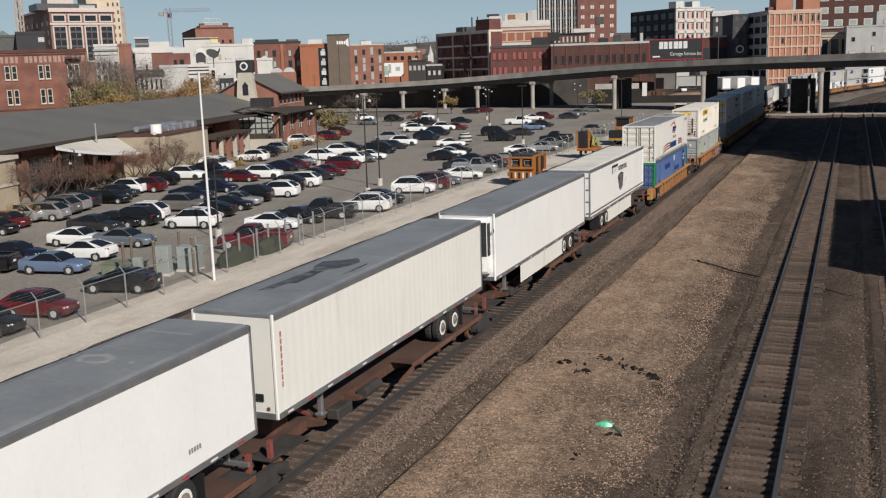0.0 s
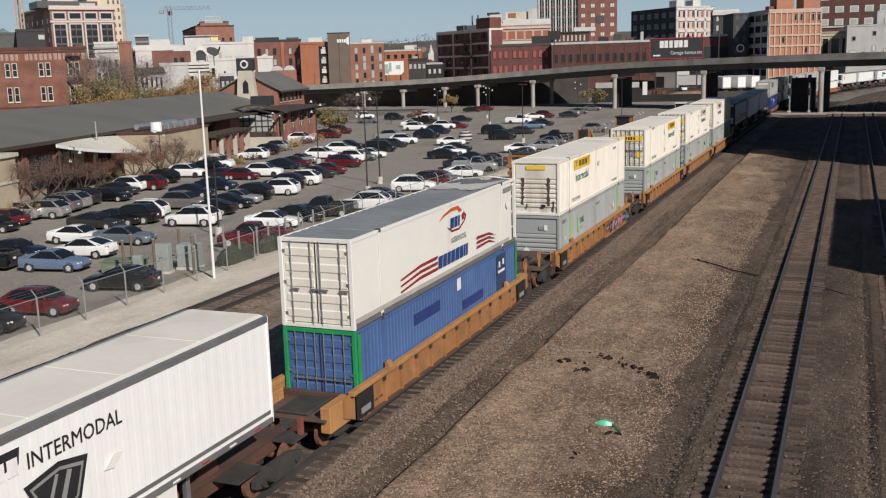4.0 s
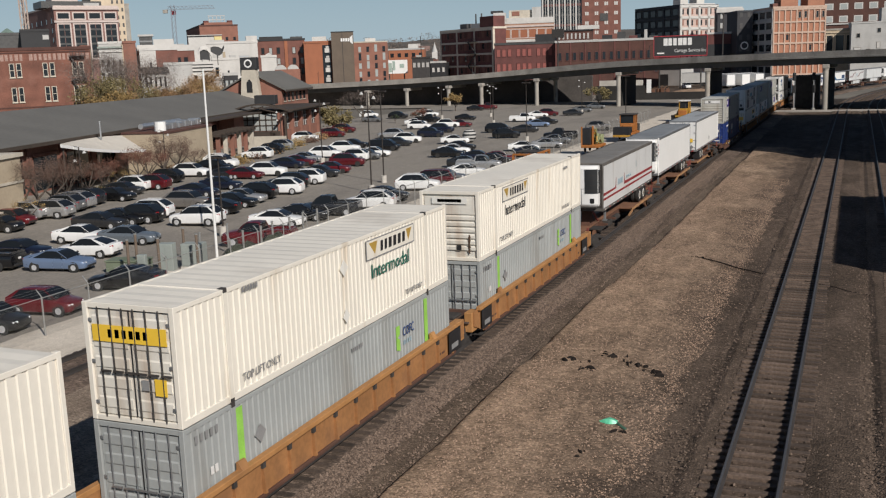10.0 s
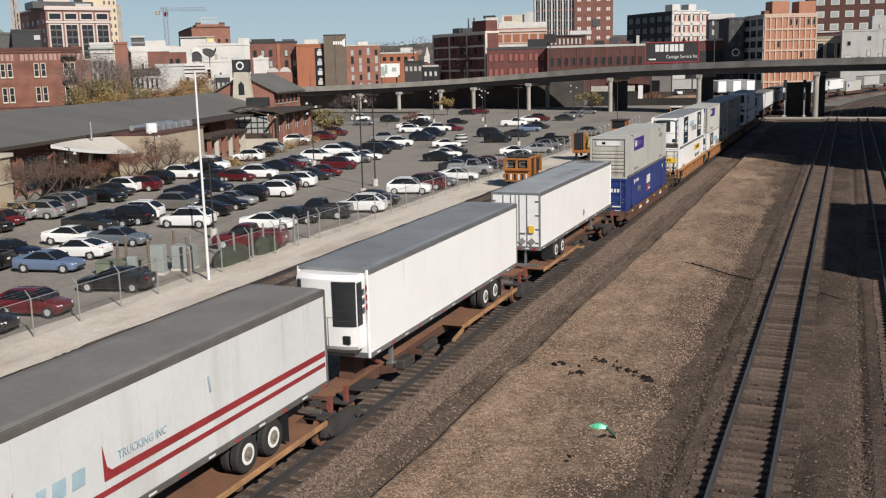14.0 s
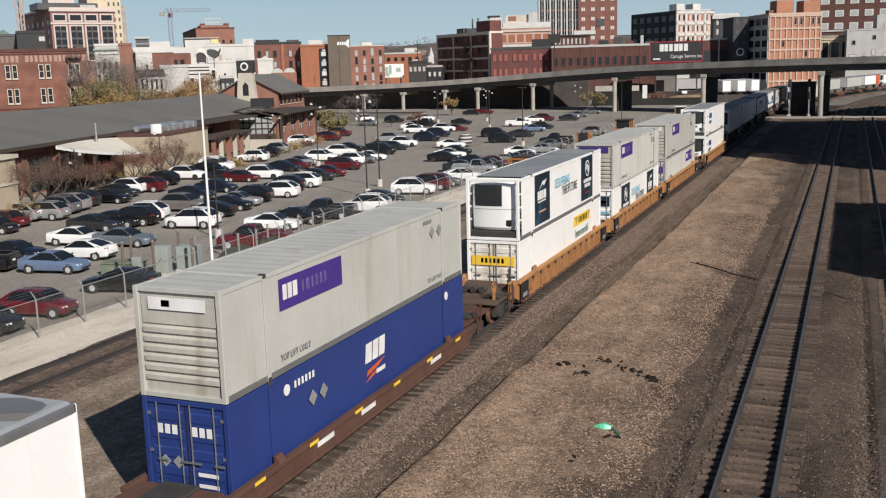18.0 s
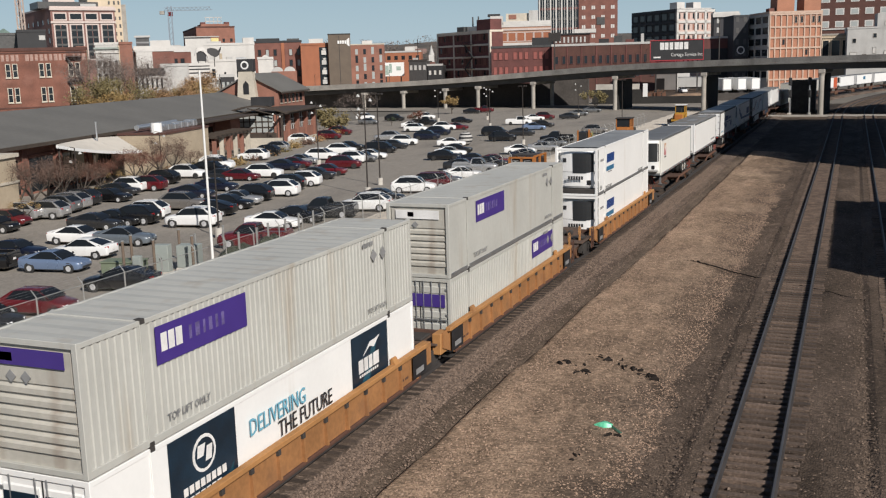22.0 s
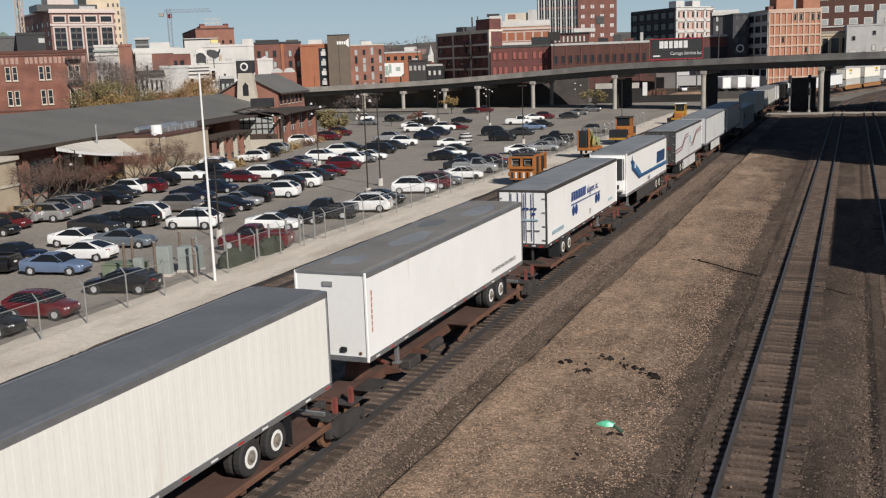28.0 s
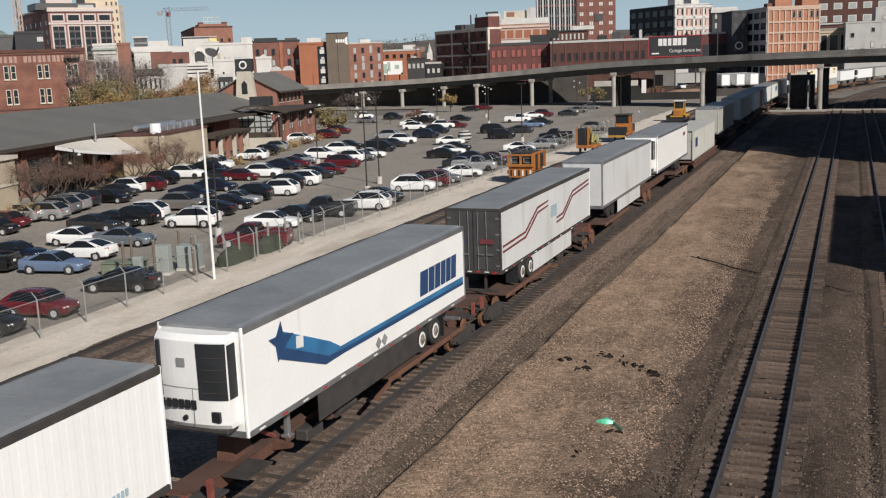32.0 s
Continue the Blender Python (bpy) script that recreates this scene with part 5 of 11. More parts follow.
TRAIN = [
    (12.72, "spine", BROWN, dict(label="plain white road trailer with a grey roof", colour=WHITE, signs=bars_like(5.2, 2.6, 0.12, [0.5] * 5, GREYP), patches=[(rag_patch(-0.5, 4.45, 0.5, 0.38, 1), ROOFL), (rag_patch(-0.5, 4.42, 0.3, 0.2, 2), ROOFG), ([(-1.05, 6.76), (0.4, 6.8), (0.4, 6.86), (-1.05, 6.84)], ROOFL), (rag_patch(0.5, 4.44, 0.1, 0.06, 3), ROOFL)])),
    (29.88, "spine", BROWN, dict(label="off-white road trailer with a patched grey roof, nose to the rear", colour=IVORY, side="corr", patches=[([(-0.7, -5.7), (-0.35, -5.4), (-0.3, -4.6), (-0.05, -4.5), (-0.1, -2.5), (0.3, -1.9), (0.38, -1.1), (0.0, -0.5), (-0.3, -0.9), (-0.9, -1.3), (-0.8, -2.1), (-0.55, -2.6), (-0.62, -4.0)], TARRED), (rag_patch(0.75, -2.2, 0.06, 0.9, 5), TARRED)], signs=[("box", -7.76, -7.7, 2.9 + 0.2 * q, 3.05 + 0.2 * q, TANR) for q in range(8)], front_signs=[("box", 0.62, 0.86, 2.55, 2.75, BLACKP)])),
    (47.2, "spine", BROWN, dict(label="white refrigerated trailer with a low side skirt and grey roof", colour=WHITE, reefer=True, skirt=IVORY, signs=bars_like(-7.75, 4.2, 0.14, [0.7], BLACKP))),
    (64.6, "spine", BROWN, dict(label="white quilted trailer with dark shield emblem and white roof", colour=WHITE, side="corr", roof=ROOFC, rear_near=True, skirt=IVORY,
        signs=[("skew", [(-2.25, 4.1), (-0.55, 4.3), (-0.5, 4.62), (-2.2, 4.62)], BLACKP)] + bars_like(-2.1, 4.12, 0.34, [0.75] * 5, TAPE_W, 0.18) + [("text", -0.38, 4.12, 0.46, "INTERMODAL", BLACKP, 0.92),
        ("skew", [(-0.07, 2.95), (0.35, 2.78), (0.91, 3.02), (1.19, 3.84), (0.4, 3.98), (-0.51, 3.8)], BLACKP), ("skew", [(0.0, 3.02), (0.35, 2.88), (0.84, 3.08), (1.06, 3.74), (0.4, 3.87), (-0.38, 3.71)], GREYP),
        ("skew", [(0.05, 3.06), (0.36, 2.93), (0.78, 3.12), (0.98, 3.68), (0.4, 3.8), (-0.3, 3.66)], BLACKP), ("skew", [(0.28, 3.0), (0.42, 2.98), (0.72, 3.7), (0.6, 3.74)], GREYP), ("skew", [(0.0, 3.15), (0.08, 3.1), (0.36, 3.74), (0.28, 3.76)], GREYP), ("box", -7.9, 7.9, 2.34, 2.44, STEEL),
        ("skew", [(1.6, 3.3), (1.9, 3.25), (2.2, 3.5), (1.9, 3.55)], IVORY)], front_signs=[("box", -1.1, -0.75, 2.35, 2.5, GREYP)])),
    (85.57, "well", TTX, stack(dict(label="blue container with green corner posts at the bottom of the stack", colour=BLUE, near="doors", posts=GREEN,
        signs=[("box", -3.6, -1.2, 1.9, 2.3, NAVY), ("box", 1.14, 3.5, 1.32, 1.7, NAVY), ("box", 5.25, 6.42, 0.3, 2.7, SLATEB), ("box", 0.54, 0.95, 2.23, 2.7, TAPE_W), ("box", 5.5, 5.7, 2.15, 2.4, TAPE_W), ("box", 6.0, 6.2, 2.2, 2.45, TAPE_W), ("box", 5.4, 6.25, 1.9, 2.02, TAPE_W), ("box", -7.98, -7.75, 0.1, 2.75, GREEN), ("box", 7.75, 7.98, 0.1, 2.75, GREEN)]),
        dict(label="cream-white container with red swoosh stripes and wooden-looking doors", colour=IVORY, near="open_far", side="smooth", roof=ROOFG, door_mat=CREAM,
        signs=[("skew", [(-1.03, 2.3), (-0.6, 2.5), (0.2, 2.64), (0.86, 2.64), (1.32, 2.4), (1.0, 2.36), (0.86, 2.5), (0.2, 2.52), (-0.55, 2.42)], ORANGER), ("skew", [(-0.3, 1.98), (0.2, 1.72), (1.0, 1.7), (1.6, 1.95), (1.75, 2.15), (1.45, 2.36), (1.62, 2.14), (1.5, 1.98), (0.95, 1.77), (0.25, 1.79)], REDP),
        ("skew", [(1.32, 2.02), (1.45, 2.02), (1.6, 2.25), (1.4, 2.3), (1.25, 2.22)], REDP)] + bars_like(0.05, 1.86, 0.4, [0.8, 0.7, 0.35], LOGOB, 0.25, 0.15) + bars_like(-1.25, 0.56, 0.46, [0.8, 0.7, 0.65, 0.75, 0.8, 0.65, 0.35, 0.35], LOGOB, 0.22, 0.15) +
        [("text", 0.08, 1.3, 0.3, "INTERMODAL", GREYP, 0.86), ("box", -8.0, 7.0, 0.2, 0.36, LGREYP)] + [("skew", [(-4.6, 0.42 + k * 0.21), (-2.9, 0.56 + k * 0.21), (-1.36, 0.56 + k * 0.21), (-1.33, 0.67 + k * 0.21), (-2.9, 0.66 + k * 0.21), (-4.6, 0.48 + k * 0.21)], REDP) for k in range(3)] +
        [("skew", [(2.85, 0.58 + k * 0.2), (4.3, 0.62 + k * 0.16), (5.2, 0.46 + k * 0.15), (4.3, 0.7 + k * 0.16), (2.87, 0.69 + k * 0.2)], REDP) for k in range(3)] + diamond(6.75, 1.85, 0.22, TAPE_W) + bars_like(6.28, 2.42, 0.2, [0.5] * 10, GREYP, 0.12)))),
    (109.03, "well_graffiti", TTX, stack(dict(label="grey container with lime stripes at the bottom of the stack", colour=GREY, near="front", signs=green_stripe(), end_signs=grey_front()),
        dict(label="cream container with rust-streaked ribbed end and yellow panel", colour=CREAM, door_mat=WHITE_ST, near="front", roof=ROOFC, signs=jb_signs() + TOP_LIFT + diamond(0.6, 1.9, 0.22, TAPE_W) + marks(),
        end_signs=[("box", -0.5, 0.55, 2.42, 2.62, YELLOW), ("streak", -0.72, 1.98, 0.55, 0.09), ("streak", 0.70, 2.0, 0.5, 0.10), ("streak", -0.5, 0.6, 0.35, 0.05), ("streak", 0.95, 0.75, 0.2, 0.07), ("box", 0.3, 0.52, 0.42, 0.58, BLACKP)]))),
    (132.5, "well", TTX, stack(dict(label="grey container with lime stripes at the bottom of the stack", colour=GREY, near="front", signs=green_stripe(), end_signs=grey_front()),
        dict(label="cream container with yellow panel on its barred doors", colour=CREAM, near="doors", roof=ROOFC, door_mat=WHITE_ST, signs=jb_signs(y=1.55) + TOP_LIFT + diamond(-0.07, 2.1, 0.26, IVORY) + diamond(-0.06, 0.66, 0.22, IVORY) + marks(-5.4, 2.62), end_signs=yellow_doors()))),
    (152.07, "well", TTX, stack(dict(label="grey container with lime stripes at the bottom of the stack", colour=GREY, near="doors", signs=green_stripe(False)),
        dict(label="cream container with faded pale panel and green lettering", colour=CREAM, near="doors", roof=ROOFC, door_mat=WHITE_ST, signs=jb_signs(CREAM, DKGREEN, 1.51) + TOP_LIFT + diamond(-0.07, 2.13, 0.26, IVORY) + diamond(-0.06, 0.66, 0.22, IVORY) + marks(-5.4, 2.62), end_signs=yellow_doors()))),
    (171.7, "well", TTX, stack(dict(label="grey container with lime stripes at the bottom of the stack", colour=GREY, near="doors", signs=green_stripe(False)),
        dict(label="cream container with ribbed end and black lettering", colour=CREAM, door_mat=WHITE_ST, near="front", roof=ROOFC, signs=jb_signs(CREAM, BLACKP, -5.08) + TOP_LIFT + marks(),
        end_signs=[("box", -0.75, 0.8, 2.35, 2.62, IVORY), ("box", -0.5, 0.55, 2.42, 2.55, BLACKP), ("box", 0.3, 0.5, 0.45, 0.65, BLACKP), ("streak", 0.85, 1.1, 0.3, 0.06), ("streak", -0.9, 0.9, 0.2, 0.05)]))),
    (192.75, "spine", TTX, dict(label="grey-white refrigerated trailer with red pinstripes and dark roof", colour=SILVERW, reefer=True, trim=DULLT, roof=ROOFB, rear_dark=True,
        signs=[("box", -7.5, 7.9, 2.68, 2.81, REDP), ("skew", [(-7.5, 2.96), (-4.04, 3.02), (-4.0, 3.78), (-4.16, 3.22), (-4.3, 3.13), (-7.5, 3.13)], REDP), ("skew", [(-1.6, 3.0), (7.9, 2.99), (7.9, 3.16), (-1.36, 3.18), (-1.5, 3.3), (-1.6, 3.79)], REDP),
        ("text", -1.15, 3.33, 0.27, "TRUCKING INC", FADEB, 0.86), ("skew", [(2.14, 4.12), (2.2, 4.12), (2.26, 3.72), (2.2, 3.72)], FADEB)] + bars_like(-3.5, 3.19, 0.36, [0.7, 1.0, 1.0], FADEB, 0.5, 0.12))),
    (211.2, "spine", TTX, dict(label="white refrigerated trailer with black nose grille and weathered roof", colour=WHITE, reefer=True, roof=ROOFG, signs=bars_like(-7.75, 4.3, 0.2, [0.5], REDP) + bars_like(-7.75, 4.0, 0.2, [0.5], REDP) + bars_like(-7.75, 3.7, 0.2, [0.5], REDP))),
    (231.1, "spine", TTX, dict(label="white trailer with rear doors and diamond placards, dark streaked roof", colour=WHITE, roof=ROOFP, rear_near=True, signs=diamond(0.9, 2.7, 0.22, GREYP),
        patches=[(rag_patch(0.38, -1.35, 0.36, 0.26, 1), ROOFG), (rag_patch(0.4, -0.42, 0.34, 0.24, 2), ROOFG), (rag_patch(0.36, 0.55, 0.4, 0.26, 3), ROOFG), (rag_patch(0.48, 1.26, 0.28, 0.2, 4), ROOFG), (rag_patch(0.5, 2.45, 0.34, 0.4, 5), ROOFG), (rag_patch(-0.75, 4.1, 0.14, 0.2, 6), ROOFG), (rag_patch(0.1, 7.2, 1.0, 0.75, 7), ROOFB), (rag_patch(0.3, 7.5, 0.75, 0.45, 8), ROOFD)],
        front_signs=[("dia", 0.35, 2.5, 0.2, GREYP), ("dia", 0.85, 2.5, 0.2, GREYP), ("box", 0.7, 0.98, 2.95, 3.3, YELLOW), ("box", -1.0, -0.8, 2.6, 2.85, GREYP)])),
    (252.2, "well", BROWN, stack(dict(label="royal blue container with barred doors at the bottom of the stack", colour=NAVY, near="doors", side="smooth", signs=bars_like(-0.55, 1.72, 0.62, [0.7, 0.65, 0.65], TAPE_W, 0.12, 0.14) +
        [("skew", [(-0.5, 1.3), (0.3, 1.42), (0.85, 1.62), (0.3, 1.56), (-0.42, 1.46)], ORANGER), ("skew", [(-0.55, 1.12), (0.1, 1.22), (0.3, 1.34), (-0.1, 1.3)], ORANGER), ("box", 0.2, 0.85, 1.2, 1.34, TAPE_W), ("disc", -5.3, 2.4, 0.16, TAPE_W), ("disc", 6.3, 2.4, 0.16, TAPE_W)] + bars_like(-4.9, 2.33, 0.2, [0.5] * 6, TAPE_W, 0.5) + diamond(-3.93, 1.74, 0.24, GREYP) + diamond(-3.3, 1.75, 0.24, GREYP),
        end_signs=[("box", -0.85 + k * 0.22, -0.7 + k * 0.22, 1.95, 2.2, TAPE_W) for k in range(3)] + [("box", 0.2 + k * 0.22, 0.35 + k * 0.22, 1.95, 2.2, TAPE_W) for k in range(3)] + [("dia", -0.7, 1.2, 0.17, GREYP), ("dia", -0.3, 1.2, 0.17, GREYP), ("box", 0.3, 0.9, 0.6, 0.7, TAPE_W), ("box", 0.3, 0.9, 0.9, 1.0, TAPE_W)]),
        dict(label="pale grey container with purple panel and white-plated ribbed end", colour=PALE, door_mat=PALE_ST, near="front", side="smooth", roof=PALE, signs=fed_signs(-5.4), end_signs=[("box", -0.85, 0.85, 2.3, 2.62, TAPE_W), ("box", -0.45, -0.2, 2.38, 2.55, BLACKP)]))),
    (275.7, "well_plate", TTX, stack(dict(label="white smooth container with yellow band on its doors", colour=WHITE, near="doors", side="smooth", door_mat=WHITE_ST, signs=jb_signs(y=1.79, z=1.33), end_signs=[("streak", 0.78, 1.6, 0.25, 0.12), ("streak", -0.9, 0.9, 0.25, 0.06), ("box", -1.05, 1.05, 1.7, 2.15, YELLOW)] + [("box", -0.6 + k * 0.2, -0.48 + k * 0.2, 1.82, 2.04, BLACKP) for k in range(6)]),
        dict(label="white refrigerated container with dark teal panels and grey roof", colour=WHITE, near="reefer", side="smooth", roof=ROOFG, signs=future_signs()))),
    (295.4, "well_plate", TTX, stack(dict(label="white refrigerated container with dark teal panels under the stack", colour=WHITE, near="doors", side="smooth", signs=future_signs(True, -0.3), end_signs=[("box", -1.05, -0.1, 1.75, 2.4, TEALD), ("box", 0.1, 1.05, 1.75, 2.4, TEALD), ("box", -0.8, -0.4, 2.0, 2.2, TAPE_W), ("box", 0.35, 0.85, 1.95, 2.1, TAPE_W), ("box", -1.0, 1.0, 1.2, 1.4, SKYB)]),
        dict(label="pale grey corrugated container with purple panels", colour=PALE, door_mat=PALE_ST, near="front", roof=PALE, signs=fed_signs(-5.7), end_signs=[("box", -0.95, 0.95, 2.3, 2.66, PURPLE), ("box", -0.8, -0.4, 2.38, 2.56, TAPE_W), ("dia", -0.5, 2.05, 0.14, GREYP), ("dia", -0.1, 2.05, 0.14, GREYP)]))),
    (315.1, "well", TTX, stack(dict(label="pale grey corrugated container with purple band on its doors", colour=PALE, near="doors", signs=fed_signs(2.5, 1.66), end_signs=[("box", -1.05, 1.05, 1.75, 2.25, PURPLE), ("box", -0.9, -0.45, 1.9, 2.12, TAPE_W)]),
        dict(label="weathered pale container with purple panel and white-plated ribbed end", colour=PALE, door_mat=PALE_ST, near="front", side="smooth", roof=PALE, signs=fed_signs(-5.1), end_signs=[("box", -0.9, 0.9, 2.28, 2.62, TAPE_W), ("box", -0.4, -0.15, 2.36, 2.54, LOGOB), ("dia", -0.5, 2.05, 0.14, GREYP), ("dia", -0.1, 2.05, 0.14, GREYP)]))),
    (338.95, "well", TTX, stack(dict(label="white refrigerated container at the bottom of a matching stack", colour=WHITE, near="reefer_wide", side="smooth", roof=ROOFG, signs=marten_signs(), end_signs=[("box", -0.5 + k * 0.16, -0.38 + k * 0.16, 1.0, 1.2, BLACKP) for k in range(6)]),
        dict(label="white refrigerated container with blue name panel and dark roof", colour=WHITE, near="reefer_wide", side="smooth", roof=ROOFG, signs=marten_signs(), end_signs=[("box", -0.5 + k * 0.16, -0.38 + k * 0.16, 1.0, 1.2, BLACKP) for k in range(6)]))),
    (360.2, "spine", BROWN, dict(label="ivory refrigerated trailer with small red emblem and slate roof", colour=IVORY, reefer=True, roof=ROOFD, side="corr", signs=[("box", -6.14, -5.37, 3.55, 4.5, mat("tan emblem ground", (0.62, 0.38, 0.24), 0.5)), ("box", -6.14, -5.37, 3.55, 4.1, mat("emblem red", (0.42, 0.03, 0.045), 0.5)), ("skew", [(-6.0, 4.05), (-5.85, 3.9), (-5.6, 4.3), (-5.75, 4.35)], TAPE_W), ("skew", [(-5.95, 3.7), (-5.85, 3.66), (-5.5, 4.15), (-5.62, 4.2)], TAPE_W)] + bars_like(-6.1, 3.36, 0.12, [0.6] * 7, BLACKP, 0.3),
        front_signs=[("box", -0.75, 0.05, 3.1, 4.5, WHITE), ("box", -0.6, -0.1, 3.4, 4.0, mat("emblem red", (0.42, 0.03, 0.045), 0.5))])),
    (378.8, "spine", BROWN, dict(label="plain white trailer, nose to the rear, patched pale grey roof", colour=WHITE, roof=ROOFB, patches=[(rag_patch(-0.2, -6.2, 0.6, 0.9, 1), ROOFG), (rag_patch(0.2, -2.0, 0.5, 1.8, 2), ROOFG), (rag_patch(-0.4, 1.5, 0.5, 1.0, 3), ROOFD), (rag_patch(0.3, 5.0, 0.6, 1.6, 4), ROOFG)], signs=[("box", -7.74, -7.68, 3.0 + 0.2 * q, 3.15 + 0.2 * q, TANR) for q in range(7)] + [("text", 3.7, 2.52, 0.23, "OUR DRIVERS MAKE THE DIFFERENCE!", GREYP, 0.82)], front_signs=[("box", -0.25, 0.1, 4.5, 4.65, GREYP)])),
    (399.0, "spine", BROWN, dict(label="white trailer with blue discs, blue name and striped rear doors", colour=WHITE, rear_near=True, side="corr", roof=ROOFG, trim=DARK,
        signs=bars_like(-3.28, 3.72, 0.5, [0.72, 0.6, 0.6, 0.28, 0.75, 0.7, 0.62, 0.6], LOGOB, 0.2, 0.18) + [("text", 0.15, 3.74, 0.62, "shippers, inc.", LOGOB, 0.86), ("skew", [(-3.32, 3.5), (3.42, 3.44), (3.42, 3.5), (-3.32, 3.58)], LOGOB),
        oval(-2.87, 3.18, 0.27, 0.29, LOGOB), oval(-2.24, 3.18, 0.27, 0.29, LOGOB), oval(2.4, 3.15, 0.27, 0.29, LOGOB), oval(3.02, 3.16, 0.27, 0.29, LOGOB)] + bars_like(-7.1, 2.56, 0.2, [0.55] * 13, FADEB, 0.3) + bars_like(5.6, 2.55, 0.16, [0.5] * 8, FADEB, 0.35) + [("text", 0.6, 2.5, 0.4, "53'", GREYP, 0.8)],
        front_signs=[("box", -0.95 + k * 0.2, -0.83 + k * 0.2, 3.98, 4.08, LOGOB) for k in range(9)] + [("box", 0.55, 0.7, 3.72, 3.84, LOGOB), ("box", -0.6, -0.45, 3.72, 3.84, LOGOB), ("box", -0.85, 0.85, 3.42, 3.5, FADEB)] + [("box", xx, xx + 0.014, 2.4, 4.8, PURPLE) for xx in (-0.55, -0.2, 0.12, 0.5)])),
    (417.8, "spine", BROWN, dict(label="white refrigerated trailer with blue wing stripe, dark skirt and slate roof", colour=WHITE, reefer=True, roof=ROOFG, skirt=DARK,
        signs=bars_like(3.6, 3.15, 0.88, [0.8, 0.6, 0.55, 0.5, 0.5, 0.55], NAVYT, 0.09, 0.12) + [("skew", [(-3.4, 2.9), (-2.3, 2.94), (7.8, 2.78), (7.8, 3.0), (-2.45, 3.06), (-3.1, 3.4), (-5.6, 4.36), (-5.8, 3.95)], WINGB), ("skew", [(-3.4, 2.78), (-2.3, 2.8), (7.8, 2.68), (7.8, 2.8), (-2.3, 2.95), (-3.2, 2.98), (-5.7, 3.95), (-5.85, 3.66)], NAVYT),
        ("skew", [(-6.35, 4.32), (-5.98, 4.32), (-5.72, 4.68), (-5.62, 4.3), (-5.1, 4.2), (-5.45, 4.02), (-5.95, 3.62), (-6.02, 4.05)], NAVYT), ("skew", [(-5.0, 3.72), (-4.62, 3.66), (-4.6, 4.0), (-4.98, 4.06)], TAPE_W)] + diamond(0.1, 2.45, 0.2, GREYP) + diamond(0.55, 2.45, 0.2, GREYP), front_signs=[("box", -0.88 + k * 0.19, -0.74 + k * 0.19, 2.95, 3.18, BLACKP) for k in range(6)])),
    (438.4, "spine", BROWN, dict(label="silver-white trailer with dark red wave stripes and smoked steel doors", colour=SILVERW, rear_near=True, skirt=SILVERW, door_mat=SMOKED, trim=DARK,
        signs=[("skew", [(-7.8, 3.2 + d), (-4.4, 3.3 + d), (-2.4, 4.15 + d), (-0.6, 4.25 + d), (-0.6, 4.33 + d), (-2.5, 4.25 + d), (-4.5, 3.4 + d), (-7.8, 3.3 + d)], WINE) for d in (0.0, -0.24)] +
        [("skew", [(0.9, 2.9 + d), (2.2, 2.95 + d), (4.2, 3.85 + d), (7.8, 4.05 + d), (7.8, 4.15 + d), (4.1, 3.95 + d), (2.1, 3.05 + d), (0.9, 3.0 + d)], WINE) for d in (0.0, 0.24)] + bars_like(-0.2, 3.35, 0.6, [0.4, 0.5, 0.5], FADEB, 0.2, 0.1),
        front_signs=[("box", -1.0, -0.4, 3.4, 3.62, LOGOB), ("box", 0.3, 0.95, 3.4, 3.62, WINE)])),
    (457.8, "spine", BROWN, dict(label="plain silver-white trailer with rear doors", colour=SILVERW, rear_near=True, skirt=SILVERW)),
    (476.2, "spine", BROWN, dict(label="white refrigerated trailer with small red mark", colour=WHITE, reefer=True, signs=[("box", 5.5, 6.4, 4.0, 4.3, REDP)])),
    (496.0, "well", BROWN, ("raised", dict(label="dull pale grey container with a small dark mark", colour=PALE, near="front", signs=[("box", -6.6, -5.2, 1.2, 2.1, NAVYT)]))),
    (515.5, "spine", BROWN, dict(label="dull pale grey road trailer with a plain nose", colour=PALE, roof=ROOFG)),
    (540.0, "spine", BROWN, dict(label="pale grey road trailer far along the train", colour=PALE)),
    (559.5, "spine", BROWN, dict(label="white road trailer with orange tail panel far along the train", colour=WHITE, rear_near=True, signs=[("box", 3.6, 7.9, 1.9, 4.9, ORANGER)])),
    (579.0, "spine", BROWN, dict(label="white refrigerated trailer far along the train", colour=WHITE, reefer=True)),
    (598.0, "spine", BROWN, dict(label="white trailer with blue emblem far along the train", colour=WHITE, rear_near=True, signs=[("box", -1, 1.2, 3.4, 4.3, MIDB)])),
    (617.5, "spine", BROWN, dict(label="white road trailer far along the train", colour=WHITE)),
    (637.0, "spine", BROWN, dict(label="white refrigerated trailer far along the train", colour=WHITE, reefer=True)),
    (657.0, "well", TTX, stack(dict(label="pale grey container at the bottom of a stack", colour=PALE, near="doors"), dict(label="cream container with yellow panel on a stack", colour=CREAM, near="doors", signs=jb_signs()))),
    (678.0, "well", TTX, stack(dict(label="grey container at the bottom of a stack", colour=GREY, near="front"), dict(label="cream container on top of a stack", colour=CREAM, door_mat=WHITE_ST, near="front", signs=jb_signs(y=2.4)))),
    (698.0, "spine", BROWN, dict(label="white road trailer far along the train", colour=WHITE, rear_near=True)),
    (718.0, "spine", BROWN, dict(label="white refrigerated trailer far along the train", colour=WHITE, reefer=True)),
    (737.0, "spine", BROWN, dict(label="pale grey road trailer far along the train", colour=PALE)),
]
MOVERS = []
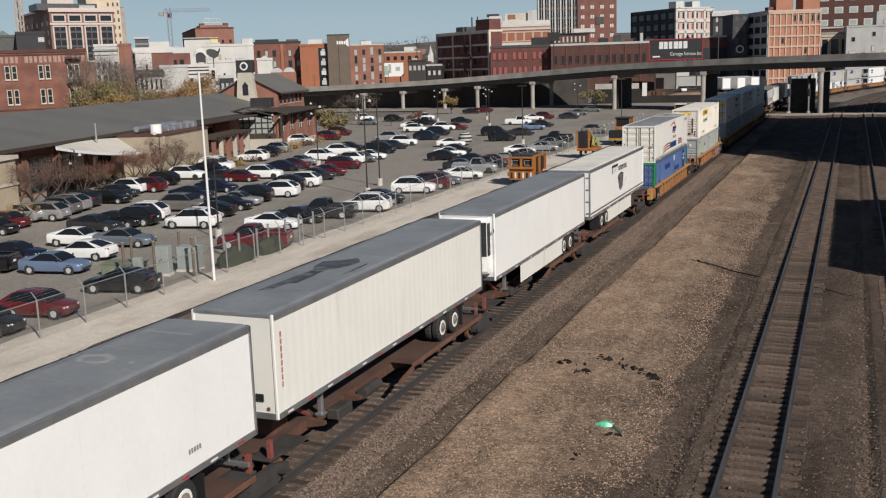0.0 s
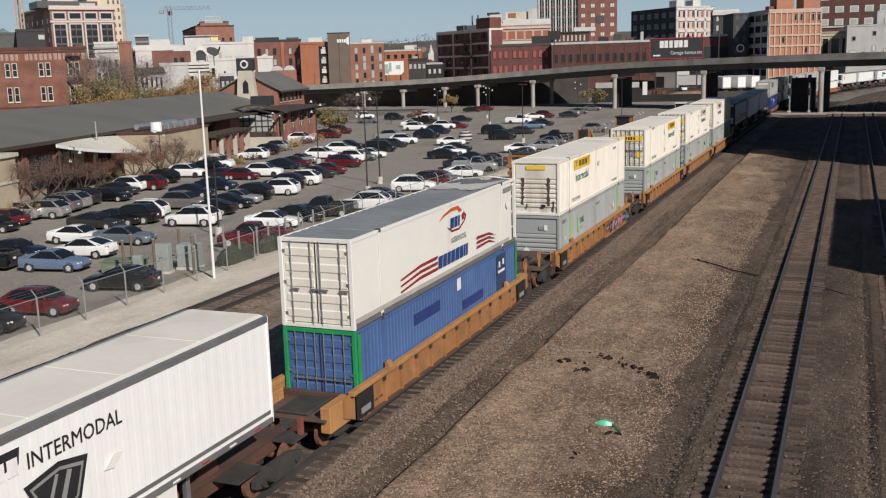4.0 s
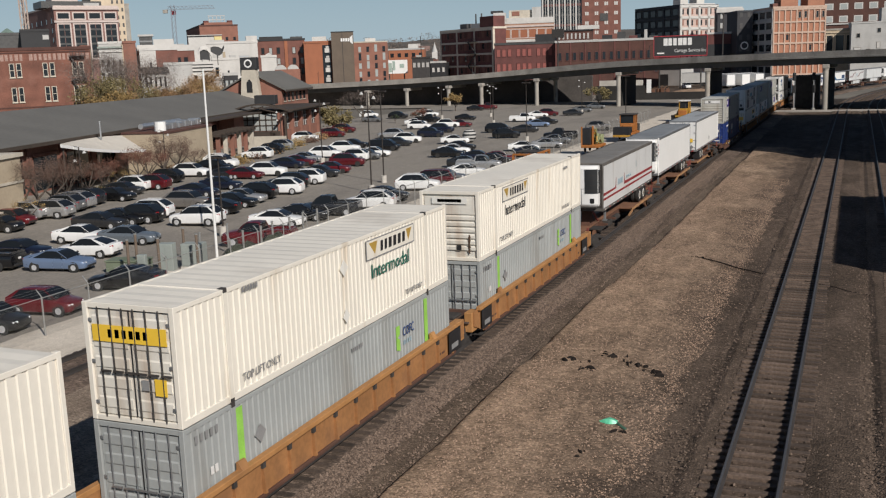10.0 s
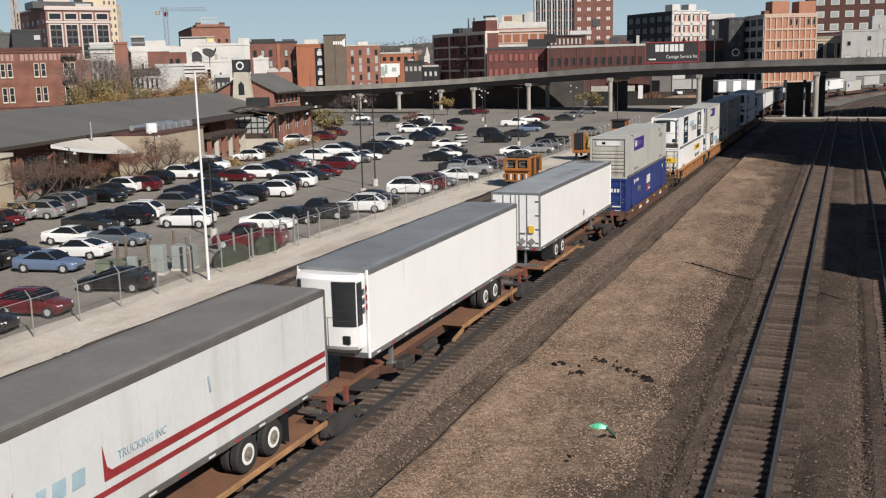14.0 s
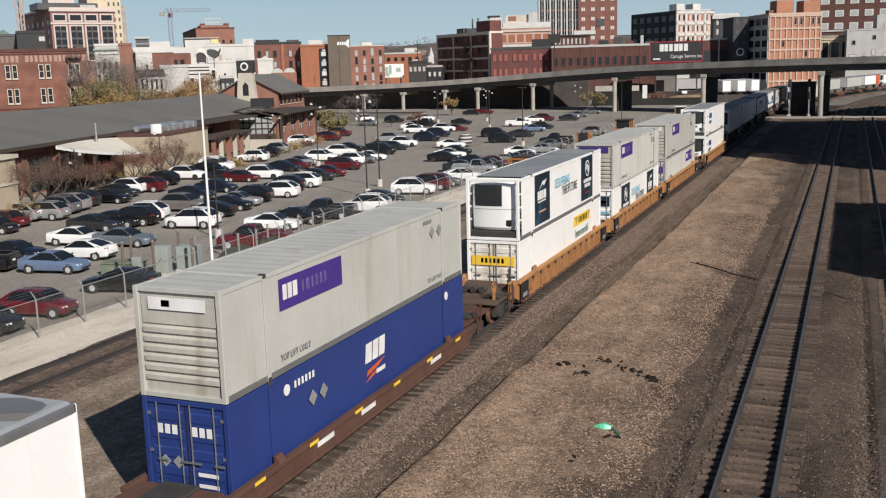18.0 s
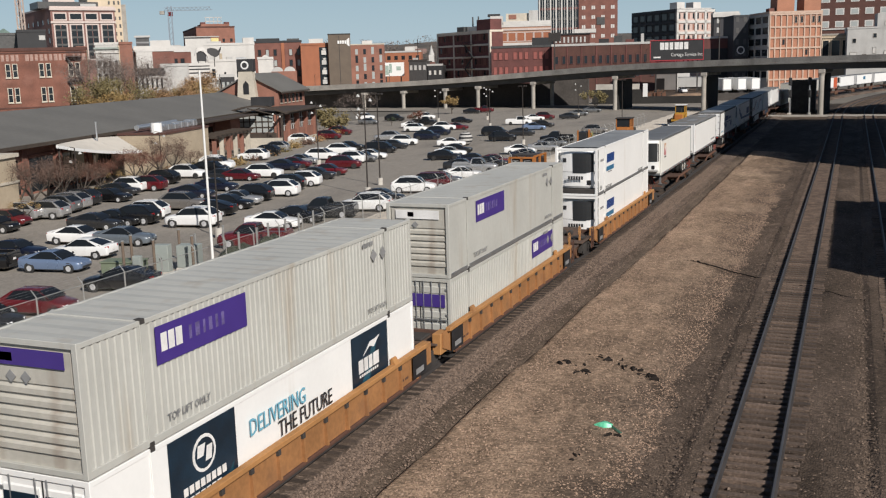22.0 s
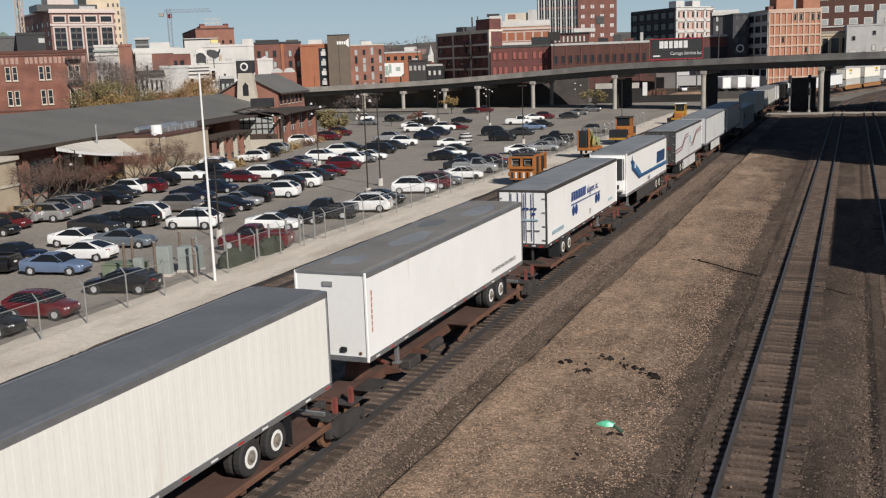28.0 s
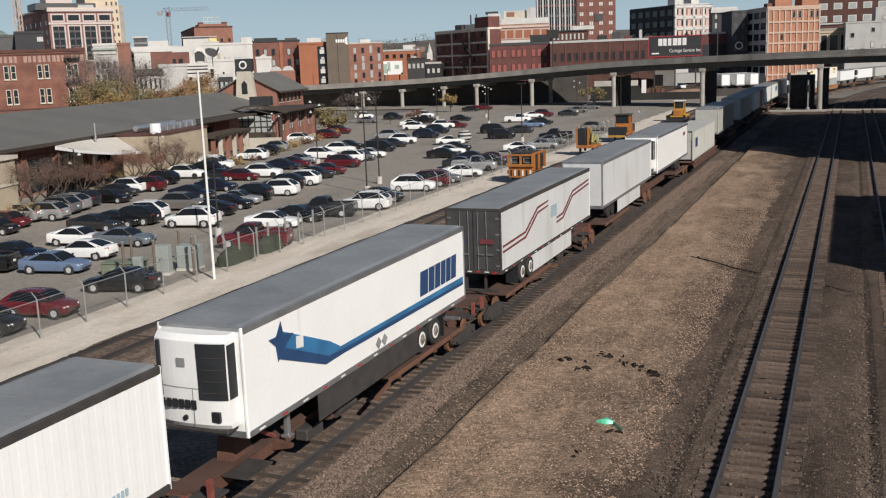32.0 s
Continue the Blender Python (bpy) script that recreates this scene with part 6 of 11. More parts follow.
for k, (c, kind, colour, load) in enumerate(TRAIN):
    FINE[0] = k < 22
    lo = TRAIN[k - 1][0] if k else c - 19
    hi = TRAIN[k + 1][0] if k + 1 < len(TRAIN) else c + 19
    near, far = (lo - c) / 2 + 0.35, (hi - c) / 2 - 0.35
    if kind.startswith("well"):
        car = well_car("orange-yellow double-stack well car with ribbed sides" if colour is TTX else "brown well car with low ribbed sides", near, far, colour, kind.endswith("graffiti"))
    else:
        car = spine_car("rust-brown spine car with a trailer hitch and wheel deck" if colour is BROWN else "rusty orange-brown spine car with a trailer hitch", near, far, colour if colour is BROWN else RUSTO, load.get("rear_near", False))
    # trucks: one of its own at each end, or one shared at an articulated joint
    bogie(car, near + (1.6 if c - lo > 20.5 else -0.35))
    if hi - c > 20.5:
        bogie(car, far - 1.6)
    MOVERS.append((car, c, 0.0))
    if isinstance(load, dict):
        MOVERS.append((trailer(**load), c, 0.0))
    else:
        for j, spec in enumerate(load[1:]):
            MOVERS.append((container(**spec), c, 1.05 if load[0] == "raised" else 0.36 + 2.895 * j))


FINE[0] = True


def travel(t):
    return 12.85 * t - 0.0208 * t * t


def on_track(d, z):
    a, b = along(d - 6.5, *TRACKS["train"]), along(d + 6.5, *TRACKS["train"])
    return pose((a[0] + b[0]) / 2, (a[1] + b[1]) / 2, z, 0, 0, -math.degrees(math.atan2(b[0] - a[0], b[1] - a[1])))


def motions():
    for ob, c, z in MOVERS:
        walk(ob, [(t, on_track(c - travel(t), z)) for t in range(0, 33)])


def stone_mat(name, a, b):
    """Every loose piece of a mesh takes its own shade."""
    m = bpy.data.materials.new(name)
    m.use_nodes = True
    nt = m.node_tree
    ge = nt.nodes.new("ShaderNodeNewGeometry")
    r = nt.nodes.new("ShaderNodeValToRGB")
    r.color_ramp.elements[0].color, r.color_ramp.elements[1].color = (*a, 1), (*b, 1)
    nt.links.new(ge.outputs["Random Per Island"], r.inputs[0])
    nt.links.new(r.outputs[0], nt.nodes["Principled BSDF"].inputs["Base Color"])
    nt.nodes["Principled BSDF"].inputs["Roughness"].default_value = 0.95
    return m


# ---- viaduct across the tracks ----
CONCRETE = mat("weathered concrete", (0.35, 0.325, 0.29), 0.9, var=0.2, scale=0.3, fine=3, dirt=(0.12, 0.11, 0.10), dirt_amount=0.25, dirt_scale=0.2, streak=True, bump=0.1)
CONCRETE_L = mat("pale concrete", (0.52, 0.49, 0.44), 0.9, var=0.14, scale=0.4, fine=4, dirt=(0.26, 0.24, 0.21), dirt_amount=0.2, dirt_scale=0.3, streak=True)
GIRDER = mat("dark girder paint", (0.085, 0.08, 0.072), 0.75, var=0.2, scale=0.5)
# Both wall colours are darkened to carry the deep shade under the deck.
WALLK = mat("concrete with painted shade", (0.03, 0.028, 0.026), 0.95, var=0.3, scale=0.3, fine=2)
WALLD = mat("dark retaining wall", (0.085, 0.075, 0.068), 0.9, var=0.25, scale=0.3, fine=2)
SPINE = [(-172, 254, 5.4), (-140, 252, 6.1), (-109, 248, 7.0), (-91, 245, 7.8), (-75, 241, 8.7), (-52, 231, 9.9), (-28, 218.5, 10.5), (-5, 206, 10.8), (22, 193, 10.9), (70, 172, 10.9), (130, 145, 10.9)]


def spine_at(x):
    pts = SPINE
    for i in range(len(pts) - 1):
        if pts[i][0] <= x <= pts[i + 1][0]:
            f = (x - pts[i][0]) / (pts[i + 1][0] - pts[i][0])
            p0, p1, p2, p3 = pts[max(0, i - 1)], pts[i], pts[i + 1], pts[min(len(pts) - 1, i + 2)]
            out = [x]
            for k in (1, 2):
                m1 = (p2[k] - p0[k]) / (p2[0] - p0[0]) * (p2[0] - p1[0])
                m2 = (p3[k] - p1[k]) / (p3[0] - p1[0]) * (p2[0] - p1[0])
                out.append((2 * f**3 - 3 * f**2 + 1) * p1[k] + (f**3 - 2 * f**2 + f) * m1 + (-2 * f**3 + 3 * f**2) * p2[k] + (f**3 - f**2) * m2)
            return out
    return list(pts[-1])


def deck_sweep(profile, x0=-172, x1=128, step=4):
    """A profile of (metres behind the near edge, metres under the parapet top) along the viaduct."""
    rows = []
    x = x0
    while x <= x1:
        a, b = spine_at(max(x0, x - 0.5)), spine_at(min(x1, x + 0.5))
        d = Vector((b[0] - a[0], b[1] - a[1])).normalized()
        n = Vector((-d.y, d.x))
        c = spine_at(x)
        rows.append([(c[0] + n.x * o, c[1] + n.y * o, c[2] + z) for o, z in profile])
        x += step
    g = Geo()
    n = len(profile)
    g.add([p for r in rows for p in r], [(k * n + i, k * n + (i + 1) % n, (k + 1) * n + (i + 1) % n, (k + 1) * n + i) for k in range(len(rows) - 1) for i in range(n)])
    return g


PIERC = mat("weathered pier concrete", (0.37, 0.345, 0.305), 0.9, var=0.16, scale=0.4, fine=4, dirt=(0.2, 0.185, 0.16), dirt_amount=0.3, dirt_scale=0.3, streak=True)
bridge = thing("viaduct", "long curved grey concrete road viaduct over the tracks and car park", "bridge", kind="structure")
part("parapet", deck_sweep([(0, -0.95), (0, 0), (0.3, 0), (0.3, -0.95)]), CONCRETE, bridge)
part("parapet", deck_sweep([(13.7, -0.95), (13.7, 0), (14, 0), (14, -0.95)]), CONCRETE, bridge)
part("deck", deck_sweep([(-0.15, -1.3), (-0.15, -0.97), (14.15, -0.97), (14.15, -1.3)]), CONCRETE, bridge)
for o in (1.0, 4.0, 7.0, 10.0, 13.0):
    part("girder", deck_sweep([(o - 0.2, -2.5), (o - 0.2, -1.31), (o + 0.2, -1.31), (o + 0.2, -2.5)]), GIRDER, bridge)
# Unseen rear slab and its piers, added to widen the viaduct's shadow.
part("deck", deck_sweep([(14.2, -1.35), (14.2, -1.0), (36, -1.0), (36, -1.35)], 1, 128), CONCRETE, bridge)
for x in (20, 46, 76):
    c = spine_at(x)
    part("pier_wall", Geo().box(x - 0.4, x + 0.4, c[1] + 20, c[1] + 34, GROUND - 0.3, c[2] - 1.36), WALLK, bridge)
for x in (-125.5, -112.7, -99.7, -89.8, -73.6, -50.8, -29.3, -5.6, 16, 42):
    c = spine_at(x)
    h = c[2] - 2.5
    for o in (-0.25,) if x > -60 else (-0.1, 12.8):
        px, py = x + 0.09 * o, c[1] + o
        pier = part("pier", Geo().bar((px, py, GROUND - 0.3), (px, py, h - 0.9), 0.5, 16), PIERC, bridge, smooth=True)
        part("capital", Geo().bar((px, py, h - 1.2), (px, py, h - 0.75), 0.5, 16, 0.62), PIERC, pier, smooth=True)
    if x > -60:
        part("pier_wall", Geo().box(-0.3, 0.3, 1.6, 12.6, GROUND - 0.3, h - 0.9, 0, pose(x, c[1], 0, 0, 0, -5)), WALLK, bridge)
    part("pier_cap", Geo().box(-0.6, 0.6, -0.8, 13.7, h - 0.7, h, 0.05, pose(x, c[1], 0, 0, 0, -5)), CONCRETE, bridge)
for x in range(-150, 60, 26):
    c = spine_at(x)
    lamp = part("bridge_lamp", Geo().bar((x, c[1] + 13.9, c[2] - 0.5), (x, c[1] + 13.9, c[2] + 3.2), 0.06, 6), DARK, bridge)
    part("lamp_arm", Geo().bar((x, c[1] + 13.9, c[2] + 3.2), (x + 0.9, c[1] + 13.2, c[2] + 3.4), 0.04, 5), DARK, lamp)
for x, y, h, head in ((-28.1, 233.5, 11.5, 0.25), (-72.3, 255.5, 9.5, 1.6)):
    mast = part("lamp_mast", Geo().bar((x, y, 8.0), (x, y, 8.0 + h), 0.13, 8), DARK, bridge)
    part("mast_head", Geo().box(x - head, x + head, y - 0.2, y + 0.2, 8.0 + h - head * 0.8, 8.0 + h + head * 0.6), DARK, mast)
wall = part("retaining_wall", Geo().box(-170, -79, 256, 257, GROUND - 0.5, 5.6), WALLD)
tagged(wall, "dark retaining wall behind the viaduct columns", "wall", "", "structure")
wall = part("retaining_wall", Geo().box(-79, -64, 258, 259, GROUND - 0.5, 6.4), WALLD)
tagged(wall, "dark retaining wall under the viaduct", "wall", "", "structure")
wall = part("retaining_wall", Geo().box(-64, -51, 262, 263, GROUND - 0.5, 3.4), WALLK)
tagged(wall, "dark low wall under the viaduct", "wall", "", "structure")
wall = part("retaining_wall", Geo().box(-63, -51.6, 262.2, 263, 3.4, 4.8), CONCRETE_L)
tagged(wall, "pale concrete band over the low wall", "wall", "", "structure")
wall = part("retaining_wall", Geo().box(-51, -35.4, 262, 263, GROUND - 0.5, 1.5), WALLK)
tagged(wall, "dark low wall that holds the yard terrace", "wall", "", "structure")
grid_sheet("ground", -64, -35.4, 263, 345, 24, 50, 1.4, 0.08, 0.3, DIRT, "brown earth terrace of the yard beyond the viaduct", seed=15.0)
wall = part("retaining_wall", Geo().box(-35.4, -12, 276, 277, GROUND - 0.5, 1.6), WALLD)
tagged(wall, "dark low wall beyond the viaduct", "wall", "", "structure")
apron = part("concrete_apron", Geo().box(-15.5, 9, 199.6, 200.6, -0.4, 0.02, 0.06), CONCRETE)
tagged(apron, "pale concrete kerb wall across the tracks under the viaduct", "kerb", "", "structure")
grid_sheet("pavement", -180, -12, 236, 330, 20, 12, GROUND + 0.02, 0.02, 0.1, ASPHALT, "worn asphalt beyond the car park", "pavement", 5.0)

# ---- building beyond the picture on the right: it shades the tracks ----
# Unseen shadow casters; their walls are dark to keep bounce off the shade.
DARKB = mat("dark brick, low bounce", (0.075, 0.05, 0.04), 0.95, var=0.25, scale=0.4, fine=5)
shade = part("neighbour_building", Geo().box(12.5, 45, 101.6, 161.4, -0.5, 33), DARKB)
tagged(shade, "plain tall building beside the tracks that shades them", "building")
shade = part("neighbour_annex", Geo().box(12.5, 30, 47.0, 74.0, -0.5, 11.2), DARKB)
tagged(shade, "plain low annex beside the tracks", "building")

# ---- freight house ----
BRICK_O = mat("orange-red brick", (0.27, 0.125, 0.09), 0.9, var=0.16, scale=0.4, fine=5, dirt=(0.22, 0.10, 0.07), dirt_amount=0.2, dirt_scale=0.3, bump=0.15)
BRICK_R = mat("red brick", (0.20, 0.088, 0.068), 0.9, var=0.18, scale=0.4, fine=5, dirt=(0.17, 0.075, 0.055), dirt_amount=0.2, dirt_scale=0.3, bump=0.15)
BRICK_D = mat("dark brown brick", (0.1, 0.046, 0.036), 0.9, var=0.2, scale=0.4, fine=4, bump=0.1)
BRICK_M = mat("maroon brick", (0.145, 0.056, 0.05), 0.9, var=0.2, scale=0.4, fine=4, bump=0.1)
STONEW = mat("limestone", (0.52, 0.47, 0.39), 0.85, var=0.12, scale=0.4, fine=3, dirt=(0.3, 0.26, 0.21), dirt_amount=0.18, dirt_scale=0.3, streak=True)
TANW = mat("tan rendered wall", (0.42, 0.345, 0.25), 0.9, var=0.1, scale=0.4, fine=4, dirt=(0.28, 0.22, 0.16), dirt_amount=0.2, dirt_scale=0.25, streak=True)
ROOFGREY = mat("grey-green roofing", (0.132, 0.128, 0.118), 0.85, var=0.1, scale=0.15, fine=2, dirt=(0.1, 0.096, 0.088), dirt_amount=0.2, dirt_scale=0.12)
TIMBER = mat("dark timber", (0.06, 0.045, 0.035), 0.8, var=0.2)
PANE = glass_mat("dark window glass", (0.02, 0.024, 0.028), 0.08)
PANE_L = glass_mat("pale window blind glass", (0.36, 0.38, 0.37), 0.15)
WHITEW = mat("white rendered wall", (0.57, 0.55, 0.52), 0.85, var=0.08, scale=0.3, fine=3, dirt=(0.45, 0.43, 0.4), dirt_amount=0.18, dirt_scale=0.25, streak=True)
LGREYW = mat("light grey wall", (0.47, 0.46, 0.44), 0.85, var=0.1, scale=0.3, fine=3, dirt=(0.33, 0.31, 0.29), dirt_amount=0.18, dirt_scale=0.25, streak=True)
BLACKW = mat("black cladding", (0.03, 0.03, 0.032), 0.7, var=0.2, scale=0.5)
BEIGEW = mat("beige stone cladding", (0.60, 0.49, 0.36), 0.85, var=0.1, scale=0.3)
CANVAS = mat("cream canvas", (0.66, 0.61, 0.53), 0.8, var=0.06, scale=0.5)
DEPOT = Matrix(((0.9711, -0.2385, 0, -90.0), (0.2385, 0.9711, 0, 136.0), (0, 0, 1, GROUND), (0, 0, 0, 1)))   # local x out of the facade towards the car park, y along it
fh = thing("freight_house", "long low brick freight house with grey gabled roof and arched bays", "building", m=DEPOT)
part("wall", Geo().box(-17, 0, -110, 36, -0.2, 5.0), BRICK_O, fh)
part("roof_slope", Geo().add([(1.2, -112, 4.95), (1.2, 12, 4.95), (-9, 34, 7.6), (-9, -112, 7.6), (1.2, -112, 5.15), (1.2, 12, 5.15), (-9, 34, 7.85), (-9, -112, 7.85)],
                             [(0, 3, 2, 1), (4, 5, 6, 7), (0, 1, 5, 4), (1, 2, 6, 5), (2, 3, 7, 6), (3, 0, 4, 7)]), ROOFGREY, fh)
part("roof_slope", Geo().prism([(-19.2, 4.95), (-19.2, 5.15), (-9, 7.85), (-9, 7.6)], "y", -112, 34), ROOFGREY, fh)
part("fascia", Geo().box(1.1, 1.25, -112, 12, 4.75, 5.1), TIMBER, fh)
for k in range(22):
    a = -108 + k * 6.4
    pil = part("pilaster", Geo().box(0.0, 0.25, a - 0.4, a + 0.4, 0, 4.7), BRICK_R, fh)
    if k < 21:
        w = part("door_bay", Geo().box(0.01, 0.06, a + 1.0, a + 5.4, 0.3, 3.6), PANE, fh)
        part("arch", Geo().box(0.02, 0.16, a + 0.8, a + 5.6, 3.6, 3.95), BRICK_R, w)
        for q in (2,):
            part("mullion", Geo().box(0.06, 0.12, a + 1.0 + q * 1.1 - 0.04, a + 1.0 + q * 1.1 + 0.04, 0.3, 3.6), TIMBER, w)

# taller hall with its gable and stone bell turret towards the near end
hall = thing("gabled_hall", "taller brick hall with dark gabled roof and stone bell gable", "building", m=DEPOT)
HC = -4.1
part("wall", Geo().box(HC - 5.2, HC + 5.2, 15.8, 32, -0.2, 7.9), BRICK_O, hall)
part("gable_wall", Geo().prism([(HC - 5.2, 7.9), (HC + 5.2, 7.9), (HC, 10.5)], "y", 15.8, 32), BRICK_O, hall)
for s in (-1, 1):
    part("roof_slope", Geo().prism([(HC + s * 6.1, 7.5), (HC + s * 6.1, 7.75), (HC, 10.95), (HC, 10.65)], "y", 15.3, 32.6), ROOFGREY, hall)
part("eave_board", Geo().box(HC + 6.0, HC + 6.15, 15.3, 32.6, 7.35, 7.6), TIMBER, hall)
for k in range(6):
    y = 16.9 + k * 2.4
    w = part("window", Geo().box(HC + 5.2, HC + 5.26, y, y + 1.1, 5.7, 7.1), PANE, hall)
    part("sill", Geo().box(HC + 5.2, HC + 5.34, y - 0.1, y + 1.2, 5.55, 5.7), STONEW, w)
bell = part("bell_gable", Geo().prism([(HC - 1.75, 6.0), (HC + 1.75, 6.0), (HC + 1.25, 11.3), (HC - 1.25, 11.3)], "y", 14.3, 15.6), STONEW, hall, "stone bell gable with dark opening")
part("bell_opening", Geo().prism([(HC - 0.5, 7.4), (HC + 0.5, 7.4), (HC + 0.5, 9.1), (HC, 9.7), (HC - 0.5, 9.1)], "y", 14.23, 14.32), BLACKP, bell)
part("sign_box", Geo().box(HC - 1.45, HC + 1.45, 14.2, 15.7, 11.3, 13.4, 0.05), BLACKW, bell)
part("sign_oval", Geo().disc((HC, 14.18, 12.35), (0, 1, 0), 0.72, 0.05, 16), TAPE_W, bell)
part("sign_oval_core", Geo().disc((HC, 14.15, 12.35), (0, 1, 0), 0.45, 0.06, 16), BLACKW, bell)

# glazed dining porch with curved dark canopy
porch = thing("dining_porch", "glazed brick porch with curved dark timber canopy", "building", m=DEPOT)
part("base_wall", Geo().box(0.3, 7.2, -4, 17.5, -0.2, 1.9), BRICK_O, porch)
part("brick_block", Geo().box(0.2, 2.6, -12.5, -8.5, -0.2, 4.7), BRICK_O, porch)
glz = part("glazing", Geo().box(0.6, 6.6, -4.05, -3.95, 1.95, 4.5), PANE_L, porch, "pale gridded glazed end wall")
for q in range(1, 6):
    part("mullion", Geo().box(0.55 + q * 1.0, 0.69 + q * 1.0, -4.15, -4.05, 1.95, 4.5), TIMBER, glz)
for z in (2.75, 3.62):
    part("transom", Geo().box(0.6, 6.6, -4.15, -4.05, z - 0.07, z + 0.07), TIMBER, glz)
part("rail_band", Geo().box(0.2, 7.0, -4.7, -4.6, 0.9, 1.9), TIMBER, porch)
part("pier", Geo().box(-0.4, 0.5, -4.4, -3.5, 0, 4.7, 0.03), BRICK_O, porch)
for k in range(5):
    y = -3.9 + k * 4.95
    part("pier", Geo().box(6.55, 7.5, y - 0.45, y + 0.45, 0, 4.7, 0.03), BRICK_O, porch)
    if k < 4:
        g = part("glazing", Geo().box(6.75, 6.85, y + 0.45, y + 4.5, 1.95, 4.45), PANE, porch)
        for q in range(1, 4):
            part("mullion", Geo().box(6.85, 6.95, y + q * 1.24 - 0.06, y + q * 1.24 + 0.06, 1.95, 4.45), LGREYW, g)
        for z in (2.75, 3.6):
            part("transom", Geo().box(6.85, 6.95, y + 0.45, y + 4.5, z - 0.05, z + 0.05), LGREYW, g)
arc = [(-1.4 + 10.2 * i / 12, 4.75 + 1.15 * math.sin(math.pi * i / 12)) for i in range(13)]
part("canopy", Geo().prism(arc + [(x, z + 0.25) for x, z in arc[::-1]], "y", -5.0, -3.4), TIMBER, porch, "curved dark canopy")
part("canopy", Geo().box(0.0, 8.8, -3.4, 19, 4.85, 5.15, 0.03), TIMBER, porch)
part("canopy", Geo().box(0.0, 4.4, -33, -5.0, 4.7, 4.95, 0.03), TIMBER, porch)
part("canopy_beam", Geo().box(8.0, 8.25, -7, 19, 4.55, 4.85), TIMBER, porch)
for s in (-1, 1):
    part("truss_bar", Geo().bar((3.6 + s * 3.2, -4.8, 4.7), (3.6 - s * 1.0, -4.8, 5.7), 0.1, 6), TIMBER, porch)
for x in (-0.6, 8.0):
    part("post", Geo().box(x - 0.15, x + 0.15, -4.95, -4.7, 0, 4.8), TIMBER, porch)
part("awning_box", Geo().box(3.0, 6.3, -4.2, -2.6, 6.0, 7.4, 0.05), BLACKW, porch)
part("terrace_wall", Geo().box(4.5, 10.9, -14.4, -14.0, -0.2, 1.8), STONEW, porch)
part("terrace_wall", Geo().box(10.5, 10.9, -14, 18, -0.2, 1.0), STONEW, porch)
pergola = thing("pergola", "dark timber pergola on pale stone posts beside the porch", "pergola", m=DEPOT)
part("beam", Geo().box(6.4, 7.4, -31, -17, 3.0, 3.35, 0.02), TIMBER, pergola)
for k in range(6):
    part("post", Geo().box(6.6, 7.1, -30.6 + k * 2.6, -30.1 + k * 2.6, 0, 3.0, 0.03), STONEW if k % 2 else BRICK_O, pergola)
for k in range(9):
    part("rafter", Geo().box(4.6, 7.8, -30.5 + k * 1.6, -30.3 + k * 1.6, 3.35, 3.5), TIMBER, pergola)

# tan annex with pipes and vents, and a cream canvas canopy
annex = thing("tan_annex", "low tan rendered annex with roof pipes against the freight house", "building", m=DEPOT)
part("wall", Geo().box(0.3, 7.0, -45.5, -32.5, -0.2, 4.6), TANW, annex)
part("parapet", Geo().box(0.2, 7.1, -45.6, -32.4, 4.6, 4.85), BRICK_D, annex)
for k in range(6):
    part("roof_unit", Geo().box(4.4, 5.8, -43.5 + k * 1.9, -42.3 + k * 1.9, 4.85, 5.5 + 0.15 * (k % 2), 0.08), ALU, annex)
part("duct", Geo().bar((3.4, -45, 5.4), (3.4, -34, 5.4), 0.32, 10), ALU, annex)
part("tank", Geo().bar((5.6, -44.6, 4.85), (5.6, -44.6, 5.9), 0.65, 12), WHITE, annex)
canopy = thing("canvas_canopy", "cream curved canvas canopy on posts beside the annex", "canopy", m=DEPOT)
rows = []
for i in range(9):
    f = i / 8
    back, front = (1.5, -59.5 + 13.5 * f, 4.72 + 0.5 * f - 0.68 * f * f), (6.5, -68.3 + 17.3 * f, 5.25 - 3.0 * f + 1.0 * f * f)
    rows.append([back, front, (front[0], front[1], front[2] - 0.12), (back[0], back[1], back[2] - 0.12)])
part("roof", Geo().loft(rows), CANVAS, canopy)
part("front_edge", Geo().loft([[(r[1][0] + 0.02, r[1][1], r[1][2] + 0.06), (r[1][0] + 0.16, r[1][1], r[1][2] + 0.06), (r[1][0] + 0.16, r[1][1], r[1][2] - 0.22), (r[1][0] + 0.02, r[1][1], r[1][2] - 0.22)] for r in rows]), WHITE, canopy)
for y, x, h in ((-67.6, 6.35, 4.9), (-61, 6.35, 3.95), (-55, 6.35, 3.3), (-57.5, 1.9, 4.55), (-50, 1.9, 4.6)):
    part("post", Geo().bar((x, y, 0), (x, y, h), 0.09, 8), TIMBER, canopy)
part("flue", Geo().bar((2.6, -53.0, 4.6), (2.6, -53.0, 6.6), 0.1, 8), ALU, canopy)
stub = thing("corner_building", "tan stone corner building with low stone wall", "building", m=DEPOT)
part("wall", Geo().box(0.3, 8.6, -112, -78.4, -0.2, 5.2), TANW, stub)
part("cornice", Geo().box(0.2, 8.8, -112, -78.2, 5.2, 5.5), STONEW, stub)
part("string_course", Geo().box(8.6, 8.7, -112, -78.3, 3.1, 3.3), STONEW, stub)
part("low_wall", Geo().box(8.6, 9.1, -100, -76.5, -0.2, 1.2), STONEW, stub)
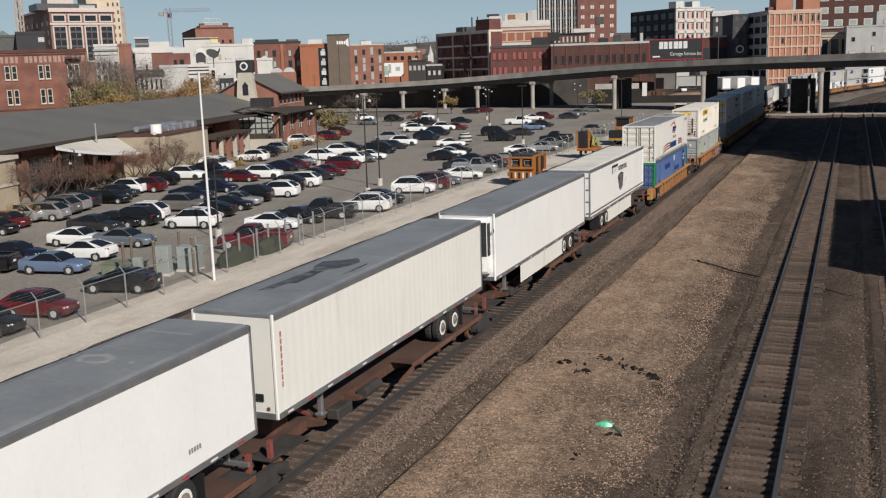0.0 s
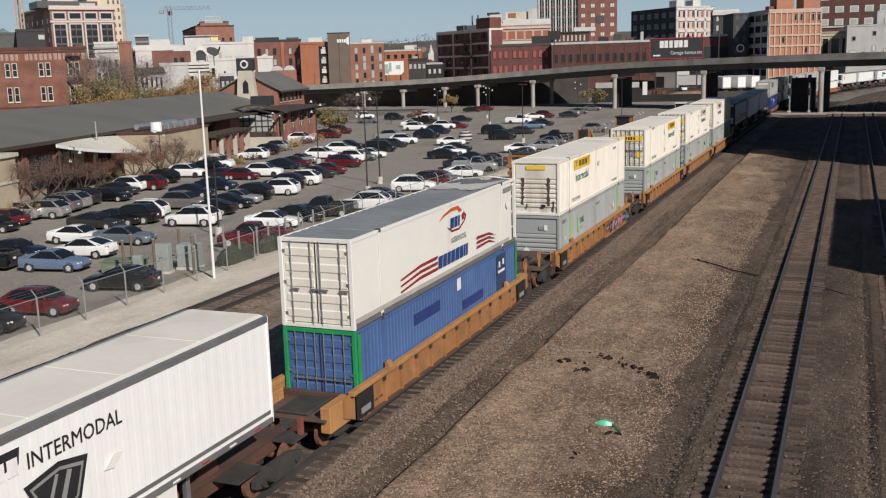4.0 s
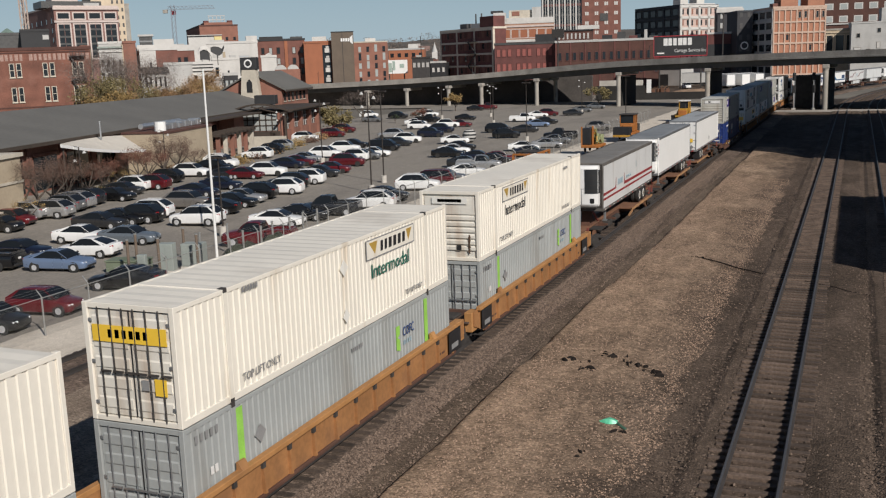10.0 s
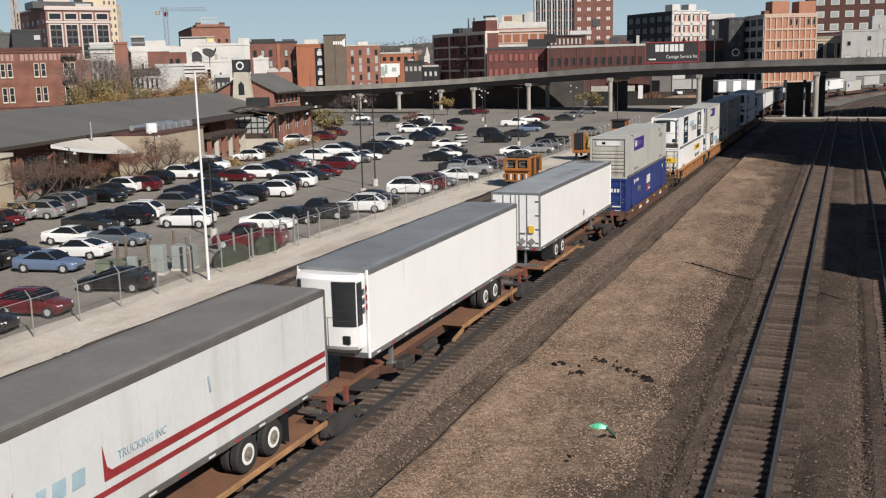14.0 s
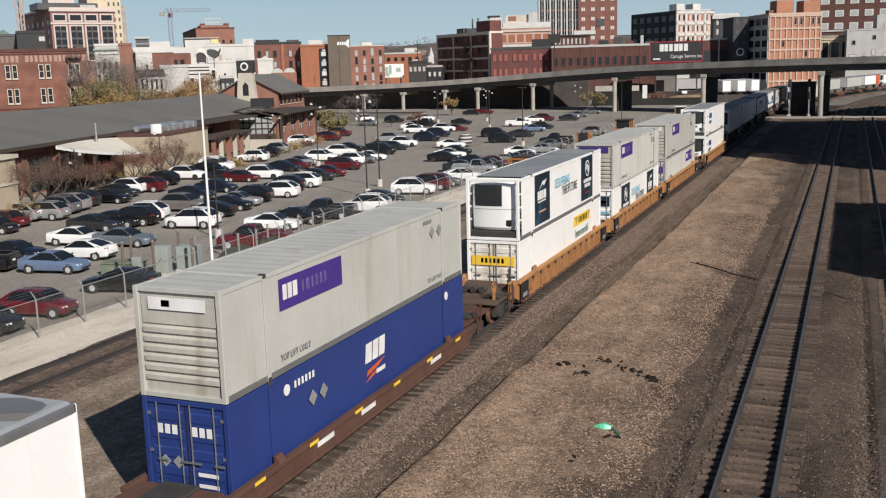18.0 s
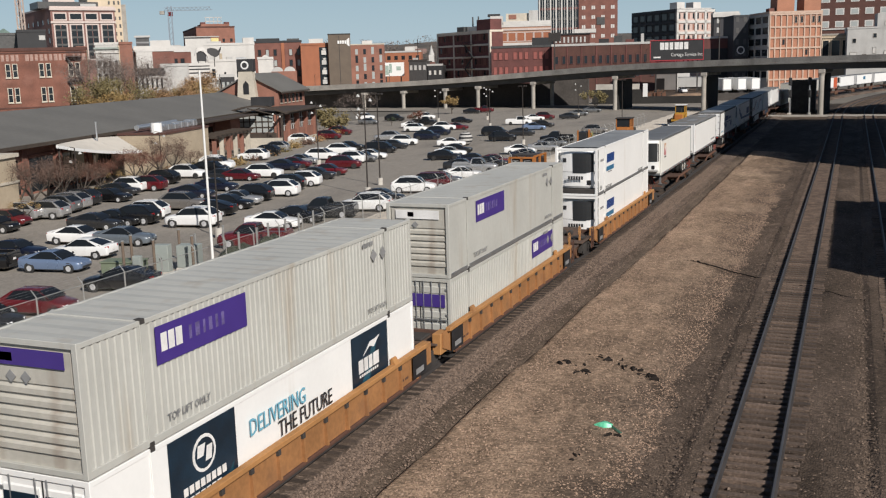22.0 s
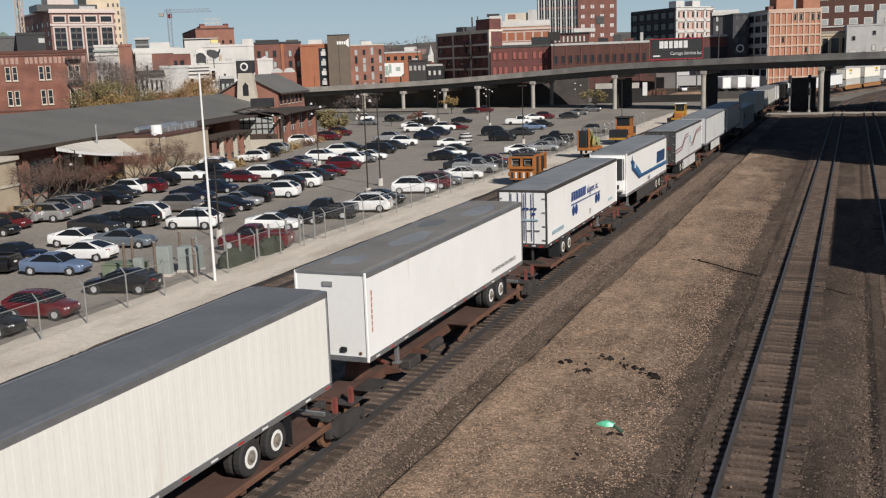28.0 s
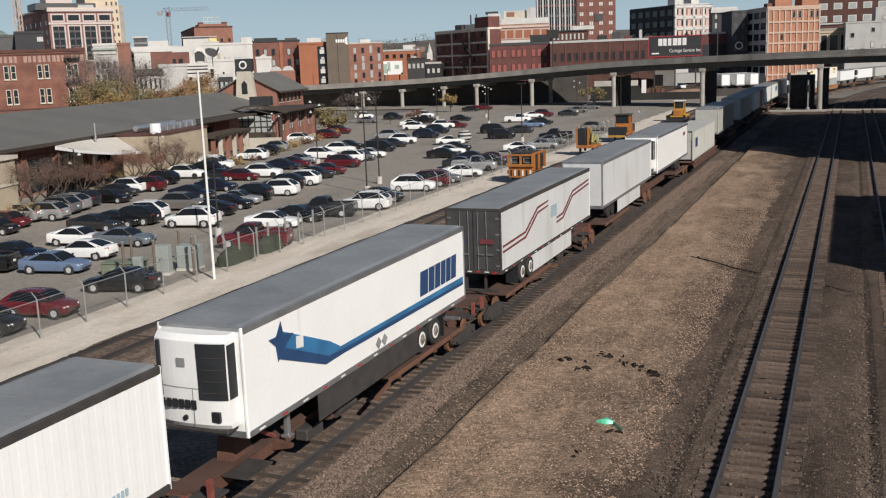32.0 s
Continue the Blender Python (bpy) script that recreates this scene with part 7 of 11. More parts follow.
# terrace tables and chairs in the shade under the canopy trees
table = thing("terrace_table", "small dark cafe table on the terrace", "table", "terrace furniture")
part("tabletop", Geo().bar((0, 0, 0.72), (0, 0, 0.76), 0.42, 14), TIMBER, table)
part("leg", Geo().bar((0, 0, 0), (0, 0, 0.72), 0.04, 8), DARK, table)
part("foot", Geo().bar((0, 0, 0), (0, 0, 0.03), 0.26, 10), DARK, table)
chair = thing("terrace_chair", "dark metal terrace chair beside a cafe table", "chair", "terrace furniture")
part("seat", Geo().box(-0.21, 0.21, -0.21, 0.21, 0.43, 0.47, 0.01), TIMBER, chair)
part("backrest", Geo().box(-0.21, 0.21, 0.19, 0.23, 0.5, 0.9, 0.01), TIMBER, chair)
for a in (-0.18, 0.18):
    for c in (-0.18, 0.18):
        part("leg", Geo().bar((a, c, 0), (a, c, 0.43), 0.02, 5), DARK, chair)
rt = random.Random(8)
first = True
for k in range(6):
    m = DEPOT @ pose(6.9 + rt.uniform(-0.8, 0.9), -70 + k * 6.4 + rt.uniform(-1, 1), 0)
    if first:
        table.matrix_basis, chair.matrix_basis, first = m, m @ pose(0.75, 0, 0, 0, 0, -90), False
    else:
        copy_thing(table, m)
        copy_thing(chair, m @ pose(0.75, 0, 0, 0, 0, -90))
    copy_thing(chair, m @ pose(-0.7, 0.2, 0, 0, 0, 80))


# ---- city buildings ----
WINDOW_MESH = {}


def pane_mesh(w, h, mt, depth=0.07):
    key = (round(w, 2), round(h, 2), mt.name)
    if key not in WINDOW_MESH:
        WINDOW_MESH[key] = Geo().box(-w / 2, w / 2, -depth, 0.02, 0, h).mesh("window", mt)
    return WINDOW_MESH[key]


def face_windows(ob, face, length, spec, inset=0.0):
    """Rows of windows on a face: 'right' lies along local x at y = 0, 'left' along local y at x = 0."""
    z0, dz, floors, bays, w, h, glass, sill, pair = spec
    step = length / bays
    for f in range(floors):
        for b in range(bays):
            c = step * (b + 0.5)
            for off in ((-w * 0.62, w * 0.62) if pair else (0.0,)):
                m = pose(c + off, -inset, z0 + f * dz) if face == "right" else Matrix(((0, 1, 0, -inset), (1, 0, 0, c + off), (0, 0, 1, z0 + f * dz), (0, 0, 0, 1)))
                win = part("window", pane_mesh(w, h, glass), None, ob, m=m)
                if sill:
                    part("sill", pane_mesh(w * 1.2, 0.22, sill, 0.16), None, win, m=pose(0, 0, -0.24))
                    part("lintel", pane_mesh(w * 1.2, 0.25, sill, 0.12), None, win, m=pose(0, 0, h))


def face_frame(ob, face, length, z0, z1, floors, bays, mt, t=0.35, proud=0.22):
    """A concrete frame of columns and floor bands standing proud of a face."""
    def bx(a0, a1, za, zb):
        return Geo().box(a0, a1, -proud, 0.01, za, zb) if face == "right" else Geo().box(-proud, 0.01, a0, a1, za, zb)
    for b in range(bays + 1):
        c = min(max(length * b / bays, t / 2), length - t / 2)
        part("column", bx(c - t / 2, c + t / 2, z0, z1), mt, ob)
    for f in range(floors + 1):
        z = z0 + (z1 - z0) * f / floors
        part("floor_band", bx(0, length, z - t / 2, z + t / 2), mt, ob)


def city(name, label, corner, turn, wl, wr, top, wall_mat, roof_mat=None, left=None, right=None, frame_l=None, frame_r=None, cap=None, base=-0.6):
    """A building: its near corner, the turn of its right face, the lengths of both visible faces."""
    ob = thing(name, label, "building", "city buildings", pose(corner[0], corner[1], 0, 0, 0, turn))
    part("wall", Geo().box(0, wr, 0, wl, base, top), wall_mat, ob)
    part("roof", Geo().box(0.2, wr - 0.2, 0.2, wl - 0.2, top - 0.2, top + 0.05), roof_mat or CONCRETE, ob)
    cm = cap or wall_mat
    part("parapet", Geo().box(-0.15, wr + 0.15, -0.15, 0.25, top - 0.1, top + 0.55), cm, ob)
    part("parapet", Geo().box(-0.15, 0.25, 0.25, wl + 0.15, top - 0.1, top + 0.55), cm, ob)
    if left:
        face_windows(ob, "left", wl, left)
    if right:
        face_windows(ob, "right", wr, right)
    if frame_l:
        face_frame(ob, "left", wl, *frame_l)
    if frame_r:
        face_frame(ob, "right", wr, *frame_r)
    return ob


def roof_box(ob, x0, x1, y0, y1, z0, z1, mt, name="roof_house"):
    return part(name, Geo().box(x0, x1, y0, y1, z0, z1, 0.04), mt, ob)


def ring_mesh(w, h, mt, t=0.14, depth=0.16):
    """A window frame: four bars round an opening."""
    key = (round(w, 2), round(h, 2), mt.name, "ring", t)
    if key not in WINDOW_MESH:
        g = Geo()
        for x0, x1, z0, z1 in ((-w / 2 - t, -w / 2, -t, h + t), (w / 2, w / 2 + t, -t, h + t), (-w / 2, w / 2, -t, 0), (-w / 2, w / 2, h, h + t)):
            g.box(x0, x1, -depth, 0.02, z0, z1)
        WINDOW_MESH[key] = g.mesh("window_frame", mt)
    return WINDOW_MESH[key]


def framed(ob, c, z, w, h, glass, frame_mat, face="right", t=0.14, out=0.0):
    m = pose(c, -out, z) if face == "right" else Matrix(((0, 1, 0, -out), (1, 0, 0, c), (0, 0, 1, z), (0, 0, 0, 1)))
    win = part("window", pane_mesh(w, h, glass), None, ob, m=m)
    part("window_frame", ring_mesh(w, h, frame_mat, t), None, win)
    return win


CHARCOAL = mat("charcoal brick", (0.055, 0.055, 0.06), 0.85)
ROSE = mat("rose brick", (0.24, 0.13, 0.11), 0.9, var=0.15, scale=0.3, fine=3)
PINKW = mat("pinkish white trim", (0.56, 0.47, 0.43), 0.85, var=0.08)
SLATE = mat("dark grey frame", (0.045, 0.048, 0.055), 0.8, var=0.15)

# brick warehouse over the freight house roof
b = city("brick_warehouse", "red brick warehouse with paired windows and faded painted frieze", (-163.7, 154.4), 46, 20, 20.6, 16.3, mat("weathered warehouse brick", (0.205, 0.088, 0.062), 0.9, var=0.3, scale=0.35, fine=5, dirt=(0.30, 0.15, 0.115), dirt_amount=0.4, dirt_scale=0.25, bump=0.15), cap=BRICK_D)
GHOST = mat("faded painted lettering", (0.38, 0.25, 0.21), 0.9, var=0.25, scale=2)
for k in range(22):
    if k not in (8, 18):
        part("frieze_mark", Geo().box(0.3 + k * 0.92, 0.85 + k * 0.92 + 0.12 * (k % 3 == 0), -0.03, 0.01, 14.2, 15.5), GHOST, b)
part("frieze_band", Geo().box(0, 20.6, -0.12, 0.01, 15.7, 15.95), BRICK_D, b)
part("string_course", Geo().box(0, 20.6, -0.1, 0.01, 4.6, 4.85), BRICK_D, b)
for c in (0.3, 5.8, 12.2, 17.9):
    for z, h in ((11.0, 2.55), (5.95, 2.75), (1.2, 2.8)):
        for off in (-0.72, 0.62):
            w = framed(b, c + off, z, 0.72, h, PANE, STONEW)
            part("sill", pane_mesh(1.15, 0.2, STONEW, 0.22), None, w, m=pose(0, 0, -0.3))
            part("sash_bar", pane_mesh(0.72, 0.1, STONEW, 0.1), None, w, m=pose(0, 0, h * 0.48))
esc = part("fire_escape", Geo().box(16.4, 19.4, -1.3, -0.1, 5.2, 5.32), BLACKW, b)
for f in range(2):
    part("landing", Geo().box(16.4, 19.4, -1.3, -0.1, 10.0 + f * 4.8, 10.12 + f * 4.8), BLACKW, esc)
    for q in range(4):
        part("railing", Geo().box(16.4, 19.4, -1.32, -1.28, 10.35 + f * 4.8 + q * 0.25, 10.41 + f * 4.8 + q * 0.25), BLACKW, esc)
    for q in range(6):
        part("baluster", Geo().box(16.4 + q * 0.58, 16.46 + q * 0.58, -1.32, -1.26, 10.1 + f * 4.8, 11.15 + f * 4.8), BLACKW, esc)
    part("stair", Geo().box(-2.5, 2.5, -0.3, 0.3, -0.1, 0.1, 0, pose(17.9, -0.7, 7.7 + f * 4.8, 0, 58, 0)), BLACKW, esc)
b = thing("blade_sign", "small red and white upright blade sign beside the warehouse", "sign", m=pose(-125.0, 156.0, 0, 0, 0, 40))
part("panel", Geo().box(-0.65, 0.65, 0, 0.3, 2.6, 5.0), mat("red sign enamel", (0.55, 0.05, 0.05), 0.5), b)
for q in range(3):
    part("sign_mark", Geo().box(-0.4, 0.4, -0.04, 0.0, 2.85 + q * 0.72, 3.3 + q * 0.72), TAPE_W, b)
part("strut", Geo().box(-0.1, 0.1, 0.05, 0.25, -0.6, 2.6), DARK, b)

# office block: four tall bays, each in its own pale surround
b = city("brick_office_tower", "brick office block with tall window bays in pale stone surrounds", (-286.8, 306.9), 56, 52.7, 24.5, 36.6, ROSE, left=(16.2, 3.6, 5, 6, 1.6, 1.8, PANE, None, False), cap=PINKW)
for k in range(4):
    c = 3.4 + k * 5.95
    framed(b, c, 32.2, 4.2, 2.1, PANE, PINKW, t=0.5)
    w = framed(b, c, 17.0, 4.2, 13.0, PANE, PINKW, t=0.55)
    for q in range(1, 5):
        part("spandrel", pane_mesh(4.2, 0.75, SMOKED, 0.2), None, w, m=pose(0, 0, q * 2.75 - 0.3))
    part("mullion", pane_mesh(0.2, 13.0, ROSE, 0.14), None, w)
part("belt_course", Geo().box(-0.2, 24.7, -0.5, 0.0, 30.7, 31.5), PINKW, b)
part("cornice", Geo().box(-0.4, 24.9, -0.6, 0.0, 35.6, 36.5), PINKW, b)
roof_box(b, -3, 20, 6, 20, 36.6, 39.2, SMOKED)
roof_box(b, 2, 12, 10, 20, 39.2, 43.0, PINKW)
roof_box(b, 12.5, 18.5, 4, 8, 36.6, 38.4, LGREYW, "roof_unit")
b = city("beige_tower", "beige stone tower behind the office block", (-316.0, 361.3), 52, 20, 14.4, 56, BEIGEW)
for f in range(8):
    for c in (9.2, 11.4, 13.4):
        part("window", pane_mesh(0.8, 1.6, SMOKED), None, b, m=pose(c, 0, 21 + f * 3.4))
city("grey_tower", "slim grey tower face beside the beige tower", (-319.2, 384.9), 52, 6, 3.6, 42, CONCRETE)
b = city("black_shed", "black clad roof shed with a small white panel", (-204.3, 205.8), 45, 14, 7.1, 22.6, BLACKW)
part("panel", Geo().box(5.4, 6.9, -0.06, 0.0, 20.4, 21.6), LGREYW, b)
b = city("dark_shed", "dark clad roof shed with a green pyramid skylight", (-216.0, 208.2), 45, 10, 6.6, 22.2, SMOKED)
part("skylight", Geo().bar((3.4, 3.2, 22.2), (3.4, 3.2, 24.0), 2.6, 4, 0.2), mat("verdigris roof", (0.16, 0.22, 0.19), 0.7), b)

# stepped brick block on the slope
b = city("stepped_brick_block", "brick block with stepped top and a steel frame on its roof", (-279.9, 389.9), 42, 60, 17.4, 30.6, BRICK_O, left=(20, 3.4, 3, 8, 1.2, 1.5, BRICK_M, None, False), right=(24, 3.4, 1, 5, 1.1, 1.5, PANE, None, False), cap=BRICK_D)
roof_box(b, 2.2, 15.2, 0, 14, 30.6, 32.2, BRICK_O)
for x0, x1 in ((2.2, 4.4), (13.0, 15.2)):
    roof_box(b, x0, x1, 0.1, 3, 32.2, 33.0, BRICK_M, "corner_block")
for z in (33.4, 35.2):
    part("roof_frame", Geo().box(4.8, 12.6, 5, 5.3, z, z + 0.35), LGREYW, b)
for x in (5.2, 7.0, 8.8, 10.6, 12.2):
    part("frame_post", Geo().box(x - 0.12, x + 0.12, 5, 5.3, 32.2, 35.4), LGREYW, b)
b = thing("yellow_roof_house", "pale yellow and white roof houses before the stepped block", "building", "city buildings", m=pose(-216, 305, 0, 0, 0, 38))
part("wall", Geo().box(2.6, 5.2, 0, 4, -0.6, 22.6), mat("pale yellow wall", (0.72, 0.62, 0.28), 0.8), b)
part("wall", Geo().box(-6.5, 2.5, 0.5, 4, -0.6, 23.0), WHITEW, b)
part("roof", Geo().box(-6.8, 5.4, -0.2, 4.2, 23.0, 23.3), LGREYW, b)

# jumble of small roofs between the warehouse and the gabled hall
b = city("grey_cornice_house", "grey house with pale bracketed cornice", (-196.8, 226.4), 40, 12, 6.2, 19.2, LGREYW, right=(9.2, 3.6, 2, 4, 0.7, 1.9, PANE, None, False), cap=WHITEW)
part("cornice", Geo().box(-0.4, 6.3, -0.5, 0.0, 17.9, 18.4), mat("verdigris trim", (0.30, 0.34, 0.31), 0.7), b)
part("cornice", Geo().box(-0.3, 6.3, -0.35, 0.0, 16.8, 17.1), WHITEW, b)
city("tan_house", "narrow tan and orange house", (-197.6, 220.0), 40, 10, 2.6, 18.2, TANW, cap=BRICK_O)
city("small_brick_house", "narrow orange brick house", (-190.6, 229.2), 40, 12, 3.4, 19.2, BRICK_O)
b = city("white_house", "white rendered block with blank wall", (-186.6, 231.0), 40, 12, 4.4, 17.0, WHITEW)
part("doorway", Geo().box(2.6, 3.2, -0.08, 0.02, 11.6, 13.6), PANE, b)
b = city("long_white_parapet_block", "flat block with a long white parapet", (-190.0, 234.4), 40, 14, 11.0, 17.6, BRICK_R, cap=WHITEW)
part("parapet_band", Geo().box(0, 11, -0.2, 0.0, 17.0, 18.6), WHITEW, b)
b = city("red_shop_block", "red brick block with flat roof and vents", (-203.1, 260.1), 38, 14, 11.2, 18.0, BRICK_R, cap=WHITEW)
for k in range(4):
    framed(b, 2.2 + k * 2.1, 13.2, 1.1, 1.9, PANE, BRICK_D)
part("parapet_band", Geo().box(5, 11.2, -0.2, 0.0, 17.2, 19.0), WHITEW, b)
cool = roof_box(b, -5.2, -1.2, 4, 8, 19.2, 22.4, SMOKED, "cooling_tower")
part("cooling_rim", Geo().box(-5.6, -0.8, 3.6, 8.4, 22.0, 22.6), LGREYW, b)
part("cooling_louvre", Geo().box(-5.3, -1.1, 3.9, 4.0, 20.2, 20.7), GREYP, b)
roof_box(b, -1.0, 5.2, 3, 8, 18.0, 21.0, WHITEW)
roof_box(b, 6, 8.4, 2, 5, 18.0, 19.4, LGREYW, "roof_unit")
b = city("grey_loft", "light grey loft building with blank side", (-155.9, 201.8), 38, 12, 6.6, 12.6, LGREYW)
b = city("white_loft", "white loft with dark cornice lines", (-152.7, 208.0), 36, 12, 5.4, 12.6, WHITEW)
for z in (10.6, 11.5, 12.3):
    part("cornice_line", Geo().box(0, 5.4, -0.12, 0.02, z, z + 0.28), BLACKW, b)
framed(b, 1.0, 7.6, 0.7, 2.2, PANE, WHITEW)
framed(b, 3.6, 7.6, 0.7, 2.2, PANE, WHITEW)
b = city("white_warehouse", "large white flat-roofed warehouse", (-179.4, 252.8), 34, 18, 14.9, 18.6, WHITEW)
roof_box(b, 11.6, 14.9, 0.0, 6, 18.6, 20.6, WHITEW)
roof_box(b, 1.0, 5.2, 4, 9, 18.6, 19.8, LGREYW)
part("roller_door", Geo().box(9.8, 13.6, -0.06, 0.0, 10.0, 14.6), LGREYW, b)
b = city("italianate_house", "grey stone house with dark arched windows and black cornice", (-153.7, 190.8), 40, 12, 5.6, 11.6, LGREYW, cap=BLACKW)
part("cornice", Geo().box(-0.3, 5.9, -0.5, 0.0, 10.7, 11.4), BLACKW, b)
for f in range(3):
    for k in range(5):
        w = framed(b, 0.65 + k * 1.08, 7.6 - f * 3.6, 0.46, 2.3, PANE, WHITEW, t=0.12)
        part("arch", Geo().bar((0, -0.05, 2.3), (0, 0.02, 2.3), 0.34, 10), WHITEW, w)
b = city("long_white_hall", "long white flat-roofed hall behind the lofts", (-161.1, 229.0), 36, 10, 10.8, 13.6, WHITEW)
for c, w, h in ((1.2, 0.9, 2.4), (4.2, 0.5, 1.5), (7.6, 0.6, 1.9), (9.6, 0.5, 1.4)):
    part("opening", pane_mesh(w, h, PANE), None, b, m=pose(c, 0, 9.2))
for k, (x0, x1, h, mt) in enumerate(((0.4, 2.0, 1.4, LGREYW), (3.0, 3.7, 2.1, TANW), (4.8, 6.4, 1.2, LGREYW), (7.4, 9.9, 0.9, ALU))):
    roof_box(b, x0, x1, 1, 3, 13.6, 13.6 + h, mt, "roof_unit")
city("glazed_bay", "small dark glazed bay with white posts", (-130.4, 189.5), 36, 6, 3.0, 9.8, BLACKW, right=(5.6, 3.4, 1, 3, 0.55, 3.0, PANE_L, None, False), cap=LGREYW)
b = city("small_white_house", "small white rendered house", (-155.6, 244.7), 30, 10, 4.2, 14, WHITEW)
part("gable", Geo().prism([(0.2, 14.0), (4.0, 14.0), (2.1, 15.2)], "y", 0, 8), WHITEW, b)
vault = thing("vaulted_skylights", "row of pale arched skylights behind the gabled hall", "skylight", m=pose(-141, 231, 10.4, 0, 0, 32))
for k in range(2):
    part("vault", Geo().prism([(math.cos(math.pi * i / 8) * 1.5 + k * 3.2, math.sin(math.pi * i / 8) * 1.3) for i in range(9)], "y", 0, 4), LGREYW, vault)
part("kerb", Geo().box(-1.6, 5.0, -0.1, 4.2, -11, 0.1), BRICK_O, vault)
tent = thing("roof_sculpture", "white and black bulging roof sculpture on a steel stand", "sculpture", m=pose(-156.0, 220.5, 13.4, 0, 0, 38))
part("white_hood", Geo().loft([[(x, y, z) for y, z in ((-1.2, z0 - d), (1.2, z0 - d), (0.9, z0), (-0.9, z0))] for x, z0, d in ((-2.7, 2.2, 0.5), (-2.0, 3.6, 0.9), (-0.6, 3.9, 1.0), (0.3, 2.9, 1.2), (0.7, 1.6, 0.9))]), WHITEW, tent, smooth=True)
part("black_body", Geo().loft([[(x, y, z) for y, z in ((-1.1, z0 - d), (1.1, z0 - d), (0.8, z0), (-0.8, z0))] for x, z0, d in ((0.6, 3.4, 1.0), (1.4, 3.6, 1.9), (2.6, 3.4, 2.2), (3.4, 2.9, 1.2), (4.0, 3.8, 0.6))]), BLACKW, tent, smooth=True)
part("black_body", Geo().loft([[(x, y, z) for y, z in ((-1.0, z0 - d), (1.0, z0 - d), (0.8, z0), (-0.8, z0))] for x, z0, d in ((-2.2, 2.4, 2.2), (-1.2, 2.9, 2.6), (0.2, 2.2, 2.0))]), BLACKW, tent, smooth=True)
for x in (-1.8, 0.0, 2.2):
    part("stand", Geo().box(x - 0.1, x + 0.1, -0.1, 0.1, -1.2, 1.6), DARK, tent)

# hotel
ORANGEW = mat("orange brick facing", (0.33, 0.125, 0.066), 0.85, var=0.1, scale=0.4, fine=4)
TAUPE = mat("taupe brick tower", (0.135, 0.105, 0.08), 0.85, var=0.1, scale=0.4, fine=4)
b = city("hotel", "orange and red brick hotel with dark stair tower", (-165.3, 285.6), 28, 18, 10.6, 18.4, ORANGEW)
part("window_strip", Geo().box(5.9, 8.5, -0.12, 0.02, 5.5, 17.6), PANE, b)
for k in range(4):
    part("balcony", Geo().box(6.6, 8.3, -0.5, -0.1, 5.9 + k * 3.1, 7.3 + k * 3.1), WHITEW if k % 2 else LGREYW, b)
    part("blind", Geo().box(7.0, 8.2, -0.2, -0.12, 7.4 + k * 3.1, 8.0 + k * 3.1), LGREYW, b)
part("base_band", Geo().box(0, 10.6, -0.1, 0.0, 0, 4.4), STONEW, b)
roof_box(b, 2.6, 7.2, 3, 8, 18.4, 20.4, WHITEW)
part("tower", Geo().box(8.9, 16.0, -2.4, 12, -0.6, 21.4), TAUPE, b)
part("tower_cap", Geo().box(8.8, 16.1, -2.5, 12.1, 21.4, 21.7), BLACKW, b)
part("tower_joint", Geo().box(12.3, 12.45, -2.43, -2.38, 0, 21), BLACKW, b)
for k in range(4):
    part("sign_block", Geo().box(11.9 + k * 0.75, 12.45 + k * 0.75, -2.55, -2.38, 18.5, 19.5), TAPE_W, b)
part("sign_block", Geo().prism([(14.8, 18.3), (15.7, 17.6), (15.7, 20.4), (14.8, 19.7)], "y", -2.55, -2.38), TAPE_W, b)
part("wing_wall", Geo().box(16.0, 27.0, 0.6, 16, -0.6, 18.0), BRICK_O, b)
part("wing_cap", Geo().box(15.9, 27.1, 0.5, 16.1, 18.0, 18.35), STONEW, b)
for k in range(4):
    for f in range(5):
        part("window", pane_mesh(0.85, 1.7 if (k + f) % 3 else 2.3, PANE if (k * 3 + f * 5) % 7 < 3 else PANE_L), None, b, m=pose(17.9 + k * 2.6, 0.6, 4.4 + f * 2.65))
roof_box(b, 19.8, 23.2, 3, 7, 18.0, 19.4, WHITEW)
part("ground_floor", Geo().box(17.4, 26.9, 0.5, 0.62, 0.6, 3.6), STONEW, b)
part("entrance", Geo().box(18.6, 22.0, 0.4, 0.5, 0.6, 3.0), BLACKW, b)
b = city("brick_apartments", "red brick apartment block beside the hotel", (-180.5, 282.2), 30, 16, 15.2, 19.6, BRICK_R, roof_mat=BLACKW, cap=BLACKW)
for k in range(6):
    for f in range(3):
        framed(b, 1.6 + k * 2.5, 8.6 + f * 3.4, 0.9, 1.9, PANE if (k + f) % 3 else PANE_L, BRICK_D)
part("pilaster", Geo().box(8.6, 9.6, -0.3, 0.0, 2, 19.4), ORANGEW, b)
roof_box(b, 0.5, 8, 3, 9, 19.6, 21, BLACKW)
roof_box(b, 10.5, 14.5, 3, 7, 19.6, 20.8, SMOKED)

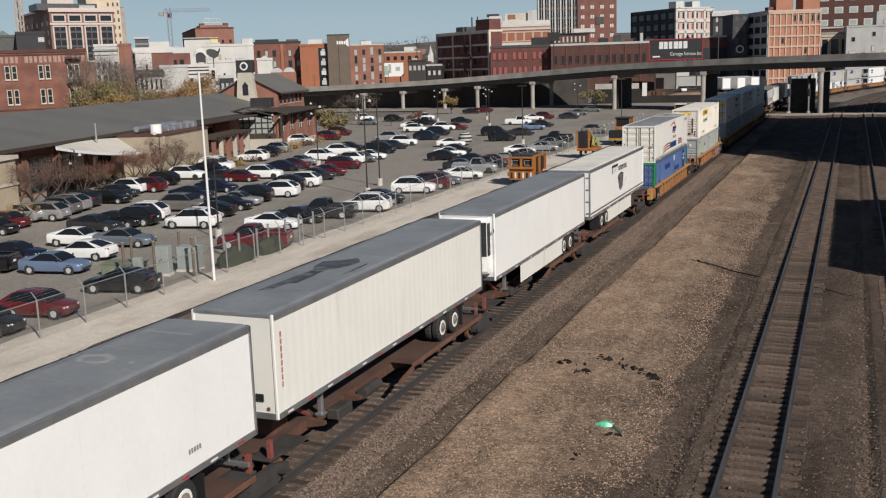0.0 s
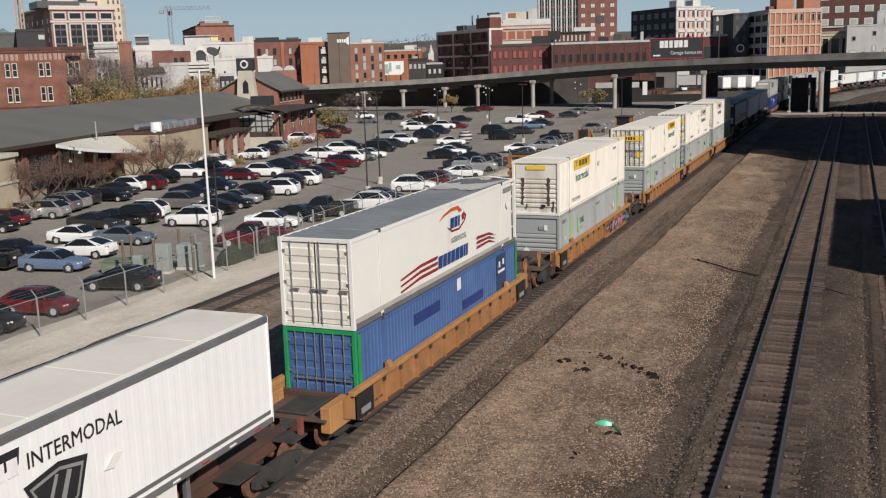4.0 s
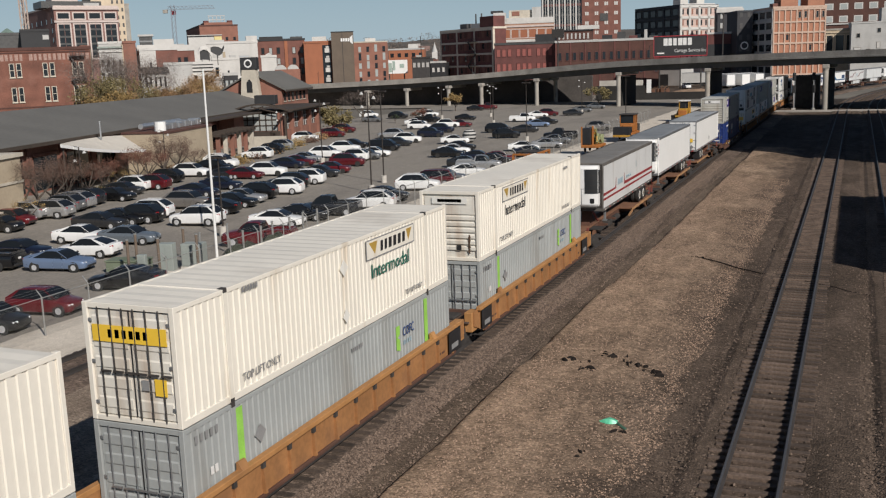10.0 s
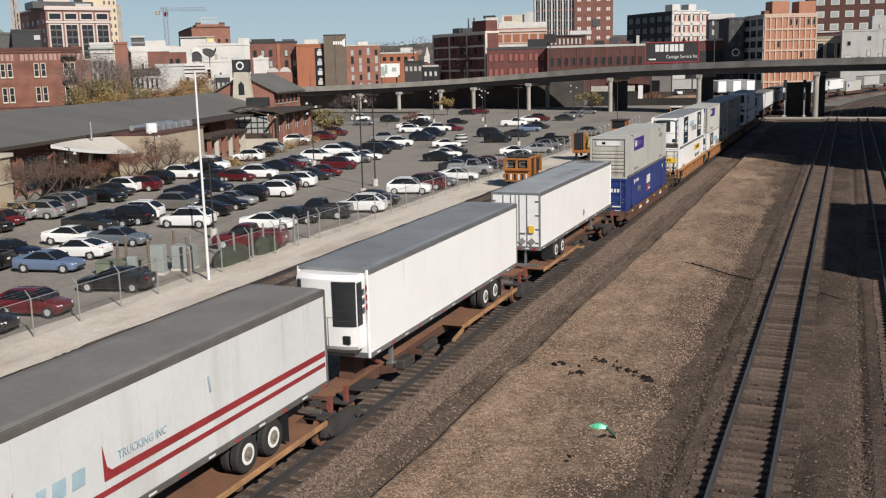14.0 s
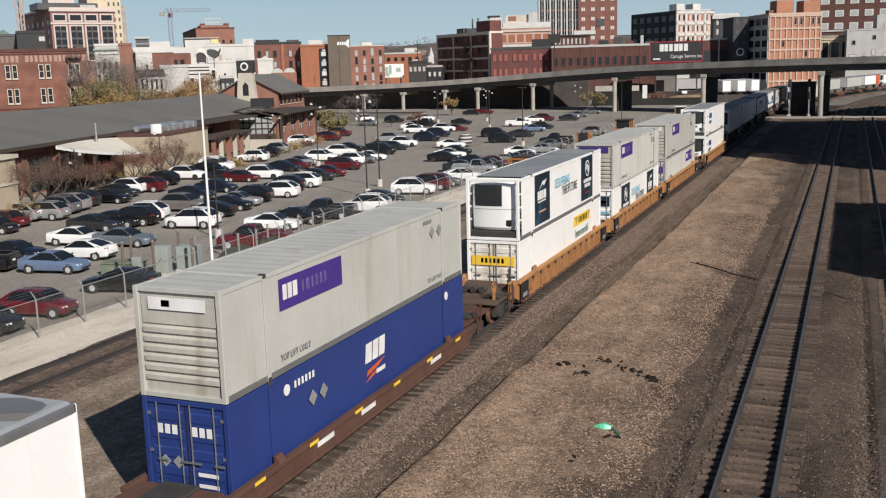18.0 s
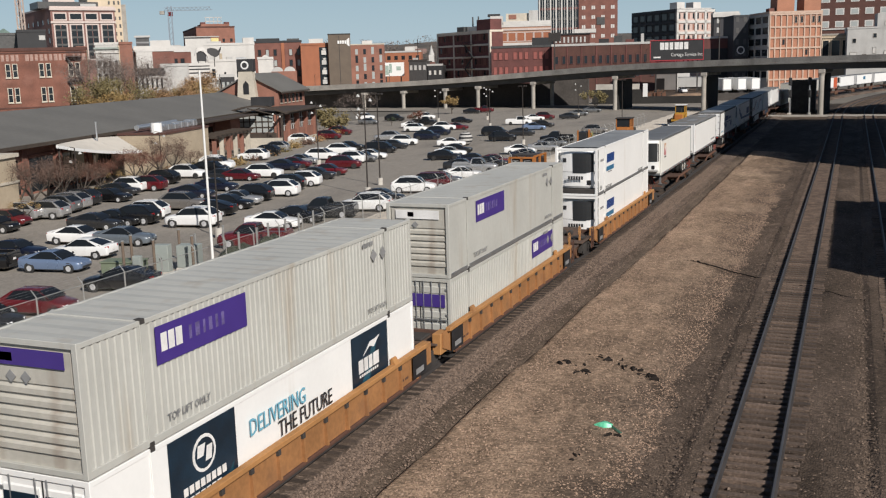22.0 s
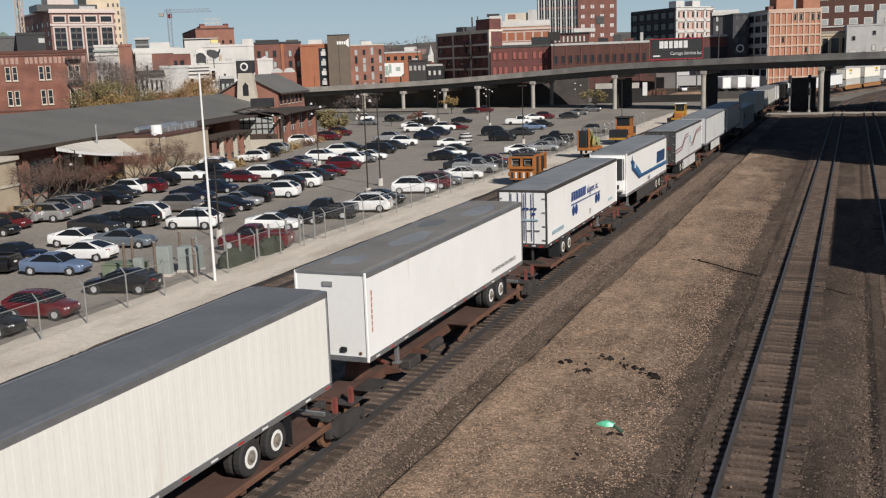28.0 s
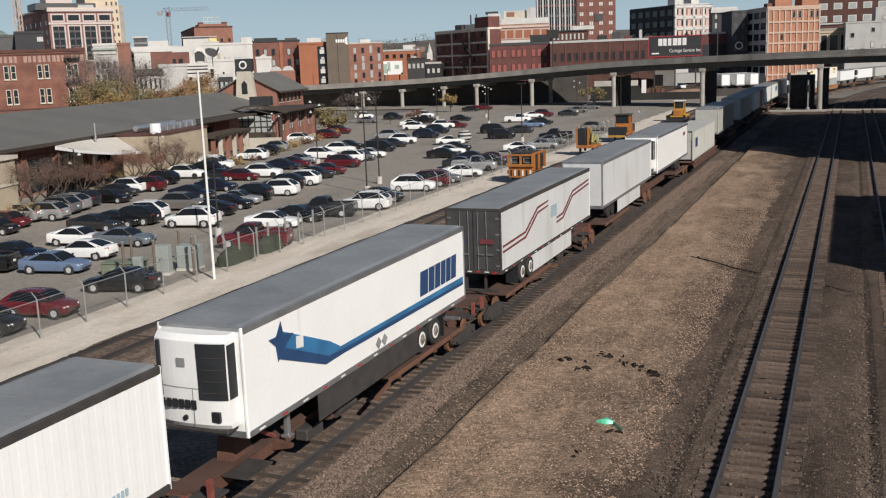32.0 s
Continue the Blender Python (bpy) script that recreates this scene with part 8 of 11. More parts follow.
# framed brick factory and its neighbours
FRAMEB = mat("pale beige concrete frame", (0.60, 0.53, 0.44), 0.9, var=0.1, scale=0.4, fine=4)
b = city("framed_factory", "five-storey brick factory with pale concrete frame", (-109.7, 311.2), 52, 34.5, 5, 21.2, BRICK_M, frame_l=(1.4, 21, 5, 3, FRAMEB, 0.62, 0.25), cap=FRAMEB)
for f in range(5):
    for k in range(3):
        for q in range(3):
            framed(b, 1.9 + k * 11.5 + 1.3 + q * 2.8, 2.9 + f * 3.92, 1.5, 1.9, (BRICK_D, PANE, BRICK_R)[(f + k + q) % 3], BRICK_R, "left", t=0.12)
part("corner_column", Geo().box(-0.3, 0.5, -0.3, 0.5, 0, 21), FRAMEB, b)
esc = part("fire_escape", Geo().box(-1.3, -1.2, 9.5, 14.5, 1.4, 1.5), BLACKW, b)
for f in range(4):
    part("landing", Geo().box(-1.5, -0.2, 9.3, 15.0, 5.4 + f * 3.92, 5.55 + f * 3.92), BLACKW, esc)
    part("railing", Geo().box(-1.5, -1.44, 9.3, 15.0, 6.3 + f * 3.92, 6.4 + f * 3.92), BLACKW, esc)
    for q in range(4):
        part("baluster", Geo().box(-1.5, -1.44, 9.3 + q * 1.85, 9.42 + q * 1.85, 5.5 + f * 3.92, 6.4 + f * 3.92), BLACKW, esc)
    part("stair", Geo().box(-0.06, 0.3, -3.2, 3.2, -0.14, 0.14, 0, pose(-0.95, 12.2, 3.5 + f * 3.92, 38 if f % 2 else -38, 0, 0)), BLACKW, esc)
roof_box(b, 0.6, 5, 0.6, 9, 21.2, 25.2, BRICK_M)
roof_box(b, 0.8, 4, 9.5, 15, 21.2, 23.2, WHITEW)
roof_box(b, 1, 4, 18, 22.5, 21.2, 23.4, SMOKED, "roof_unit")
for y in (10, 13.6):
    part("flue", Geo().bar((2, y, 23.2), (2, y, 26.4), 0.25, 8), SMOKED, b)
b = city("upper_factory", "orange brick upper factory with white bands and roof house", (-111.4, 316.5), 16, 24, 19.9, 22.6, mat("peach brick", (0.40, 0.235, 0.165), 0.9, var=0.1, scale=0.4, fine=4), cap=WHITEW)
for k in range(7):
    c = 19.9 * (k + 0.5) / 7
    framed(b, c, 18.0, 2.3, 2.6, ORANGEW, PINKW, t=0.22)
part("band", Geo().box(0, 19.9, -0.3, 0.0, 16.6, 17.4), WHITEW, b)
part("band", Geo().box(0, 19.9, -0.3, 0.0, 21.4, 22.0), PINKW, b)
roof_box(b, 0.0, 4.0, 0.1, 6, 22.6, 26.2, WHITEW)
roof_box(b, 4.2, 19.8, 1.2, 6, 22.6, 24.4, WHITEW)
roof_box(b, 5, 13, 4, 9, 24.4, 27.0, STONEW)
roof_box(b, 6, 8.5, 3.8, 4.2, 25.2, 26.6, BRICK_O, "roof_panel")
roof_box(b, 12.6, 15.6, 3, 7, 24.4, 27.8, LGREYW)
roof_box(b, -1, 3, 3, 8, 26.2, 27.0, BLACKW)
b = city("red_low_block", "low dark red brick block with bricked-up windows", (-104.4, 297.2), 14, 14, 18.8, 15.6, BRICK_M, cap=SMOKED)
for f in range(2):
    for k in range(9):
        framed(b, 1.2 + (k // 3) * 6.2 + (k % 3) * 1.75, 12.0 - f * 5.2, 1.05, 3.0 - (0 if f else 0.8), mat("faded brick infill", (0.30, 0.10, 0.085), 0.9, var=0.15), BRICK_M, t=0.1)
roof_box(b, 12.6, 18.6, 0.4, 5, 15.6, 18.4, BLACKW)
b = city("brown_low_block", "long low brown brick block with pale cornice", (-85.2, 298.1), 12, 16, 31.0, 15.6, BRICK_D, cap=LGREYW)
for k in range(14):
    framed(b, 1.4 + k * 2.2, 10.2, 0.9, 2.3, PANE, BRICK_M, t=0.12)
    if k % 2:
        framed(b, 1.4 + k * 2.2, 6.0, 0.9, 1.6, BLACKW, BRICK_M, t=0.12)
for k in range(8):
    part("pilaster", Geo().box(4.4 * k, 4.4 * k + 0.35, -0.14, 0.01, 3, 15.4), BRICK_M, b)
up = roof_box(b, 0.2, 11.0, 4, 10, 15.6, 19.0, BRICK_D, "upper_storey")
for k in range(8):
    part("window", pane_mesh(0.5, 1.7, LGREYW), None, b, m=pose(1.0 + k * 1.25, 4.0, 16.6))
part("upper_cornice", Geo().box(0, 11.2, 3.7, 10.2, 19.0, 19.4), BLACKW, b)
roof_box(b, 6.5, 13, 5, 9, 19.4, 20.6, WHITEW)
for x0, x1, h, mt in ((14, 17, 1.8, BLACKW), (18.5, 21, 2.6, SMOKED), (22, 24.5, 1.4, BRICK_M), (26.5, 27.4, 3.0, LGREYW), (28, 30.5, 1.2, SMOKED)):
    roof_box(b, x0, x1, 2, 6, 15.6, 15.6 + h, mt, "roof_unit")
b = city("striped_tower", "tall white tower with dark vertical window strips", (-149.1, 498.2), 18, 20, 20.1, 54, WHITEW)
for k in range(7):
    w = part("window_strip", Geo().box(0.75 + k * 2.8, 2.75 + k * 2.8, -0.1, 0.02, 4, 53), PANE, b)
    part("fin", Geo().box(1.65 + k * 2.8, 1.85 + k * 2.8, -0.5, -0.1, 4, 53), WHITEW, w)
    for q in range(9):
        part("spandrel", Geo().box(0.75 + k * 2.8, 2.75 + k * 2.8, -0.2, -0.1, 6.5 + q * 5, 7.6 + q * 5), SMOKED if q % 2 else BRICK_M, b)
b = city("brick_tower", "tall red brick tower with small paired windows", (-129.8, 503.5), 18, 18, 19.4, 54, BRICK_R, right=(8, 4.7, 9, 4, 0.8, 1.7, WHITEW, None, True))
part("dark_vent", Geo().box(9.0, 13.0, -0.3, 0.0, 28.6, 32.2), SMOKED, b)
part("pale_band", Geo().box(2, 8, -0.2, 0.0, 17.4, 19.6), LGREYW, b)
# Left side's black wall and dark frame put its shade into the colour.
b = city("white_grid_block", "four-storey block with white grid front, side coloured dark as shade", (-66.9, 414.6), 45, 31.4, 18.8, 29.8, BLACKW, frame_l=(7.8, 29.6, 5, 3, SLATE, 0.7, 0.3), frame_r=(7.8, 29.6, 5, 4, WHITEW, 1.0, 0.45), cap=SLATE)
part("front_panel", Geo().box(0, 18.8, -0.04, 0.0, 0, 29.6), mat("pinkish white wall", (0.54, 0.40, 0.35), 0.85, var=0.1), b)
for f in range(5):
    for k in range(8):
        part("window", pane_mesh(0.7, 2.2, PANE if (k + f) % 3 else BRICK_O), None, b, m=pose(1.6 + k * 2.25, -0.05, 9.0 + f * 4.36))
    for k in range(6):
        framed(b, 2.8 + k * 5.2, 8.9 + f * 4.36, 3.4, 2.3, PANE, SLATE, "left", t=0.2)
for x0 in (3.2, 11.2):
    roof_box(b, x0, x0 + 3.8, 4, 9, 29.8, 33.2, WHITEW)
part("parapet_white", Geo().box(2, 17, -0.2, 0.2, 30.3, 30.7), WHITEW, b)

# orange loft block and what stands round it
SALMON = mat("salmon brick", (0.40, 0.185, 0.115), 0.9, var=0.14, scale=0.3, fine=4)
SALMONF = mat("salmon frame", (0.50, 0.36, 0.28), 0.8)
b = city("orange_loft_block", "six-storey orange brick loft block with pale frame and grey end", (-24.7, 329.1), 24, 18.6, 16.4, 23.8, SALMON, frame_l=(3.4, 23.4, 6, 3, LGREYW, 0.55, 0.3), cap=SALMONF)
part("side_cladding", Geo().box(-0.05, 0.0, 0, 18.6, -0.6, 23.8), LGREYW, b)
for f in range(6):
    for k in range(3):
        framed(b, 3.1 + k * 6.2, 4.2 + f * 3.35, 5.0, 2.0, PANE, LGREYW, "left", t=0.16, out=0.06)
for z in (0.4, 3.6, 6.8, 10.0, 13.2, 16.4, 19.6, 23.4):
    part("floor_band", Geo().box(0, 16.4, -0.3, 0.01, z - 0.26, z + 0.26), SALMONF, b)
for k in range(10):
    c = min(max(16.4 * k / 9, 0.2), 16.2)
    part("column", Geo().box(c - 0.2, c + 0.2, -0.25, 0.01, 0.4, 23.4), SALMONF, b)
for k in (4, 5, 7, 8):
    framed(b, 16.4 * (k + 0.5) / 9, 20.8, 0.7, 1.9, PANE, SALMONF, t=0.1)
for f, k in ((3, 2), (2, 6)):
    part("window", pane_mesh(0.7, 1.6, PANE), None, b, m=pose(16.4 * (k + 0.5) / 9, 0, 4.6 + f * 3.2))
roof_box(b, 2.6, 8.0, 1, 7, 23.8, 28.2, SALMON)
roof_box(b, 11.0, 16.2, 1, 7, 23.8, 28.0, SALMON)
roof_box(b, 0.5, 2.4, 2, 5, 23.8, 25.4, BRICK_R)
b = city("dark_end_block", "dark grey end block with white painted sign disc", (-36.6, 341.0), 20, 14, 4.8, 23.6, CHARCOAL, right=(4, 3.6, 6, 2, 0.9, 1.7, SMOKED, None, False), cap=SLATE)
part("sign_disc", Geo().disc((2.4, -0.04, 13.0), (0, 1, 0), 1.3, 0.08, 16), TAPE_W, b)
part("sign_core", Geo().disc((2.4, -0.09, 13.0), (0, 1, 0), 0.9, 0.08, 16), CHARCOAL, b)
b = city("cornice_house", "dark house with a white cornice behind the loft block", (-50.0, 398.0), 12, 14, 9.0, 27.2, CHARCOAL, right=(20, 3.6, 2, 3, 0.9, 2.0, LGREYW, None, False), cap=WHITEW)
part("cornice", Geo().box(-0.5, 9.5, -0.7, 0.0, 25.8, 27.2), WHITEW, b)
b = city("dark_brick_hotel", "tall dark brown brick block with white-framed windows", (-19.4, 524.6), 6, 24, 58, 60, BRICK_D, cap=LGREYW)
for f in range(5):
    for k in range(8):
        w = part("window", pane_mesh(3.9, 3.0, WHITEW), None, b, m=pose(5.5 + k * 6.6, 0, 17.4 + f * 5.9))
        part("sash", pane_mesh(2.9, 2.3, PANE_L, 0.1), None, w, m=pose(0, 0, 0.3))
part("string_course", Geo().box(0, 58, -0.5, 0.0, 22.2, 22.9), LGREYW, b)
part("string_course", Geo().box(0, 58, -0.3, 0.0, 16.2, 16.7), LGREYW, b)
b = city("columned_block", "pale block with tall dark openings between tan pilasters", (-12.8, 439.8), 6, 14, 11.2, 18.4, TANW, cap=CONCRETE)
for c, w in ((1.8, 2.2), (5.6, 3.0), (9.3, 2.2)):
    framed(b, c, 8.0, w, 8.2, PANE, BEIGEW, t=0.35)
part("frieze", Geo().box(-0.2, 11.4, -0.3, 0.0, 17.2, 17.7), BEIGEW, b)
b = city("grey_concrete_block", "plain light grey concrete block in two steps", (-2.9, 430), 4, 18, 20.5, 20.4, LGREYW)
roof_box(b, 10.6, 20.5, 0.0, 12, 20.4, 26.0, LGREYW, "upper_block")
for c, z, w, h, mt in ((2.6, 15.0, 1.1, 1.5, PANE), (10.0, 16.8, 1.1, 1.5, PANE), (2.4, 8.6, 2.4, 2.6, WHITEW), (6.4, 7.6, 1.4, 2.8, PANE), (10.0, 10.8, 1.1, 2.2, WHITEW), (14.0, 21.4, 1.1, 1.4, WHITEW), (14.2, 9.0, 1.2, 2.6, WHITEW), (17.6, 14.0, 1.1, 1.5, PANE)):
    framed(b, c, z, w, h, mt, CONCRETE, t=0.12)
b = city("low_brick_shop", "low brick building behind the billboard", (-46.8, 346.9), 10, 12, 14, 17.2, BRICK_M, cap=WHITEW)
part("lower_wall", Geo().box(0, 14, -0.2, 0.0, 0, 13.8), BLACKW, b)
# billboard
board = thing("billboard", "black billboard with white company lettering and red frame", "sign", m=pose(-54.0, 291.0, 0, 0, 0, 8))
part("panel", Geo().box(0, 14.5, 0, 0.4, 10.6, 16.0), BLACKW, board)
for x0, x1, z0, z1 in ((-0.15, 14.65, 16.0, 16.25), (-0.15, 14.65, 10.35, 10.6), (-0.2, 0, 10.4, 16.2), (14.5, 14.7, 10.4, 16.2)):
    part("frame", Geo().box(x0, x1, -0.12, 0.45, z0, z1), mat("billboard red", (0.36, 0.04, 0.05), 0.5), board)
for k, w in enumerate((1.15, 1.0, 0.95, 1.2, 1.0, 1.1)):
    part("letter_block", Geo().box(2.6 + k * 1.34, 2.6 + k * 1.34 + w, -0.06, 0.0, 13.5, 15.5), TAPE_W, board)
writing("Cartage Service Inc.", 1.36, TAPE_W, board, Matrix(((1, 0, 0, 5.6), (0, 0, -1, -0.05), (0, 1, 0, 11.6), (0, 0, 0, 1))), squeeze=0.82)
part("small_words", Geo().box(0.8, 2.8, -0.05, 0.0, 11.2, 11.6), TAPE_W, board)
for xx in (1.5, 7.3, 13):
    part("strut", Geo().box(xx - 0.2, xx + 0.2, 0.1, 0.5, -0.6, 10.4), DARK, board)
part("catwalk", Geo().box(0, 14.5, -0.7, -0.1, 10.0, 10.15), REDP, board)
# tower crane far off
crane = thing("tower_crane", "pale tower crane far behind the roofs", "crane", m=pose(-361, 479, -8.5, 0, 0, 25))
mast = Geo()
for sx in (-1, 1):
    for sy in (-1, 1):
        mast.box(sx - 0.12, sx + 0.12, sy - 0.12, sy + 0.12, 0, 56)
for k in range(18):
    mast.bar((-1, -1, k * 3), (1, -1, k * 3 + 3), 0.1, 4)
    mast.bar((1, -1, k * 3), (1, 1, k * 3 + 3), 0.1, 4)
CRANEP = mat("grey-blue crane steel", (0.24, 0.27, 0.31), 0.6, var=0.1)
part("mast", mast, CRANEP, crane)
jib = Geo()
for k in range(11):
    jib.bar((k * 2.4 - 3, 0, 53.5), (k * 2.4 - 1.8, 0, 55.2), 0.12, 4)
    jib.bar((k * 2.4 - 1.8, 0, 55.2), (k * 2.4 - 0.6, 0, 53.5), 0.12, 4)
jib.box(-4, 24, -0.9, -0.7, 53.4, 53.6)
jib.box(-4, 24, 0.7, 0.9, 53.4, 53.6)
jib.box(-3, 23, -0.1, 0.1, 55.1, 55.3)
part("jib", jib, CRANEP, crane)
part("counterweight", Geo().box(-5.5, -3, -1, 1, 51.5, 53.5, 0.1), CONCRETE, crane)
part("cab", Geo().box(-1, 1.2, 1.0, 2.6, 50.6, 53, 0.1), REDP, crane)
# lattice crane mast beside the office block
tower = thing("lattice_mast", "pale tan lattice crane mast behind the sheds", "mast", m=pose(-231.4, 235.3, 0, 0, 0, 12))
TANP = mat("pale tan steel", (0.50, 0.40, 0.34), 0.6)
for sx in (-1, 1):
    for sy in (-1, 1):
        part("leg", Geo().box(sx * 0.75 - 0.16, sx * 0.75 + 0.16, sy * 0.75 - 0.16, sy * 0.75 + 0.16, 0, 52), TANP, tower)
g = Geo()
for k in range(30):
    a, c = (-0.75, 0.75) if k % 2 else (0.75, -0.75)
    g.bar((a, -0.75, k * 1.7), (c, -0.75, k * 1.7 + 1.7), 0.1, 4)
    g.bar((0.75, a, k * 1.7), (0.75, c, k * 1.7 + 1.7), 0.1, 4)
part("lattice", g, TANP, tower)
hill = grid_sheet("backdrop", -1400, 900, 700, 1500, 90, 14, 0, 1.0, 0.012, mat("far wooded hill", (0.11, 0.095, 0.08), 0.95, var=0.4, scale=0.03, fine=0.25), "low far hills with bare woods and houses", "hill", 12.0)
for v in hill.data.vertices:
    f = min(1, (v.co.y - 700) / 500)
    v.co.z += -6 + 46 * f + 9 * f * noise.noise(Vector((v.co.x * 0.006, v.co.y * 0.006, 3)))
# far roofs and houses on the slope
FAR = stone_mat("far house walls", (0.20, 0.09, 0.07), (0.55, 0.52, 0.48))
g = Geo()
r = random.Random(77)
for k in range(150):
    yy = r.uniform(480, 1050)
    xx = -yy * r.uniform(0.18, 0.85)
    zz = max(0, -6 + 46 * min(1, (yy - 700) / 500))
    w, d, h = r.uniform(5, 13), r.uniform(6, 14), r.uniform(4, 9)
    g.box(xx, xx + w, yy, yy + d, zz - 8, zz + h)
far = part("far_houses", g, FAR)
tagged(far, "scatter of far brick and pale houses on the slope", "houses", "", "stuff")

r = random.Random(41)
vs, fs = [], []
for k in range(150):
    yy = r.uniform(690, 1150)
    xx = -yy * r.uniform(0.28, 0.62)
    zz = -6 + 46 * min(1, max(0, yy - 700) / 500)
    hh = r.uniform(7, 15)
    for j in range(120):
        c = Vector((xx + r.gauss(0, hh * 0.3), yy + r.gauss(0, hh * 0.3), zz + hh * (0.15 + 0.75 * r.random() ** 1.3)))
        u = Vector((r.uniform(-1, 1), r.uniform(-1, 1), r.uniform(-0.4, 1))).normalized()
        w = u.cross(Vector((r.uniform(-1, 1), r.uniform(-1, 1), 0.3))).normalized()
        q, o = hh * r.uniform(0.03, 0.075), len(vs)
        vs += [tuple(c - u * q), tuple(c + w * q * 0.6), tuple(c + u * q), tuple(c - w * q * 0.6)]
        fs.append((o, o + 1, o + 2, o + 3))
me = bpy.data.meshes.new("far_woods")
me.from_pydata(vs, [], fs)
me.materials.append(mat("far bare woods", (0.20, 0.16, 0.135), 0.9, var=0.35, scale=0.05, fine=0.6))
tagged(part("far_woods", me, None), "far bare brown trees along the hill crest", "trees", "", "stuff")
sign = thing("white_hoarding", "white hoarding with pale green picture marks", "sign", m=pose(-157.3, 329.4, 0, 0, 0, 20))
part("panel", Geo().box(0, 7.8, 0, 0.3, 7.4, 12.2), WHITE, sign)
for x0, x1, z0, z1 in ((0.6, 2.2, 7.9, 11.2), (2.4, 3.4, 8.6, 11.8), (5.0, 6.6, 9.4, 10.8)):
    part("picture_mark", Geo().box(x0, x1, -0.05, 0.0, z0, z1), mat("pale green print", (0.36, 0.45, 0.40), 0.6, var=0.2), sign)
for x in (1.2, 6.6):
    part("strut", Geo().box(x - 0.2, x + 0.2, 0.05, 0.35, -0.6, 7.4), DARK, sign)
b = city("orange_low_block", "low orange brick block far beyond the hotel", (-179.8, 379.6), 20, 12, 14.8, 16.4, ORANGEW, right=(13.4, 3, 1, 5, 1.4, 1.6, PANE, None, False), cap=LGREYW)
roof_box(b, 8, 12, 3, 7, 17, 18.6, WHITEW)
b = city("grey_low_block", "low grey block with dark openings beyond the hotel", (-150, 345), 10, 10, 16, 9.2, LGREYW, right=(5.4, 3, 1, 5, 1.8, 2.2, PANE, None, False))
b = city("dark_low_block", "jumble of low dark roofs beyond the hotel", (-143.6, 322.0), 8, 8, 6.4, 12.4, SMOKED, right=(9.4, 3, 1, 4, 0.9, 1.6, LGREYW, None, False), cap=DARK)
roof_box(b, 1.2, 2.6, 1, 3, 12.4, 13.6, LGREYW, "roof_unit")
b = city("dark_low_block", "low dark shed with pale doors beyond the hotel", (-137.0, 323.0), 8, 8, 5.4, 10.8, BLACKW, right=(7.6, 3, 1, 3, 0.8, 1.5, WHITEW, None, False), cap=LGREYW)
roof_box(b, 0.6, 2.0, 1, 3, 10.8, 12.0, BRICK_R, "roof_unit")
ob = thing("church_steeple", "small white church steeple far off", "steeple", m=pose(-176, 420, 0, 0, 0, 20))
part("tower", Geo().box(-1.2, 1.2, -1.2, 1.2, -0.6, 15.4), WHITEW, ob)
part("spire", Geo().bar((0, 0, 15.4), (0, 0, 19.6), 1.3, 8, 0.05), LGREYW, ob)
ob = thing("utility_pole", "tall dark utility pole beyond the hotel", "pole", m=pose(-143.5, 330, 0))
part("pole", Geo().bar((0, 0, -0.6), (0, 0, 20.2), 0.22, 8, 0.14), DARK, ob)
part("crossarm", Geo().box(-1.3, 1.3, -0.1, 0.1, 18.6, 18.85), DARK, ob)
# ---- yard beyond the viaduct ----
for k, (x, y) in enumerate(((-33.5, 299), (-29.6, 301), (-26.0, 303))):
    ob = thing("parked_trailer", "white box trailer parked beyond the viaduct", "trailer", "parked trailers", pose(x, y, 0.6, 0, 0, 24))
    part("box", Geo().box(-1.3, 1.3, 0, 13, 1.0, 4.3, 0.03), WHITE, ob)
    part("end_frame", Geo().box(-1.32, 1.32, -0.05, 0.02, 0.9, 4.32), STEEL, ob)
    part("end_panel", Geo().box(-1.1, 1.1, -0.09, -0.05, 1.2, 4.1), WHITE, ob)
    for s in (-1, 1):
        part("wheel", Geo().disc((s * 1.1, 3, 0.0), (1, 0, 0), 0.55, 0.3, 14, 0.04), TYRE, ob)
    part("chassis", Geo().box(-0.5, 0.5, 0.5, 12, 0.2, 1.0), DARK, ob)
ob = thing("box_shed", "light grey flat-roofed shed with a dark open door and brick pier", "shed", m=pose(-58.4, 320.5, 1.3, 0, 0, -24))
part("wall", Geo().box(0, 8.6, 0, 7, 0, 5.4), LGREYW, ob)
part("roof", Geo().box(-0.2, 8.8, -0.2, 7.2, 5.4, 5.7), WHITEW, ob)
part("door", Geo().box(0.5, 4.0, -0.06, 0.0, 0, 3.6), BLACKW, ob)
part("brick_pier", Geo().box(-1.7, -0.3, -0.4, 1.0, 0, 6.2), BRICK_O, ob)
ob = thing("parked_trailer", "long dusty white trailer parked on the yard terrace", "trailer", "parked trailers", pose(-48.6, 306.0, 1.45, 0, 0, 6))
part("box", Geo().box(0, 7.6, 0, 2.5, 1.0, 4.0, 0.04), LGREYW, ob)
part("top_rail", Geo().box(-0.03, 7.63, -0.03, 2.53, 3.9, 4.04), STEEL, ob)
part("chassis", Geo().box(0.2, 7.4, 0.4, 2.1, 0.5, 1.0), DARK, ob)
for x in (1.2, 6.0):
    for y in (0.15, 2.35):
        part("wheel", Geo().disc((x, y, 0.48), (0, 1, 0), 0.48, 0.28, 14, 0.04), TYRE, ob)
ob = tagged(part("white_banner", Geo().box(-50.5, -49.3, 261.86, 261.96, 1.45, 4.85), WHITE), "tall white panel on the low wall under the viaduct", "sign")
